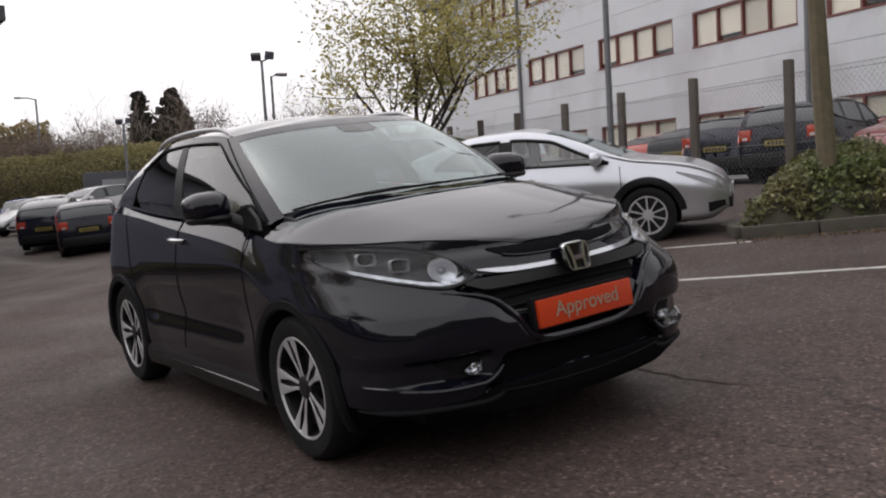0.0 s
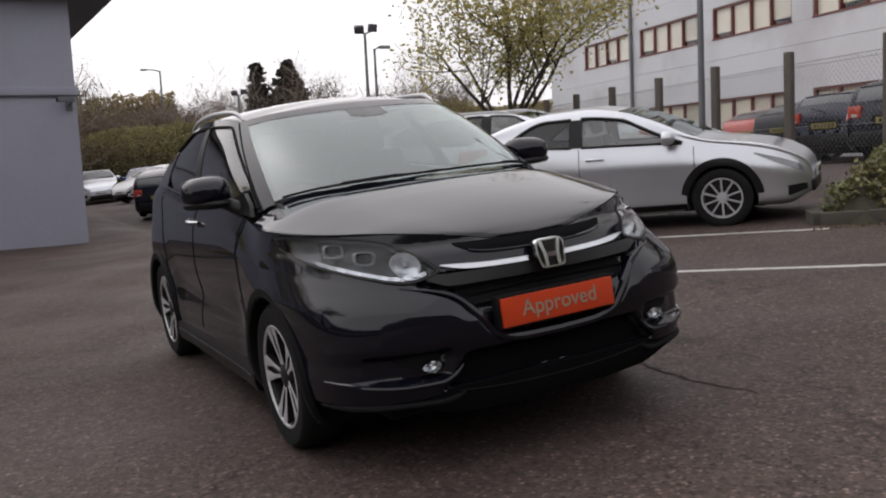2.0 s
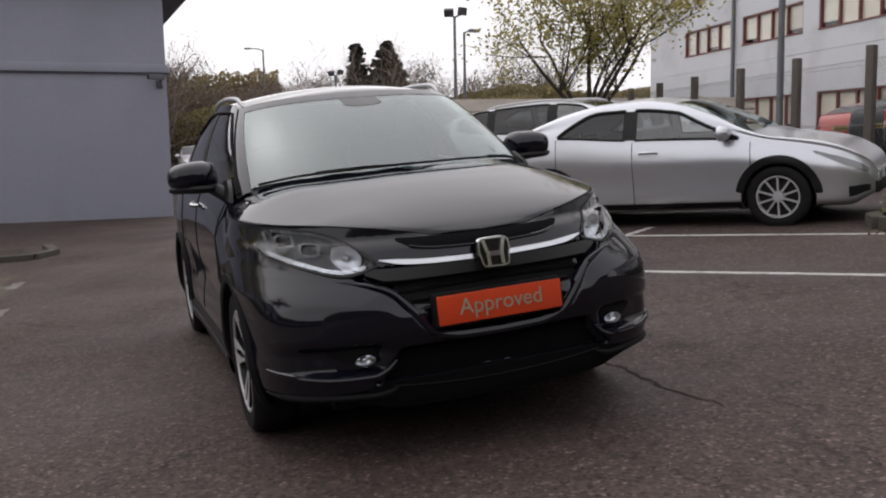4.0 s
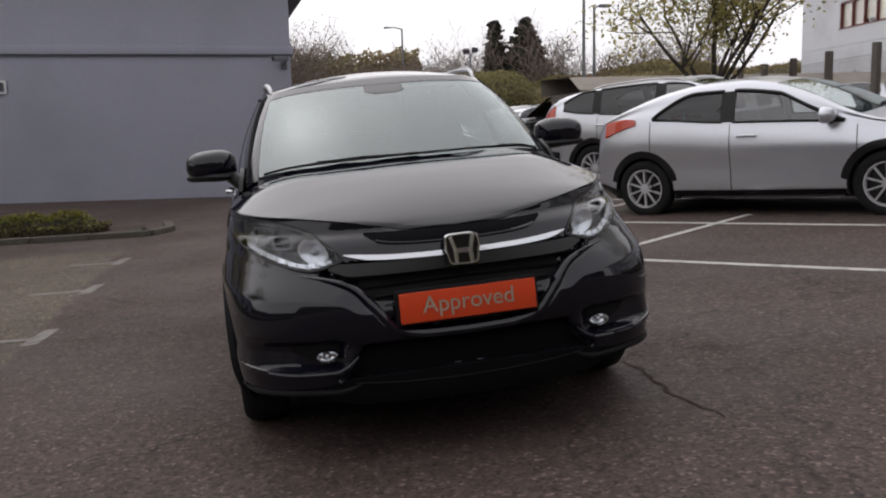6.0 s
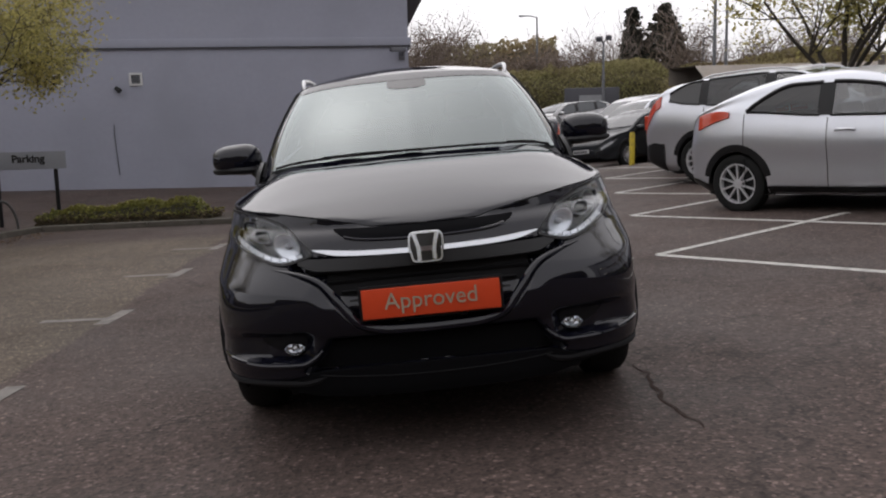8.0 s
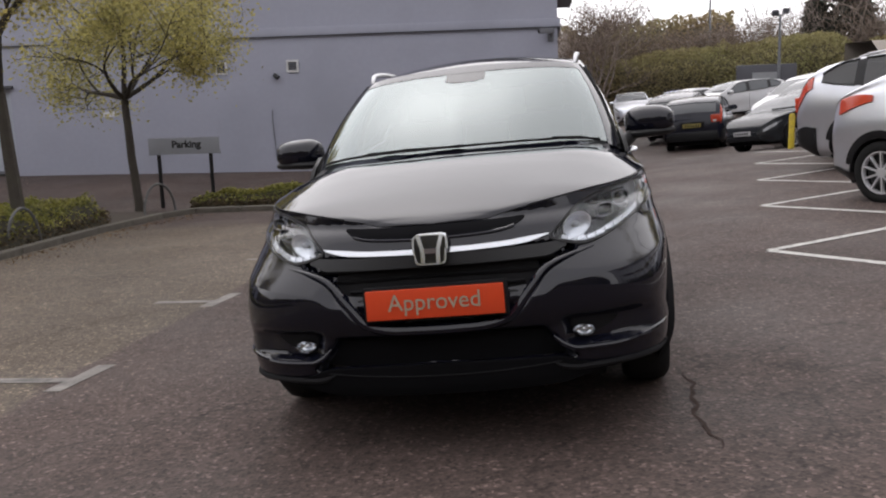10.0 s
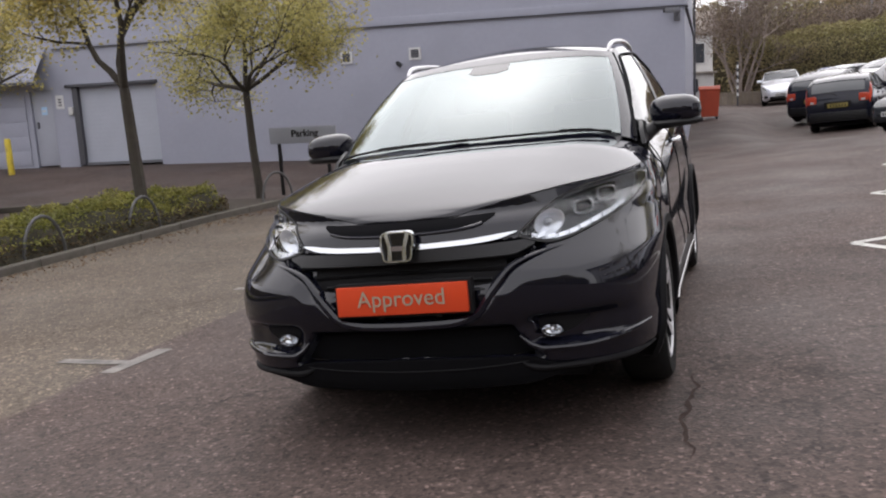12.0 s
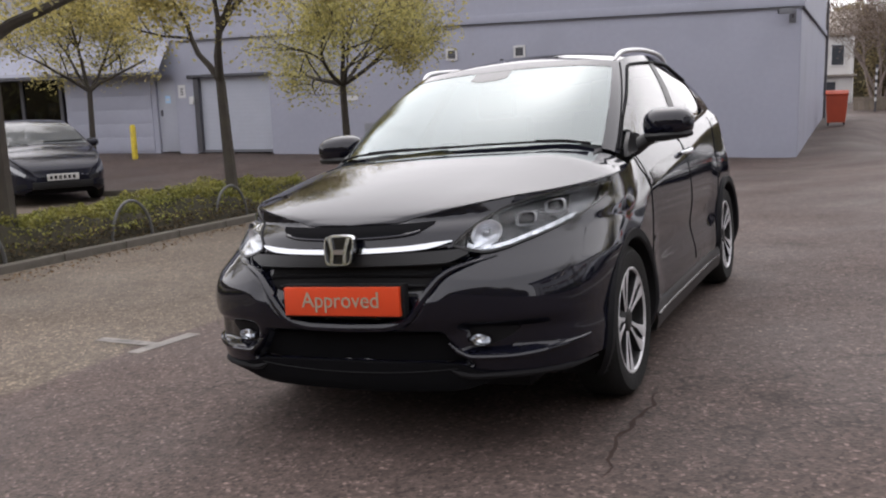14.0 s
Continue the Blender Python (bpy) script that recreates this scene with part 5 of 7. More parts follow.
def section(sh, y, q, sgn=1, out=0.0):
    """A point on a car's skin: y from its nose, q from the sill (0) over belt (4) and roof edge (6.5) to the middle line (8)."""
    L, w0 = sh["L"], sh["W"] / 2
    plan = lerp_table([(0, 0.50), (0.015, 0.66), (0.04, 0.79), (0.10, 0.915), (0.25, 0.985), (0.5, 1.0), (0.75, 1.0), (0.9, 0.975 + 0.010 * sh["square"]), (0.97, 0.90 + 0.045 * sh["square"]), (0.992, 0.80 + 0.09 * sh["square"]), (1, 0.62 + 0.18 * sh["square"])], y / L) * w0
    zt, zb = lerp_table(sh["top"], y), lerp_table(sh["belt"], y)
    zb = min(zb, zt - 0.01)
    h = zt - zb
    wr = plan * 0.935 - 0.38 * max(h - 0.05, 0.0)
    low = 0.20 + 0.10 * step(0.25, 0.0, y) + 0.12 * step(L - 0.4, L, y)
    k = (zb - low)
    xs = [plan * 0.86, plan * 0.975, plan * 0.985, plan * 1.0, plan * 0.945, plan * 0.935 + (wr - plan * 0.935) * 0.45, wr, wr * 0.80, 0.0]
    zs = [low, low + 0.12 * k, low + 0.42 * k, low + 0.72 * k, zb, zb + 0.52 * h, zb + 0.92 * h, zt, zt + 0.025 * step(0.3, 1.0, y)]
    x, z = spline(xs, q), spline(zs, q)
    e = 0.05
    tx, tz = spline(xs, min(q + e, 8)) - spline(xs, max(q - e, 0)), spline(zs, min(q + e, 8)) - spline(zs, max(q - e, 0))
    n = Vector((tz, -tx)).normalized() if abs(tx) + abs(tz) > 1e-6 else Vector((1, 0))
    return Vector((sgn * (x + n.x * out), y, z + n.y * out))


def skin(sh, y0, y1, q0, q1, out, sgn=1, ny=16, nq=8, shape=None, thick=0.0):
    rows = []
    for i in range(ny + 1):
        y = y0 + (y1 - y0) * i / ny
        a, b = (q0, q1) if shape is None else shape(i / ny)
        rows.append([section(sh, y, a + (b - a) * j / nq, sgn, out) for j in range(nq + 1)])
    return gridded(rows, thick=thick)


def road_wheel(car, sh, x, y, sgn, spokes=10):
    r = sh["r"]
    w = part("wheel", lathe(bmesh.new(), [(-0.19, r * 0.6), (-0.2, r * 0.9), (-0.17, r * 0.985), (-0.13, r), (-0.06, r), (-0.02, r * 0.98), (0.0, r * 0.90), (0.0, r * 0.75), (-0.015, r * 0.665)], "x", 36), RUBBER, car)
    part("rim", lathe(bmesh.new(), [(-0.1, r * 0.6), (-0.02, r * 0.62), (-0.006, r * 0.64), (-0.006, r * 0.68)], "x", 36), ALLOY, w)
    part("rim_well", lathe(bmesh.new(), [(-0.07, 0.002), (-0.07, r * 0.6), (-0.03, r * 0.63)], "x", 28), ALLOY_DARK, w)
    part("hub", lathe(bmesh.new(), [(-0.06, r * 0.2), (-0.015, r * 0.17), (-0.008, r * 0.08), (-0.008, 0.001)], "x", 16), ALLOY, w)
    for k in range(spokes):
        bm = boxed(-0.04, -0.009, r * 0.12, -0.010, 0.009, r * 0.635)
        bmesh.ops.transform(bm, matrix=Matrix.Rotation(2 * math.pi * k / spokes, 4, "X"), verts=bm.verts)
        part("spoke", bm, ALLOY, w, smooth=False)
    w.matrix_basis = pose(x, y, r) @ (Matrix.Identity(4) if sgn > 0 else Matrix.Rotation(math.pi, 4, "Z"))


def parked_car(name, kind, paint, m, label, see_through=False, spokes=10, rails=False, group=""):
    sh = SHAPES[kind]
    car = thing(name, label, "car", m, group)
    L, hubs = sh["L"], (sh["fo"], sh["fo"] + sh["wb"])
    ys = sorted({round(v, 4) for v in [L * i / 90 for i in range(91)] + [0.015, 0.03, 0.07, 0.1, L - 0.015, L - 0.03, L - 0.07]})
    qs = [8 * j / 48 for j in range(49)]

    def side_edge(k, f):
        """Lower and upper edge of a side window along its length."""
        lo, hi = 4.10, 5.95
        if kind == "hatch":
            hi = 4.16 + 1.36 * min(1, f / 0.55) ** 0.75 if k == 0 else 5.52 - 1.38 * (max(0, f - 0.35) / 0.65) ** 2
            return lo, max(hi, lo + 0.03)
        if k == 0:
            hi = 4.35 + 1.60 * min(1, f * 1.7) ** 0.8
        if k == len(sh["side"]) - 1:
            hi = hi - 0.9 * max(0, f - 0.35) ** 1.4 * 1.6
            lo = lo + 0.45 * max(0, f - 0.6)
        return lo, max(hi, lo + 0.05)
    bm = bmesh.new()
    for sgn in (-1, 1):
        pts = [[section(sh, y, q, sgn) for q in qs] for y in ys]
        cut = [[False] * len(qs) for _ in ys]
        for a in range(len(ys)):
            for b in range(len(qs)):
                for h in hubs:
                    p = pts[a][b]
                    d = Vector((p.y - h, p.z - sh["r"]))
                    if qs[b] < 3.9 and d.length < sh["arch"]:
                        cut[a][b] = True
                        if d.length > sh["arch"] - 0.09:
                            d = d.normalized() * sh["arch"]
                            pts[a][b] = Vector((p.x, h + d.x, sh["r"] + d.y))
        vs = [[bm.verts.new(p) for p in row] for row in pts]
        for a in range(len(ys) - 1):
            for b in range(len(qs) - 1):
                c = (pts[a][b] + pts[a + 1][b + 1]) / 2
                qm, ym = (qs[b] + qs[b + 1]) / 2, (ys[a] + ys[a + 1]) / 2
                if cut[a][b] and cut[a + 1][b] and cut[a][b + 1] and cut[a + 1][b + 1]:
                    continue
                if see_through and (any(s0 < ym < s1 and side_edge(k, (ym - s0) / (s1 - s0))[0] < qm < side_edge(k, (ym - s0) / (s1 - s0))[1] for k, (s0, s1) in enumerate(sh["side"])) or (qm > 6.5 and sh["screen"][0] < ym < sh["screen"][1])):
                    continue
                bm.faces.new((vs[a][b], vs[a + 1][b], vs[a + 1][b + 1], vs[a][b + 1]))
    for i in (0, len(ys) - 1):
        bm.faces.new([bm.verts.new(section(sh, ys[i], q, -1)) for q in qs[::3]] + [bm.verts.new(section(sh, ys[i], q, 1)) for q in reversed(qs[:-1:3])])
    bmesh.ops.remove_doubles(bm, verts=bm.verts, dist=1e-4)
    part("body", bm, paint, car, angle=50)
    glass_mat = PRIVACY if see_through else FAR_GLASS
    for sgn in (-1, 1):
        n = len(sh["side"])
        for k, (s0, s1) in enumerate(sh["side"]):
            last, edge = k == n - 1, (lambda f, k=k: side_edge(k, f))
            g = part("side_window", skin(sh, s0, s1, 0, 0, 0.006, sgn, 18, 8, edge), CLEAR_SIDE if see_through and k == 0 else glass_mat, car)
            if see_through:
                g.visible_shadow = False
            part("window_frame", tubed([section(sh, s0 + (s1 - s0) * f, edge(f)[1], sgn, 0.008) for f in (i / 16 for i in range(17))], 0.022 if kind == "hatch" else 0.016, 6), SATIN_BLACK, car)
            part("window_sill", tubed([section(sh, s0 + (s1 - s0) * f, edge(f)[0], sgn, 0.008) for f in (i / 8 for i in range(9))], 0.014, 6), SATIN_BLACK, car)
            if not last:
                part("door_pillar", skin(sh, s1 - 0.02, sh["side"][k + 1][0] + 0.02, 4.1, 5.5 if kind == "hatch" else 5.95, 0.008, sgn, 3, 8), SATIN_BLACK, car)
            if k < 2:
                y1 = s1 + 0.05
                part("shut_line", tubed([section(sh, y1 - 0.02, q, sgn, 0.001) for q in (0.9 + 3.1 * i / 12 for i in range(13))], 0.0045, 5), MATT_BLACK, car)
                hy = s1 - 0.16 if k == 0 else s1 - 0.05
                if kind == "hatch" and k == 1:
                    continue
                part("door_handle", tubed([section(sh, hy - 0.1, 3.42, sgn, 0.006), section(sh, hy - 0.07, 3.44, sgn, 0.03), section(sh, hy + 0.07, 3.44, sgn, 0.03), section(sh, hy + 0.1, 3.42, sgn, 0.006)], 0.014, 6), paint, car)
        part("shut_line", tubed([section(sh, sh["side"][0][0] - 0.12, q, sgn, 0.001) for q in (0.9 + 3.0 * i / 12 for i in range(13))], 0.0045, 5), MATT_BLACK, car)
        # mirror
        c = section(sh, sh["side"][0][0] + 0.16, 4.3, sgn, 0.11)
        bm = bmesh.new()
        bmesh.ops.create_uvsphere(bm, u_segments=16, v_segments=10, radius=1)
        for v in bm.verts:
            v.co = c + Vector((math.copysign(abs(v.co.x) ** 0.75, v.co.x) * 0.125, v.co.y * 0.11 if v.co.y < 0 else v.co.y * 0.03, math.copysign(abs(v.co.z) ** 0.8, v.co.z) * 0.082))
        mirror = part("door_mirror", bm, paint, car)
        part("mirror_stalk", tubed([c + Vector((-sgn * 0.02, 0, -0.03)), section(sh, sh["side"][0][0] + 0.12, 4.12, sgn, 0.0)], [0.025, 0.035], 6), SATIN_BLACK, mirror)
        for h in hubs:
            r, rad = sh["r"], sh["arch"]
            rows = []
            for i in range(33):
                t = radians(-32 + 244 * i / 32)
                row = []
                for q, o in ((rad - 0.02, -0.09), (rad - 0.02, 0.008), (rad + 0.005, 0.014), (rad + (0.058 if sh["clad"] else 0.012), 0.010), (rad + (0.063 if sh["clad"] else 0.016), -0.002)):
                    y, z = min(max(h + q * math.cos(t), 0.05), L - 0.05), max(r + q * math.sin(t), 0.2)
                    zb = lerp_table(sh["belt"], y)
                    qq = min(max(4 * (z - 0.2) / (zb - 0.2), 0.3), 3.9)
                    row.append((sgn * (section(sh, y, qq, 1).x + o), y, z))
                rows.append(row)
            part("arch_trim", gridded(rows), SATIN_BLACK if sh["clad"] else paint, car)
            bm = gridded([[(sgn * x, h + (rad - 0.015) * math.cos(t), max(r + (rad - 0.015) * math.sin(t), 0.2)) for x in (0.48, 0.80)] for t in (radians(-32 + 244 * i / 24) for i in range(25))])
            grid(bm, [[(sgn * 0.48, h + q * math.cos(t), max(r + q * math.sin(t), 0.2)) for q in (0.02, rad)] for t in (radians(15 * i) for i in range(25))])
            part("arch_liner", bm, MATT_BLACK, car)
            road_wheel(car, sh, sgn * (sh["W"] / 2 - 0.025), h, sgn, spokes)
        part("sill_trim", skin(sh, hubs[0] + rad, hubs[1] - rad, 0.5 if kind == "hatch" else 0.1, 1.0, 0.006, sgn, 10, 4), SATIN_BLACK, car)
        part("headlamp", skin(sh, 0.07, 0.55, 0, 0, 0.006, sgn, 16, 6, lambda f: (3.20 + 0.60 * f ** 1.3, 3.80 + 0.12 * f)), HEAD_CLEAR, car)
        part("fog_recess", skin(sh, 0.06, 0.24, 1.25, 1.95, 0.004, sgn, 8, 5), MATT_BLACK, car)
        if kind == "hatch":
            part("tail_lamp", skin(sh, L - 0.62, L - 0.22, 0, 0, 0.02, sgn, 12, 6, lambda f: (3.80 - 0.35 * f, 4.15 + 0.55 * f), thick=0.02), TAIL_RED, car, "raised orange-red tail lamp")
        elif kind == "suv":
            part("tail_lamp", skin(sh, L - 0.36, L - 0.035, 0, 0, 0.012, sgn, 12, 10, lambda f: (3.85 - 0.7 * f, 5.3 - 1.0 * f), thick=0.01), TAIL_RED, car, "tall red tail lamp")
        else:
            part("tail_lamp", skin(sh, L - 0.28, L - 0.05, 0, 0, 0.008, sgn, 8, 6, lambda f: (3.0, 4.1)), TAIL_RED, car, "red tail lamp")
        if rails:
            a = [section(sh, y, 6.6, sgn, 0.03 if 0 < i < 9 else 0.0) for i, y in enumerate(2.1 + (L - 3.1) * k / 9 for k in range(10))]
            part("roof_rail", tubed(a, 0.016, 6), ALLOY, car)
    rows = [[section(sh, y, 8 - abs(f) * 1.55, -1 if f < 0 else 1, 0.005) for f in (2 * j / 16 - 1 for j in range(17))] for y in (sh["screen"][0] + (sh["screen"][1] - sh["screen"][0]) * i / 10 for i in range(11))]
    g = part("windscreen", gridded(rows), SCREEN if see_through else FAR_GLASS, car)
    if see_through:
        g.visible_shadow = False
    rows = [[section(sh, y, 8 - abs(f) * 1.15, -1 if f < 0 else 1, 0.006) for f in (2 * j / 16 - 1 for j in range(17))] for y in (sh["rear"][0] + (sh["rear"][1] - sh["rear"][0]) * i / 8 for i in range(9))]
    part("rear_window", gridded(rows), FAR_GLASS, car)
    part("wiper", tubed([section(sh, sh["screen"][0] + 0.04 + 0.1 * f, 8 - 1.3 * f, 1, 0.02) for f in (i / 6 for i in range(7))], 0.012, 5), SATIN_BLACK, car)
    part("grille", skin(sh, 0.0, 0.10, 2.4, 3.6, 0.004, 1, 4, 6), SATIN_BLACK, car)
    part("lower_grille", boxed(-0.5, -0.012, 0.30, 0.5, 0.03, 0.42, 0.01), SATIN_BLACK, car)
    part("front_plate", boxed(-0.26, -0.03, 0.44, 0.26, -0.012, 0.55, 0.003), WHITE, car)
    rear_plate = part("rear_plate", boxed(-0.26, L + 0.005, 0.72, 0.26, L + 0.02, 0.83, 0.003), surface("yellow_plate", (0.30, 0.24, 0.06), 0.4) if "yellow_plate" not in bpy.data.materials else bpy.data.materials["yellow_plate"], car)
    for i in range(6):
        part("plate_bar", boxed(-0.22 + 0.075 * i, L + 0.021, 0.745, -0.175 + 0.075 * i, L + 0.024, 0.805), SATIN_BLACK, rear_plate, smooth=False)
        part("plate_bar", boxed(-0.22 + 0.075 * i, -0.034, 0.465, -0.175 + 0.075 * i, -0.031, 0.525), SATIN_BLACK, rear_plate, smooth=False)
    # the tail: lamps at the corners, a recess round the plate, a spoiler over the glass
    if sh["square"]:
        for sgn in (-1, 1):
            w = section(sh, L - 0.02, 3.4, 1).x
            lamp = part("rear_lamp", boxed(min(sgn * (w - 0.22), sgn * (w + 0.015)), L - 0.10, 0.84, max(sgn * (w - 0.22), sgn * (w + 0.015)), L + 0.012, 1.06, 0.02), TAIL_RED, car, "red rear lamp cluster")
            part("reverse_lens", boxed(sgn * (w - 0.11) - 0.05, L + 0.010, 0.86, sgn * (w - 0.11) + 0.05, L + 0.016, 0.91), WHITE, lamp)
        part("plate_recess", boxed(-0.34, L - 0.02, 0.69, 0.34, L + 0.004, 0.88, 0.01), MATT_BLACK, car)
        part("tail_bumper", boxed(-0.74, L - 0.10, 0.33, 0.74, L + 0.045, 0.60, 0.05), SATIN_BLACK, car)
        y0 = sh["rear"][0]
        part("roof_spoiler", gridded([[section(sh, y0 - 0.12 + 0.16 * i, 8 - abs(f) * 1.25, -1 if f < 0 else 1, 0.012 + 0.02 * i) for f in (2 * j / 12 - 1 for j in range(13))] for i in range(2)], thick=0.02), paint, car)
        part("rear_wiper", tubed([(0.0, L - 0.05, 1.04), (0.14, L - 0.10, 1.10), (0.34, L - 0.12, 1.14)], 0.009, 5), MATT_BLACK, car)
    for sgn in (-1, 1):
        part("rear_bumper", skin(sh, L - 0.42, L - 0.01, 0.2, 2.0 if kind == "suv" else 1.1, 0.01, sgn, 8, 5), SATIN_BLACK, car)
    part("underbody", boxed(-0.6, 0.3, 0.19, 0.6, L - 0.3, 0.27), MATT_BLACK, car)
    if see_through:
        part("cabin_floor", boxed(-0.75, 1.2, 0.3, 0.75, L - 0.6, 0.55), CABIN, car)
        part("dashboard", boxed(-0.7, 1.25, 0.55, 0.7, 1.6, 0.93, 0.05), CABIN, car)
        for x in (-0.37, 0.37):
            seat = part("front_seat", boxed(-0.24, -0.08, 0, 0.24, 0.08, 0.62, 0.05, m=Matrix.Translation((x, 2.35, 0.5)) @ pose(0, 0, 0, -14, 0, 0)), CABIN, car)
            part("head_restraint", boxed(-0.13, -0.05, 0, 0.13, 0.05, 0.17, 0.04, m=Matrix.Translation((x, 2.54, 1.13)) @ pose(0, 0, 0, -10, 0, 0)), CABIN, seat)
        part("rear_bench", boxed(-0.62, 3.1, 0.5, 0.62, 3.5, 1.05, 0.06), CABIN, car)
    return car


parked_car("hatchback_car", "hatch", SILVER, Matrix.Translation((0, 0, -0.02)) @ stand(6.31, 4.13, 36.9), "silver five-door hatchback parked nose-in in a slanted bay", True)
parked_car("suv_car", "suv", SILVER, stand(7.15, 7.62, 37.8), "pale silver family SUV parked beside a silver hatchback", True, 12, True)
parked_car("hatchback_car", "hatch", WHITE_CAR, stand(7.45, 9.92, 37.8), "white hatchback mostly hidden behind a pale SUV")
# across the far lane
for x, y, turn, kind, paint, label in (
        (4.75, 20.9, -50, "hatch", GREY_CAR, "dark grey hatchback facing the lane"),
        (5.9, 24.4, -50, "estate", DARK_CAR, "black estate car in a far row"),
        (6.9, 27.6, -52, "suv", SILVER, "silver SUV in a far row"),
        (7.2, 30.8, -55, "hatch", WHITE_CAR, "white hatchback in a far row"),
        (5.05, 28.9, 166, "suv", DARK_CAR, "dark blue-black SUV seen from the rear"),
        (5.2, 33.4, 160, "suv", DARK_CAR, "dark blue SUV with its tail to the lane"),
        (3.5, 37.3, -60, "hatch", WHITE_CAR, "white hatchback parked before the hedge"),
        (5.2, 36.4, -65, "suv", WHITE_CAR, "white SUV parked side-on before the hedge"),
        (3.25, 41.3, -3, "suv", SILVER, "silver people carrier facing the lane before the hedge"),
        (5.1, 41.6, -15, "estate", BLUE_CAR, "blue estate car before the hedge"),
        (8.6, 36.5, -70, "suv", SILVER, "silver SUV parked near the hedge")):
    parked_car({"hatch": "hatchback_car", "suv": "suv_car", "estate": "estate_car"}[kind], kind, paint, stand(x, y, turn), label, group="far parked cars")
# beyond the wire fence
for x, y, turn, kind, paint, label in (
        (17.0, 8.8, 102, "suv", DARK_CAR, "black SUV beyond the wire fence, tail to the fence"),
        (17.8, 10.95, 102, "estate", BLUE_BLACK, "dark blue estate car beyond the wire fence"),
        (18.8, 13.2, 102, "hatch", GREY_CAR, "dark hatchback with pale rear glass beyond the wire fence"),
        (20.3, 15.75, 102, "hatch", RED_CAR, "red hatchback beyond the wire fence"),
        (12.1, 5.6, -96, "hatch", DULL_RED, "dark red hatchback facing the planted island"),
        (16.5, 20.3, 140, "estate", SILVER, "silver estate car beyond the wire fence")):
    parked_car({"hatch": "hatchback_car", "suv": "suv_car", "estate": "estate_car"}[kind], kind, paint, stand(x, y, turn), label, group="cars beyond the fence", rails=kind == "suv")
parked_car("hatchback_car", "hatch", DARK_CAR, stand(-10.9, 8.35, 62), "black hatchback parked beyond the planted strip")

# ---- plants ----
def leaf(bm, p, size, rnd, flat=0.0):
    """One small folded leaf, or a spray of them."""
    a, b = rnd.uniform(0, 6.283), rnd.uniform(-0.9, 0.9) * (1 - flat)
    u = Vector((math.cos(a) * math.cos(b), math.sin(a) * math.cos(b), math.sin(b)))
    v = u.cross(Vector((rnd.uniform(-1, 1), rnd.uniform(-1, 1), rnd.uniform(-1, 1)))).normalized()
    s = size * rnd.uniform(0.6, 1.35)
    q = [bm.verts.new(p + u * s * c + v * s * d) for c, d in ((-0.5, 0), (-0.05, 0.3), (0.5, 0.02), (0.02, -0.3))]
    bm.faces.new(q)


def grow(rnd, start, way, length, radius, depth, limbs, tips, bend=0.25, up=0.15):
    """Limbs as paths of points with radii; tips where leaves sit."""
    pts, n = [start], 5
    p, d = start.copy(), way.normalized()
    for i in range(n):
        d = (d + Vector((rnd.uniform(-bend, bend), rnd.uniform(-bend, bend), rnd.uniform(-bend, bend) + up)) * 0.5).normalized()
        p = p + d * length / n
        pts.append(p.copy())
        if depth <= 2:
            tips.append((p.copy(), depth))
    limbs.append((pts, [radius * (1 - 0.55 * i / n) for i in range(n + 1)]))
    if depth > 0:
        for k in range(rnd.choice((3, 4)) if depth > 1 else 4):
            i = rnd.randint(2, n)
            side = Vector((rnd.uniform(-1, 1), rnd.uniform(-1, 1), rnd.uniform(-0.25, 0.8)))
            side = (side - d * side.dot(d) * 0.6).normalized()
            grow(rnd, pts[i], d * 0.55 + side * 0.85, length * rnd.uniform(0.55, 0.8), radius * 0.5 * (1 - 0.3 * i / n), depth - 1, limbs, tips, bend, up)


def tree(x, y, trunk_h, trunk_r, crown_r, seed, leaves, mat, label, lean=(0, 0), fork=3, size=0.062, spread_up=0.5, depth=3, first=1.0, bark=None, bend=0.25, up=0.15):
    rnd = random.Random(seed)
    t = thing("tree", label, "tree", pose(x, y, land(x, y) - 0.03))
    limbs, tips = [], []
    top = Vector((lean[0], lean[1], trunk_h))
    trunk = [Vector((0, 0, 0)), Vector((lean[0] * 0.2 + 0.01, lean[1] * 0.2, trunk_h * 0.12)), Vector((lean[0] * 0.5 + rnd.uniform(-.03, .03), lean[1] * 0.5, trunk_h * 0.5)), top]
    limbs.append((trunk, [trunk_r * 1.3, trunk_r * 1.08, trunk_r, trunk_r * 0.85]))
    for k in range(fork):
        a = 6.283 * (k + rnd.uniform(-0.2, 0.2)) / fork + seed
        way = Vector((math.cos(a), math.sin(a), spread_up + rnd.uniform(0, 0.5)))
        grow(rnd, top, way, crown_r * 0.62 * first, trunk_r * 0.62, depth, limbs, tips, bend, up)
    grow(rnd, top, Vector((0, 0, 1)), crown_r * 0.7, trunk_r * 0.7, depth, limbs, tips, bend, up)
    bm = bmesh.new()
    for pts, radii in limbs:
        tube(bm, pts, [max(r, 0.004) for r in radii], 8 if radii[0] > 0.03 else 4, False)
    part("trunk", bm, bark or BARK, t, "rough trunk and limbs")
    bm = bmesh.new()
    for i in range(leaves):
        p, d = tips[rnd.randrange(len(tips))]
        off = Vector((rnd.gauss(0, 1), rnd.gauss(0, 1), rnd.gauss(0, 0.8) - 0.25)) * (0.16 if d == 0 else 0.24)
        leaf(bm, p + off, size, rnd)
    part("crown", bm, mat, t, "open crown of small young leaves", smooth=False)
    return t


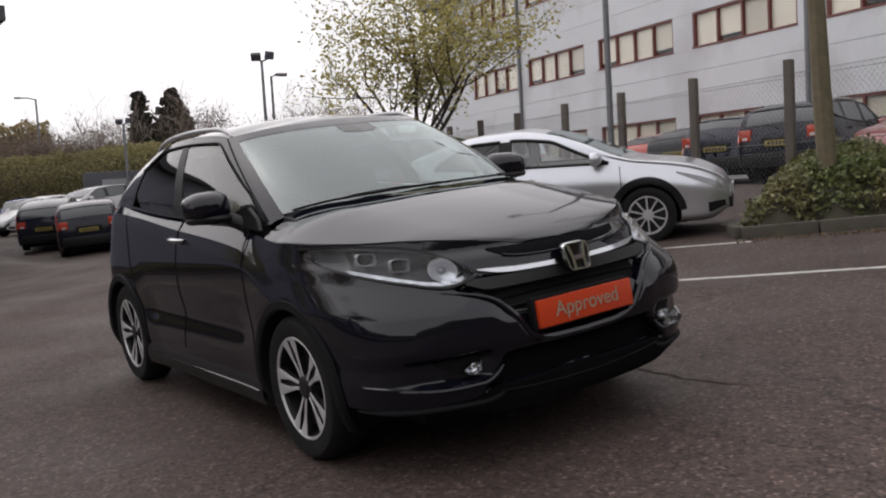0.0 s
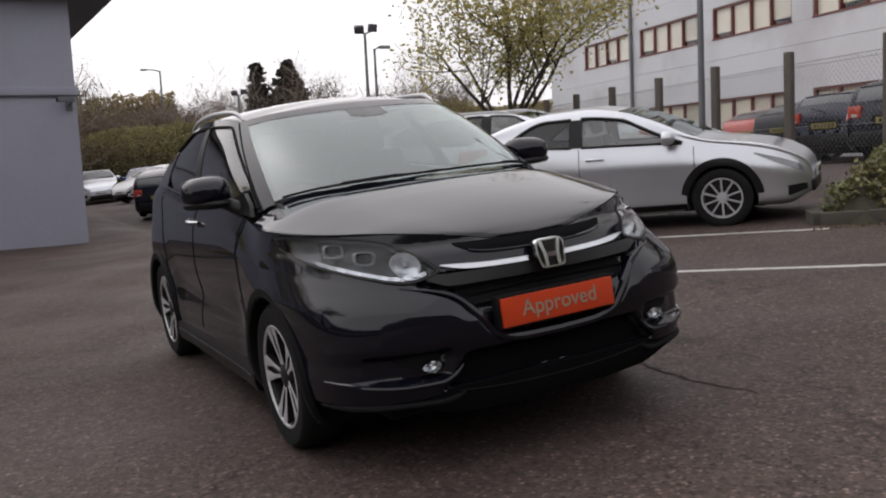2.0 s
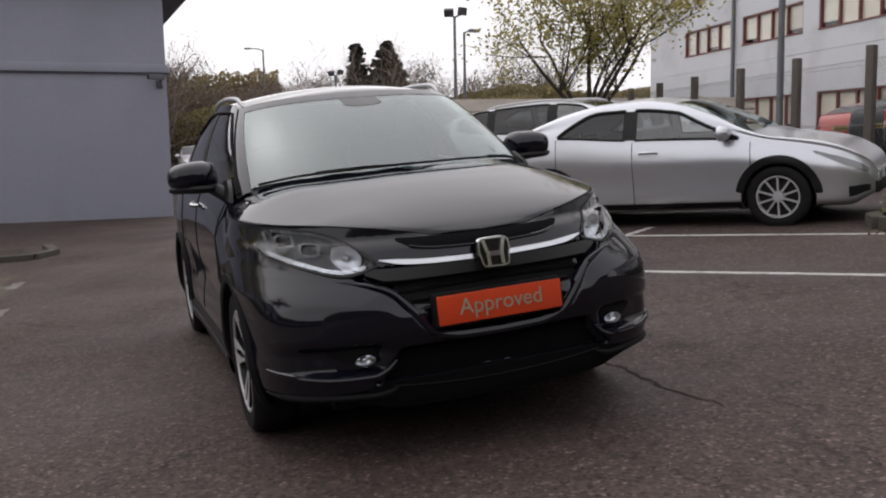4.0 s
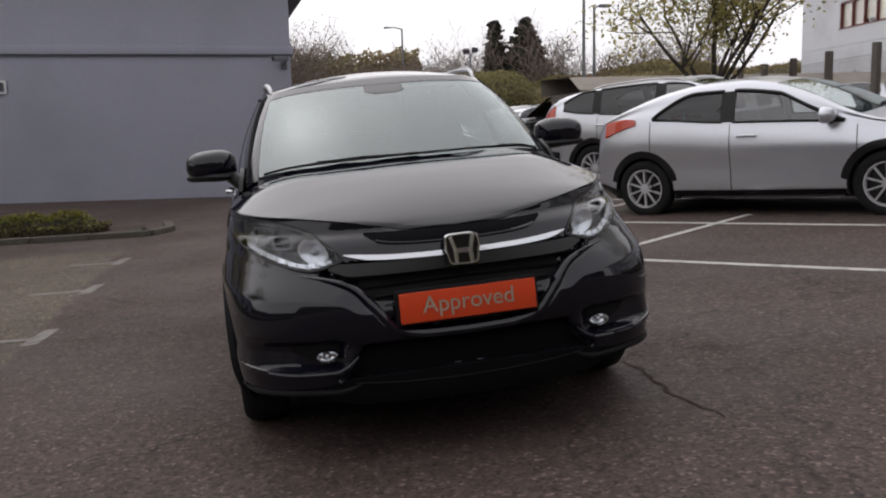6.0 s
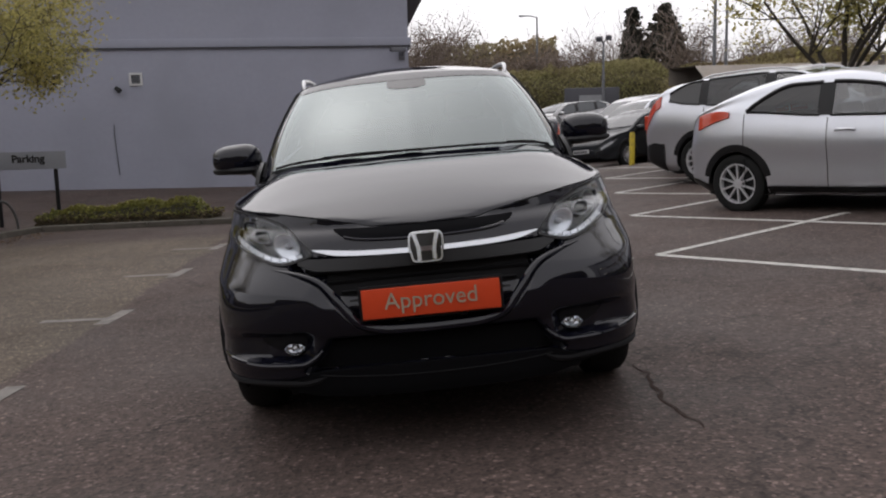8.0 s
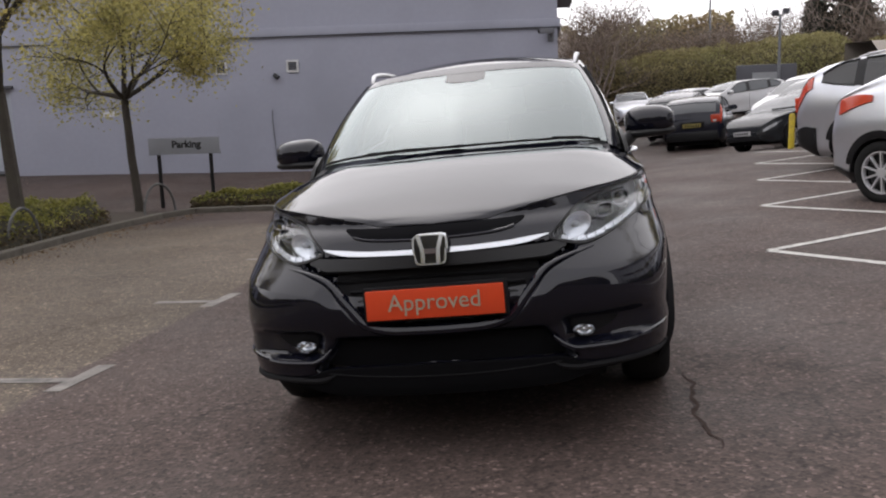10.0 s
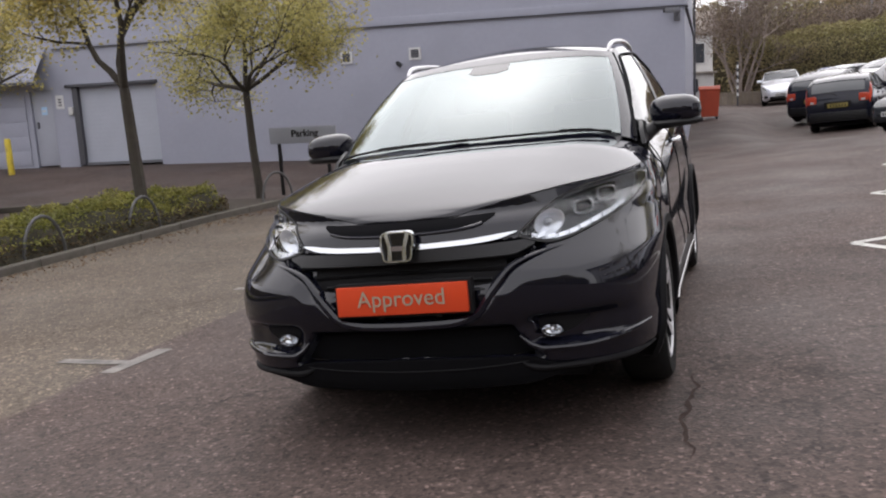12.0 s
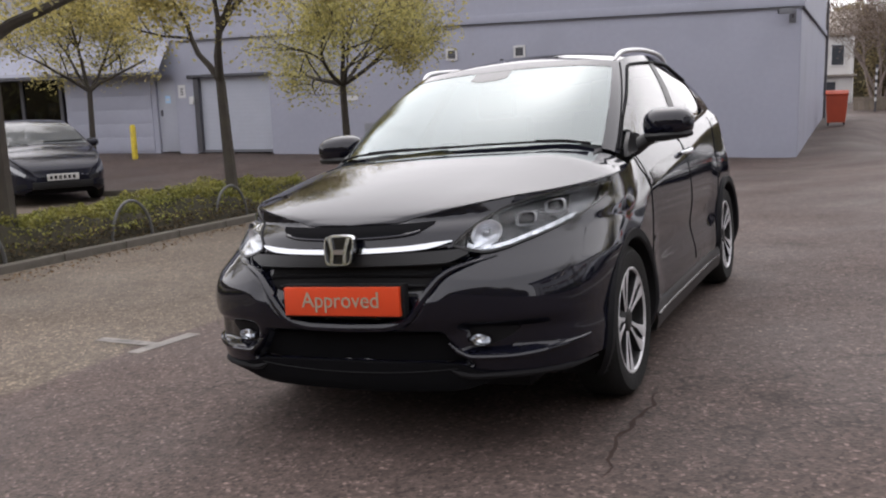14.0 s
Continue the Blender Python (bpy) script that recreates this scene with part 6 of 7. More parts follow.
TREE_LABEL = "young car park tree with small yellow-green spring leaves"
tree(-6.8, 11.15, 1.95, 0.068, 2.1, 3, 19000, LEAF_SPRING, TREE_LABEL + " beside a sign", (-0.10, 0), 5, spread_up=0.25, bend=0.42, up=0.04)
tree(-6.8, 7.8, 2.0, 0.088, 2.6, 12, 20000, LEAF_PALE, "young forked tree rising from a low clipped hedge", (-0.17, 0.1), 2, spread_up=1.0, bend=0.50, up=0.02)
tree(-6.84, 3.92, 2.4, 0.115, 2.6, 21, 18000, LEAF_PALE, "tree with a stout trunk in the planted strip", (0.02, 0.0), 4, spread_up=0.5, bend=0.45, up=0.02)
tree(-12.7, 10.75, 2.0, 0.06, 2.1, 33, 14000, LEAF_PALE, "thin young tree beyond the planted strip", (0.1, 0), 4, spread_up=0.4, bend=0.42, up=0.03)
tree(8.25, 13.7, 1.2, 0.085, 3.6, 44, 13000, LEAF_SPRING, "multi-stemmed tree with sparse spring leaves by the fence", (0, 0), 6, size=0.085, spread_up=0.65, bend=0.28, up=0.10)
tree(6.6, 3.06, 3.0, 0.10, 2.2, 55, 3000, LEAF_SPRING, "tree with a stout mossy trunk in a planted island", (-0.16, 0.05), 4, size=0.09, bark=MOSSY_BARK)


def shrub(name, outline, height, mat, label, n, size, seed, category="hedge", clip=0.8, base=0.0):
    """A bed of foliage over a plan outline of (x, y): a dark inner mound and very many small leaves over it."""
    rnd = random.Random(seed)
    xs, ys = [p[0] for p in outline], [p[1] for p in outline]

    def inside(x, y):
        hit, j = False, len(outline) - 1
        for i in range(len(outline)):
            (ax, ay), (bx, by) = outline[i], outline[j]
            if (ay > y) != (by > y) and x < (bx - ax) * (y - ay) / (by - ay) + ax:
                hit = not hit
            j = i
        return hit

    def edge(x, y):
        best = 9.0
        for i in range(len(outline)):
            a, b = Vector(outline[i - 1]), Vector(outline[i])
            d = b - a
            f = min(max((Vector((x, y)) - a).dot(d) / d.dot(d), 0), 1)
            best = min(best, (Vector((x, y)) - a - d * f).length)
        return best

    def roof(x, y):
        e = edge(x, y)
        return height * (clip + (1 - clip) * step(0, 0.6, e)) * step(-0.02, 0.22, e) * (0.88 + 0.45 * noise.noise((x * 1.3, y * 1.3, seed)) + 0.16 * noise.noise((x * 4.5, y * 4.5, seed)))
    s = thing(name, label, category, kind="")
    bm = bmesh.new()
    k = max(0.12, min(max(xs) - min(xs), max(ys) - min(ys)) / 14)
    nx, ny = int((max(xs) - min(xs)) / k) + 2, int((max(ys) - min(ys)) / k) + 2
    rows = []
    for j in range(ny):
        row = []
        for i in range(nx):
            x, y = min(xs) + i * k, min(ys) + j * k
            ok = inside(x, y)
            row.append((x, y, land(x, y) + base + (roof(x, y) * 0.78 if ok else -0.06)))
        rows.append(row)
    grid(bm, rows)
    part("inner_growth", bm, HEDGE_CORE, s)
    bm, woody = bmesh.new(), bmesh.new()
    made = 0
    while made < n:
        x, y = rnd.uniform(min(xs), max(xs)), rnd.uniform(min(ys), max(ys))
        if not inside(x, y):
            continue
        e, h = edge(x, y), roof(x, y)
        z = h * (1.02 - 0.38 * rnd.random() ** 1.5) if e > 0.25 else max(h, height * 0.45) * rnd.uniform(0.03, 1.05)
        bare = category == "hedge" and e < 0.25 and z < height * rnd.uniform(0.25, 0.60)
        leaf(woody if bare else bm, Vector((x, y, land(x, y) + base + z + rnd.gauss(0, 0.012))), size, rnd)
        made += 1
    part("foliage", bm, mat, s, smooth=False)
    if category == "hedge":
        part("woody_base", woody, LEAF_WOODY, s, "brown bare lower growth", smooth=False)
    else:
        woody.free()
    return s


shrub("clipped_hedge", [(-6.42, -4), (-6.40, 5.0), (-6.34, 9.3), (-6.7, 9.8), (-7.5, 9.0), (-7.7, 4), (-7.7, -4)], 0.54, LEAF_SHRUB, "low clipped yellow-green hedge behind a kerb", 62000, 0.045, 5)
shrub("clipped_hedge", [(-6.0, 11.35), (-4.2, 11.1), (-3.25, 11.0), (-3.0, 11.5), (-4.2, 11.9), (-6.1, 12.0)], 0.40, LEAF_SHRUB, "short low clipped hedge behind a kerb corner", 16000, 0.045, 6)
shrub("evergreen_shrubs", [(5.46, 3.42), (6.40, 2.25), (9.0, -1.45), (11.0, -1.5), (9.4, 3.4), (8.1, 4.9), (7.1, 4.3), (6.2, 3.65)], 0.74, LEAF_DARK, "glossy evergreen shrubs filling a kerbed island", 64000, 0.058, 7, "shrub", 0.6, 0.03)


def bank(name, path, depth, heights, mat, n, size, seed, label):
    """A far hedge or belt of trees: an uneven dark mass set with clumps of foliage."""
    rnd = random.Random(seed)
    s = thing(name, label, "hedge", kind="stuff")
    a, b = Vector(path[0]), Vector(path[1])
    d = (b - a)
    nrm = Vector((-d.y, d.x)).normalized()

    def top(f):
        x = f * d.length
        return (heights[0] + (heights[1] - heights[0]) * f) * (0.86 + 0.22 * noise.noise((x * 0.16, seed, 0)) + 0.12 * noise.noise((x * 0.6, seed, 3)) + 0.06 * noise.noise((x * 2.1, seed, 5)))
    k = max(24, int(d.length / 0.9))
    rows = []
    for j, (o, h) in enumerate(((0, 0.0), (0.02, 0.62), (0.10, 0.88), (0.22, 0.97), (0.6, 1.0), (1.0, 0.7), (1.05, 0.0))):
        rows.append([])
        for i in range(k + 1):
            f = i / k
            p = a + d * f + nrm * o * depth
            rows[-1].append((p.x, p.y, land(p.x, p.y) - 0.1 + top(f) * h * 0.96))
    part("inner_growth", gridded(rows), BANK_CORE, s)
    bm = bmesh.new()
    for i in range(n):
        f, o = rnd.random(), rnd.random() ** 1.8
        h = top(f)
        z = h * (rnd.uniform(0.05, 1.0) if o < 0.18 else 0.84 + 0.22 * rnd.random() ** 1.4) * (1.0 if o > 0.05 else 0.92)
        p = a + d * f + nrm * (o * depth * 0.9 - 0.35 * (z < 0.8 * h))
        leaf(bm, Vector((p.x, p.y, land(p.x, p.y) + z)), size, rnd)
    part("foliage", bm, mat, s, smooth=False)
    return s


bank("far_hedge", [(0.9, 48), (34, 44)], 5, (3.9, 4.4), LEAF_HEDGE, 110000, 0.14, 11, "tall unkempt hedge of brown-green scrub behind the cars")
bank("near_hedge", [(9.5, 24.5), (24, 30)], 3, (2.2, 2.6), LEAF_HEDGE, 26000, 0.12, 12, "brown-green hedge behind the fence")
bank("far_wood", [(12, 66), (-16, 66)][::-1], 4, (6.6, 7.2), LEAF_HEDGE, 16000, 0.3, 16, "wood of dull trees beyond the white house")
bank("far_trees", [(-36, 44), (-9, 50)], 6, (6.5, 5.4), LEAF_HEDGE, 26000, 0.2, 13, "belt of dull trees beyond the grey building")
# unseen tree belts added to close the place behind the camera and darken reflections
bank("unseen_tree_belt", [(26, -15), (-26, -17)], 6, (9.0, 9.5), LEAF_HEDGE, 9000, 0.5, 14, "added unseen belt of trees closing the car park")
bank("unseen_tree_belt", [(-34, -24), (-36, 40)], 6, (5.0, 6.5), LEAF_HEDGE, 6000, 0.5, 15, "added unseen belt of trees along the car park")


def conifer(x, y, h, r, seed, label):
    rnd = random.Random(seed)
    t = thing("conifer", label, "tree", pose(x, y, land(x, y)))
    part("trunk", tubed([(0, 0, 0), (0.05, 0, h * 0.5), (0, 0, h)], [0.22, 0.14, 0.02], 8), BARK, t)
    bm = bmesh.new()
    tiers = int(h * 4.5)
    for k in range(tiers):
        f = (k + rnd.random()) / tiers
        for j in range(17):
            a = rnd.uniform(0, 6.283)
            reach = r * (1 - f) ** 0.85 * rnd.uniform(0.62, 1.08) + 0.08
            for i in range(int(10 + 22 * reach / r)):
                q = rnd.random() ** 0.7
                droop = -0.22 * reach * q * q + 0.10 * reach * q
                leaf(bm, Vector((math.cos(a) * reach * q + rnd.gauss(0, 0.09), math.sin(a) * reach * q + rnd.gauss(0, 0.09), h * (0.14 + 0.86 * f) + droop + rnd.gauss(0, 0.06))), 0.36, rnd, 0.4)
    part("crown", bm, LEAF_FIR, t, smooth=False)


conifer(16.0, 52.3, 7.2, 3.5, 71, "broad dark conifer above the far hedge")
conifer(14.15, 52.6, 7.1, 1.35, 72, "narrow dark conifer above the far hedge")


def bare_tree(x, y, h, seed, label):
    rnd = random.Random(seed)
    t = thing("bare_tree", label, "tree", pose(x, y, land(x, y)))
    limbs, tips = [], []
    for k in range(5):
        grow(rnd, Vector((rnd.uniform(-0.5, 0.5), 0, 0)), Vector((rnd.uniform(-0.35, 0.35), rnd.uniform(-0.3, 0.3), 1)), h * rnd.uniform(0.6, 0.8), 0.09, 3, limbs, tips, 0.2, 0.3)
    bm = bmesh.new()
    for pts, radii in limbs:
        tube(bm, pts, [max(r * 0.55, 0.007) for r in radii], 4, False)
    part("branchwork", bm, TWIG, t)


for x, y, h, seed in ((13.2, 51.8, 4.6, 81), (11.2, 52.4, 3.8, 82), (9.4, 53.0, 3.5, 83), (17.6, 51.0, 3.6, 84), (7.6, 52.5, 3.3, 85), (10.3, 51.0, 3.5, 86), (12.2, 51.0, 3.9, 87)):
    bare_tree(x, y, h, seed, "leafless pale-twigged tree above the far hedge")


def brown_tree(x, y, h, seed, label, n=16000):
    """A broad tree in bud: many fine brown twigs, hardly any leaf."""
    rnd = random.Random(seed)
    t = thing("budding_tree", label, "tree", pose(x, y, land(x, y)))
    limbs, tips = [], []
    for k in range(7):
        grow(rnd, Vector((rnd.uniform(-0.3, 0.3), 0, 0.3)), Vector((rnd.uniform(-0.7, 0.7), rnd.uniform(-0.4, 0.4), 1)), h * rnd.uniform(0.5, 0.72), 0.13, 3, limbs, tips, 0.25, 0.15)
    bm = bmesh.new()
    for pts, radii in limbs:
        tube(bm, pts, [max(r * 0.7, 0.012) for r in radii], 4, False)
    part("trunk", bm, TWIG, t)
    bm = bmesh.new()
    for i in range(n):
        p, d = tips[rnd.randrange(len(tips))]
        leaf(bm, p + Vector((rnd.gauss(0, 0.28), rnd.gauss(0, 0.28), rnd.gauss(0, 0.22))), 0.085, rnd)
    part("twig_haze", bm, LEAF_BUD, t, "haze of fine brown twigs and buds", smooth=False)


brown_tree(1.5, 47.5, 5.6, 91, "broad budding brown tree at the end of the lane")
brown_tree(4.6, 50.5, 4.3, 92, "broad budding brown tree behind the hedge")
for x, y, h, seed in ((7.6, 50.2, 3.8, 93), (10.4, 49.8, 3.8, 94), (16.8, 49.0, 4.6, 95), (20.5, 48.5, 4.6, 96), (24.5, 48.0, 5.2, 97)):
    brown_tree(x, y, h, seed, "budding brown tree rising behind the far hedge", 8000)

# ---- kerbs ----
def kerb(name, pts, label, height=0.11, width=0.14, piece=0.915):
    k = thing(name, label, "kerb", kind="structure")
    for (ax, ay), (bx, by) in zip(pts, pts[1:]):
        d = Vector((bx - ax, by - ay))
        n = max(1, round(d.length / piece))
        turn = math.degrees(math.atan2(d.y, d.x))
        s = d.length / n
        for i in range(n):
            p = Vector((ax, ay)) + d * (i + 0.5) / n
            ob = part("kerb_stone", boxed(-s / 2 + 0.005, -width / 2, -0.1, s / 2 - 0.005, width / 2, height, 0.016), CONCRETE, k)
            slope = math.degrees(math.atan2(land(p.x + d.x / d.length * 0.4, p.y + d.y / d.length * 0.4) - land(p.x - d.x / d.length * 0.4, p.y - d.y / d.length * 0.4), 0.8))
            ob.matrix_world = Matrix.Translation((p.x, p.y, land(p.x, p.y))) @ pose(0, 0, 0, 0, 0, turn) @ pose(0, 0, 0, 0, -slope, 0)


kerb("kerb_west", [(-6.25, -5), (-6.22, 8.6), (-6.05, 10.3), (-5.75, 10.95), (-2.35, 10.66), (-2.1, 11.0), (-2.25, 12.1)], "low worn concrete kerb round a planted strip", 0.085)
kerb("kerb_island", [(9.3, -2.2), (6.35, 2.15), (5.40, 3.35), (5.6, 3.62), (6.2, 3.72)], "low worn concrete kerb round a planted island", 0.12)
soil = part("soil_bed", gridded([[(x, y, land(x, y) + 0.05) for x in (-7.8, -7.2, -6.7, -6.3)] for y in range(-5, 12)]), SOIL)
tagged(soil, "dark bare soil under the clipped hedge", "soil", kind="structure")
soil = part("soil_bed", gridded([[(5.45 + 0.8 * i + 0.62 * j, 3.4 - 1.05 * i + 0.42 * j, land(5.45 + 0.8 * i + 0.62 * j, 3.4 - 1.05 * i + 0.42 * j) + 0.06) for i in range(6)] for j in range(8)]), SOIL)
tagged(soil, "dark bare soil of the planted island", "soil", kind="structure")
soil = part("soil_bed", gridded([[(-6.05 + 0.5 * i, 11.1 + 0.33 * j, land(-6.05 + 0.5 * i, 11.1 + 0.33 * j) + 0.05) for i in range(8)] for j in range(4)]), SOIL)
tagged(soil, "dark bare soil behind the kerb corner", "soil", kind="structure")

for x, y, turn in ((-6.42, 5.35, 84), (-6.42, 7.25, 84), (-6.25, 10.75, 62), (-6.42, 3.2, 84)):
    hoop = thing("guard_hoop", "grey steel tree guard hoop set in the planting", "guard hoop", stand(x, y, turn), "guard hoops")
    part("bow", tubed([(0.30 * math.cos(t), 0, 0.05 + 0.47 * math.sin(t)) for t in (math.pi * i / 16 for i in range(17))], 0.020, 8), surface("dull_hoop_steel", (0.10, 0.10, 0.10), 0.5, 0.3, spread=0.2, scale=8) if "dull_hoop_steel" not in bpy.data.materials else bpy.data.materials["dull_hoop_steel"], hoop)

# ---- the parking sign ----
sign = thing("parking_sign", "long pale grey sign board reading Parking on two dark posts", "sign", pose(-6.28, 11.95, land(-6.28, 11.95), 0, 0, 10))
part("board", boxed(-0.62, -0.02, 0.93, 0.62, 0.02, 1.22, 0.004), surface("pale_sign_board", (0.27, 0.28, 0.31), 0.5, spread=0.06, scale=3), sign)
for x in (-0.45, 0.45):
    part("post", boxed(x - 0.03, -0.025, -0.1, x + 0.03, 0.018, 0.93), SATIN_BLACK, sign, smooth=False)
text = bpy.data.curves.new("sign_text", "FONT")
text.body, text.size, text.align_x, text.align_y, text.extrude, text.offset = "Parking", 0.17, "CENTER", "CENTER", 0.001, 0.006
ob = new("sign_text_source", text)
me = bpy.data.meshes.new_from_object(ob.evaluated_get(bpy.context.evaluated_depsgraph_get()))
bpy.data.objects.remove(ob)
me.transform(Matrix.Translation((0.04, -0.0225, 1.10)) @ pose(0, 0, 0, 90, 0, 0))
me.materials.append(SATIN_BLACK)
w = new("lettering", me)
w.parent = sign

# ---- bollards, bin ----
for x, y, h, r in ((4.74, 15.7, 0.64, 0.058), (-15.9, 15.2, 0.84, 0.075)):
    b = thing("bollard", "faded yellow steel bollard on the tarmac", "bollard", pose(x, y, land(x, y)), "yellow bollards")
    part("post", tubed([(0, 0, -0.05), (0, 0, h), (0, 0, h + 0.05)], [r, r, r * 0.7], 14), YELLOW, b)
bin_m = pose(0.36, 29.9, land(0.36, 29.9), 0, 0, 4) @ Matrix.Diagonal((0.60, 0.7, 0.84, 1))
wb = thing("wheeled_bin", "large orange-red plastic waste bin on wheels", "bin", bin_m)
part("tub", gridded([[(x * s, y * s, z) for x, y in ((-0.55, -0.45), (0.55, -0.45), (0.55, 0.45), (-0.55, 0.45))] for z, s in ((0.15, 0.82), (0.7, 0.93), (1.18, 1.0), (1.22, 1.06), (1.25, 1.06))], True), RED_BIN, wb, smooth=False)
part("lid", gridded([[(x, -0.48 + 0.96 * i / 8, 1.25 + 0.13 * math.sin(math.pi * i / 8)) for x in (-0.58, 0.58)] for i in range(9)]), RED_BIN, wb)
for x in (-0.4, 0.4):
    for y in (-0.3, 0.3):
        part("castor", lathe(bmesh.new(), [(-0.03, 0.01), (-0.03, 0.09), (0.03, 0.09), (0.03, 0.01)], "x", 14, (x, y, 0.09)), RUBBER, wb)
stop = thing("kerb_strip", "low dark kerb strip at the head of a bay", "kerb", stand(-10.9, 10.1, 35), kind="structure")
part("stone", boxed(-0.8, -0.08, -0.05, 0.8, 0.08, 0.10, 0.02), CONCRETE, stop)

# ---- wire fence ----
F0, FD = Vector((7.7, 4.3)), Vector((0.25, 0.968))
fence = thing("wire_fence", "chain-link fence on stout weathered posts", "fence")
for k in range(-3, 8):
    p = F0 + FD * (2.0 * k + (0.1 * (k > 3)))
    g = land(p.x, p.y)
    post = part("post", boxed(-0.056, -0.056, g - 0.2, 0.056, 0.056, 2.37, 0.012), WOOD_POST, fence)
    post.matrix_world = pose(p.x, p.y, 0, 0, 0, 14)
nrm = Vector((0.968, -0.25)) * 0.08


def wire_mesh():
    bm = bmesh.new()
    a, b, z0, z1 = -6.0, 14.2, 0.45, 2.20
    h, pitch, r = z1 - z0, 0.085, 0.0015
    for sgn in (-1, 1):
        s = a - h
        while s < b + h:
            s0, s1 = s, s + sgn * h
            q0, q1 = z0, z1
            pts = []
            for f in (0, 1):
                ss, zz = (s0, q0) if f == 0 else (s1, q1)
                pts.append([ss, zz])
            for e in (0, 1):
                lim = min(max(pts[e][0], a), b)
                if lim != pts[e][0]:
                    pts[e][1] += (lim - pts[e][0]) * sgn
                    pts[e][0] = lim
            if pts[1][1] - pts[0][1] > 0.02 and z0 - 0.01 <= pts[0][1] and pts[1][1] <= z1 + 0.01:
                w = [Vector((*(F0 + FD * q[0] + nrm + nrm.normalized() * 0.004 * sgn), q[1])) for q in pts]
                tube(bm, w, r, 3, False)
            s += pitch
    for z in (z0, (z0 + z1) / 2, z1):
        p, q = F0 + FD * a + nrm, F0 + FD * b + nrm
        tube(bm, [(p.x, p.y, z), (q.x, q.y, z)], 0.004, 4, False)
    return bm


mesh = part("mesh", wire_mesh(), WIRE, fence, "diamond wire mesh")
mesh["kind"] = "stuff"


# ---- lamp posts and masts ----
def lamp_post(x, y, top, r, label, arm=None, heads=0, name="lamp_post"):
    g = land(x, y)
    t = thing(name, label, "lamp post", pose(x, y, g))
    part("column", tubed([(0, 0, -0.1), (0, 0, (top - g) * 0.5), (0, 0, top - g)], [r * 1.2, r, r * 0.75], 10), GALV, t)
    if arm:
        part("arm", tubed([(0, 0, top - g - 0.05), (arm[0] * 0.4, arm[1] * 0.4, top - g + 0.05), (arm[0], arm[1], top - g + 0.05)], r * 0.5, 6), GALV, t)
        part("lantern", boxed(arm[0] - 0.18, arm[1] - 0.09, top - g, arm[0] + 0.18, arm[1] + 0.09, top - g + 0.1, 0.03), GALV, t)
    for k in range(heads):
        s = (2 * k - heads + 1) * 0.28
        head = part("floodlight", boxed(-0.15, -0.07, -0.12, 0.15, 0.07, 0.12, 0.03, m=Matrix.Translation((s * 0.8, -0.1, top - g + 0.12 + 0.06 * (k % 2))) @ pose(0, 0, 0, 35 - 25 * k, 0, -25 + 50 * k)), DARK_TRIM, t)
        part("bracket", tubed([(0, 0, top - g), (s * 0.8, -0.05, top - g + 0.1)], 0.03, 6), GALV, t)


lamp_post(9.15, 23.5, 4.95, 0.055, "grey mast with two dark floodlights", None, 2, "floodlight_mast")
lamp_post(9.75, 24.2, 4.6, 0.05, "slim grey lamp post with a short arm", (0.35, 0))
lamp_post(9.65, 40.4, 4.35, 0.07, "pale floodlight mast by the far hedge", None, 2, "floodlight_mast")
lamp_post(8.1, 51.1, 6.6, 0.07, "tall street lamp beyond the hedge", (-0.9, 0))
lamp_post(17.0, 48.0, 5.0, 0.06, "small street lamp beyond the hedge", (0.5, 0))
lamp_post(8.15, 7.9, 7.5, 0.048, "tall grey lamp post by the wire fence", (-0.8, 0.2))
lamp_post(24.0, 29.5, 9.2, 0.11, "tall grey column before the pale building", (0.5, 0.5))
lamp_post(22.0, 15.0, 9.0, 0.10, "tall grey column before the pale building", (0.5, 0.5))

# ---- low felt-roofed shed ----
shed = thing("shed", "low shed with a brown felt roof behind the parked cars", "shed", pose(7.6, 19.4, land(7.6, 19.4), 0, 0, -6))
part("wall", boxed(0.1, 0.1, -0.2, 8.6, 4.2, 1.85), surface("brown_boarding", (0.13, 0.112, 0.095), 0.85, spread=0.25, scale=3), shed, smooth=False)
part("roof", gridded([[(-0.15, y, 1.84 + z), (8.8, y, 1.84 + z)] for y, z in ((-0.2, 0.0), (-0.2, 0.06), (0.9, 0.42), (4.5, 0.50), (4.5, 0.0))]), FELT, shed, smooth=False)
cabin_box = thing("site_cabin", "small grey site cabin before the hedge", "cabin", pose(9.3, 41.5, land(9.3, 41.5), 0, 0, -10))
part("body", boxed(-1.3, -1.0, 0, 1.3, 1.0, 2.2, 0.03), DARK_TRIM, cabin_box)
part("window", boxed(-0.6, -1.03, 1.2, 0.6, -1.005, 1.85), surface("pale_cabin_window", (0.25, 0.26, 0.27), 0.3), cabin_box, smooth=False)


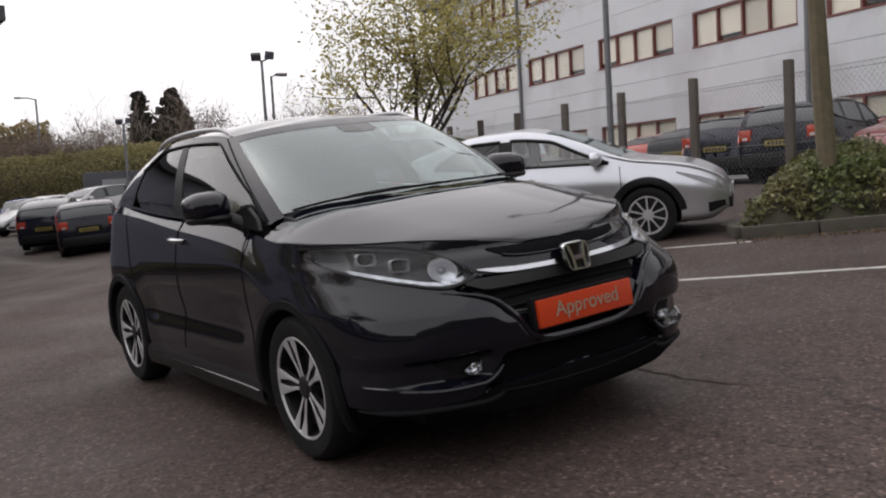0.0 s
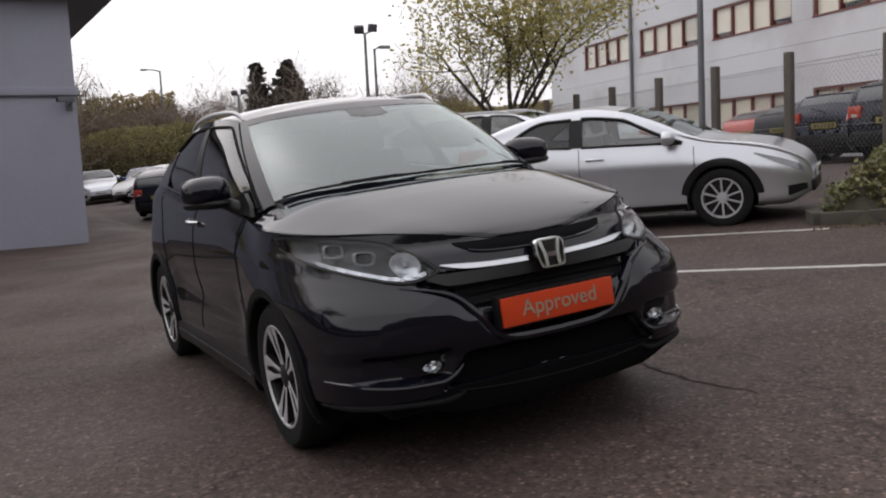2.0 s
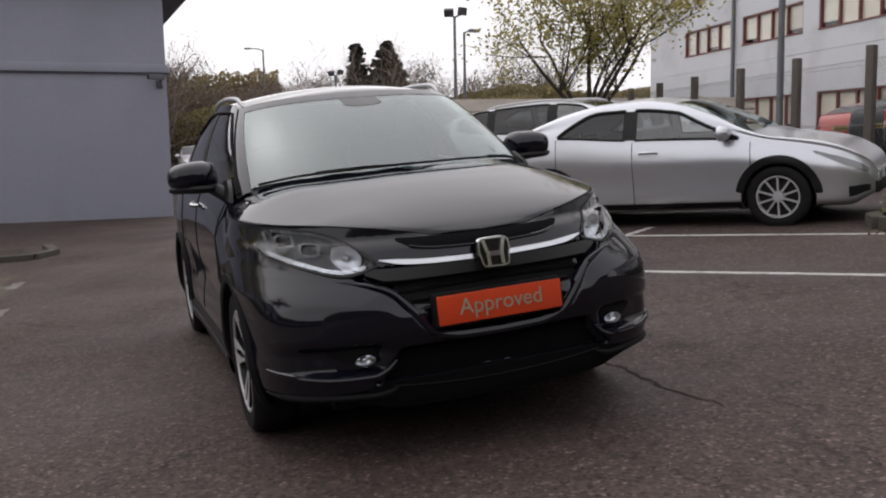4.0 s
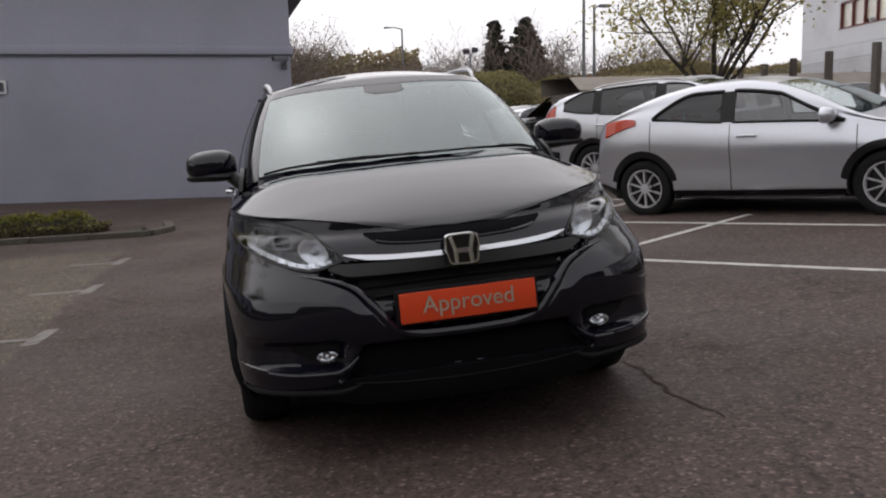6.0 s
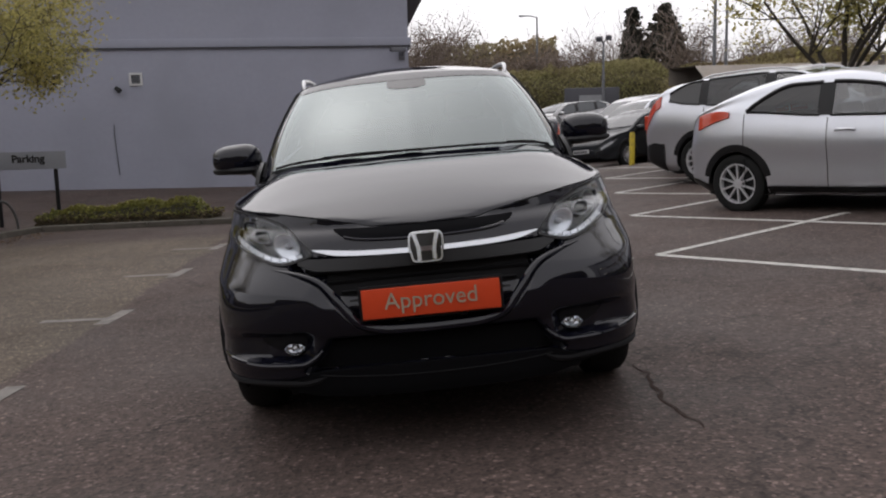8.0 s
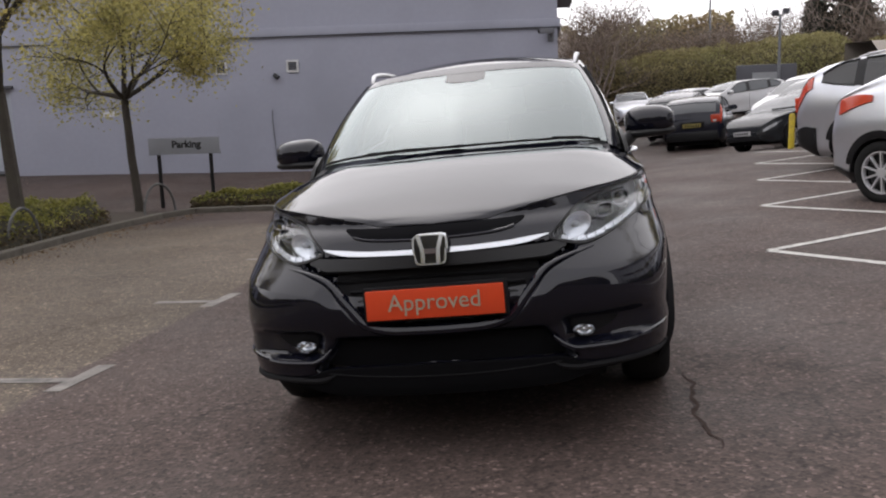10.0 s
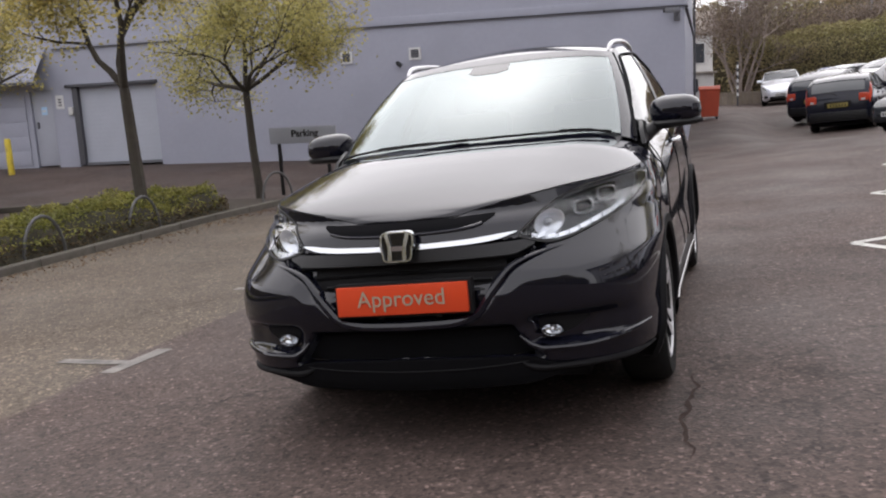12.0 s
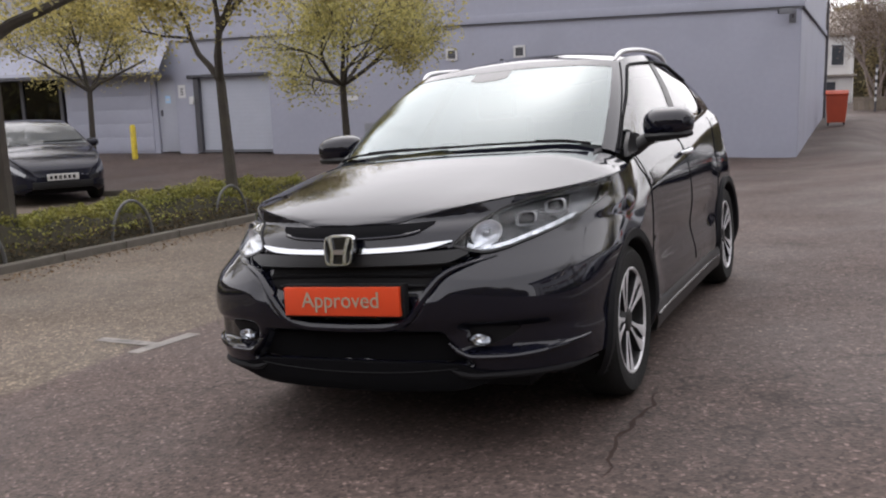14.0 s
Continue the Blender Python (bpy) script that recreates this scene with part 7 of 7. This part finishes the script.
# ---- the pale office building ----
def office():
    m = pose(16.33, -6.42, 0, 0, 0, 78.5)      # x runs along the facade to its far corner, y out into the yard
    b = thing("office_building", "pale grey clad office building with red-framed window bands", "building", m)
    length, top, low = 44.0, 9.7, 0.3
    rows_z = [(2.05 - 0.75, 2.62), (4.72, 5.86), (8.0, 9.1)]
    bays = [(length - 8.35 - 5.45 * k, length - 3.9 - 5.45 * k) for k in range(6, -1, -1)]
    # cladding in bands and piers, with the openings left free
    zs = [low] + [z for pair in rows_z for z in pair] + [top]
    for i in range(0, len(zs), 2):
        n = max(1, round((zs[i + 1] - zs[i]) / 0.72))
        for k in range(n):
            z0, z1 = zs[i] + (zs[i + 1] - zs[i]) * k / n, zs[i] + (zs[i + 1] - zs[i]) * (k + 1) / n
            part("cladding_panel", boxed(0, -0.2, z0 + 0.006, length, 0.0, z1 - 0.006), CLADDING, b, smooth=False)
    edges = [0.0] + [v for pair in bays for v in pair] + [length]
    for z0, z1 in rows_z:
        for i in range(0, len(edges), 2):
            part("cladding_pier", boxed(edges[i], -0.2, z0 - 0.003, edges[i + 1], -0.003, z1 + 0.003), CLADDING, b, smooth=False)
        for x0, x1 in bays:
            win = part("window", boxed(x0, -0.22, z0, x1, -0.16, z0 + 0.07), RED_FRAME, b, "red-framed band window with cream blinds", smooth=False)
            part("frame_head", boxed(x0, -0.22, z1 - 0.07, x1, -0.03, z1), RED_FRAME, win, smooth=False)
            part("frame_sill", boxed(x0, -0.16, z0, x1, 0.03, z0 + 0.06), RED_FRAME, win, smooth=False)
            for k in range(5):
                x = x0 + (x1 - x0 - 0.07) * k / 4
                part("mullion", boxed(x, -0.2, z0 + 0.06, x + 0.07, -0.03, z1 - 0.07), RED_FRAME, win, smooth=False)
                if k < 4:
                    drop = 0.0 if (k * 7 + int(x0)) % 3 else 0.18
                    part("blind", boxed(x + 0.07, -0.16, z0 + 0.06 + drop, x + (x1 - x0) / 4, -0.145, z1 - 0.07), BLIND, win, smooth=False)
                    pane = part("pane", boxed(x + 0.07, -0.135, z0 + 0.06, x + (x1 - x0) / 4, -0.129, z1 - 0.07), LENS, win, smooth=False)
                    pane.visible_shadow = False
    part("inner_core", boxed(0.1, -18, low, length - 0.05, -0.5, top - 0.05), SATIN_BLACK, b, smooth=False)
    part("end_wall", boxed(length + 0.003, -18, low, length + 0.2, 0.0, top), CLADDING, b, smooth=False)
    part("roof_edge", boxed(-0.9, -18.5, top, length + 0.9, 0.7, top + 0.35, 0.03), DARK_TRIM, b, "dark projecting roof edge")
    for x in (10.6, 27.0):
        part("downpipe", tubed([(length - x + 1.9, 0.08, low), (length - x + 1.9, 0.08, top)], 0.07, 8), GALV, b)


office()


# ---- at the end of the lane ----
house_wall = surface("white_render", (0.55, 0.54, 0.53), 0.8, spread=0.1, scale=1.5, stain=(0.42, 0.40, 0.38), stain_scale=0.8)
house = thing("house", "white rendered house with dark windows beyond the lane", "house", pose(-3.2, 57, -0.75))
part("wall", boxed(-3.0, 0, 0, 3.0, 6, 4.4), house_wall, house, smooth=False)
part("roof", gridded([[(-3.3, y, z), (3.3, y, z)] for y, z in ((-0.35, 4.3), (-0.35, 4.42), (3, 5.9), (6.3, 4.42), (6.3, 4.3))]), FELT, house, smooth=False)
part("porch", boxed(0.6, -1.4, 0, 3.2, -0.003, 1.9), house_wall, house, smooth=False)
part("porch_roof", boxed(0.4, -1.6, 1.91, 3.4, -0.003, 2.02), FELT, house, smooth=False)
for x, z in ((1.2, 2.5), (2.3, 2.5), (-1.2, 2.5), (-1.2, 0.7)):
    win = part("window", boxed(x - 0.4, -0.05, z, x + 0.4, -0.004, z + 1.3), WHITE, house, smooth=False)
    part("pane", boxed(x - 0.33, -0.07, z + 0.07, x + 0.33, -0.052, z + 1.23), DARK_GLASS, win, smooth=False)
part("porch_window", boxed(1.3, -1.45, 0.8, 2.3, -1.404, 1.6), DARK_GLASS, house, smooth=False)
boards = thing("low_fence", "low pale board fence across the end of the lane", "fence", pose(0.4, 45.6, land(0.4, 45.6), 0, 0, 2))
pale_wood = surface("pale_worn_boards", (0.20, 0.165, 0.13), 0.85, spread=0.2, scale=3, thing=0.15)
for i in range(9):
    part("board", boxed(0.24 * i, 0, 0, 0.24 * i + 0.225, 0.03, 0.62), pale_wood, boards, smooth=False)
part("rail", boxed(-0.05, -0.03, 0.45, 2.2, -0.002, 0.53), pale_wood, boards, smooth=False)
pole = thing("banded_pole", "thin dark pole with pale bands at the end of the lane", "pole", pose(1.35, 45.2, land(1.35, 45.2)))
part("shaft", tubed([(0, 0, 0), (0, 0, 2.2)], 0.045, 8), DARK_TRIM, pole)
for i in range(5):
    part("band", tubed([(0, 0, 0.5 + 0.34 * i), (0, 0, 0.67 + 0.34 * i)], 0.05, 8), WHITE, pole)
rnd = random.Random(77)
bm = bmesh.new()
for i in range(1700):
    y = rnd.uniform(-3, 10.6)
    x = -6.12 + abs(rnd.gauss(0, 0.22)) + (0.06 if y < 8.6 else 0.06 + 0.15 * (y - 8.6))
    leaf(bm, Vector((x, y, land(x, y) + rnd.uniform(0.004, 0.014))), 0.028, rnd, 0.85)
for i in range(1000):
    f = rnd.random()
    x, y = 9.2 - 3.85 * f - abs(rnd.gauss(0, 0.12)) - 0.08, -2.2 + 5.5 * f - 0.06
    leaf(bm, Vector((x, y, land(x, y) + rnd.uniform(0.004, 0.014))), 0.028, rnd, 0.85)
litter = part("leaf_litter", bm, foliage("dry_brown_leaves", (0.13, 0.085, 0.045), 0.5, 0.1, 0.9), smooth=False)
tagged(litter, "scattered dry brown leaves along the kerbs", "leaf litter", kind="stuff")
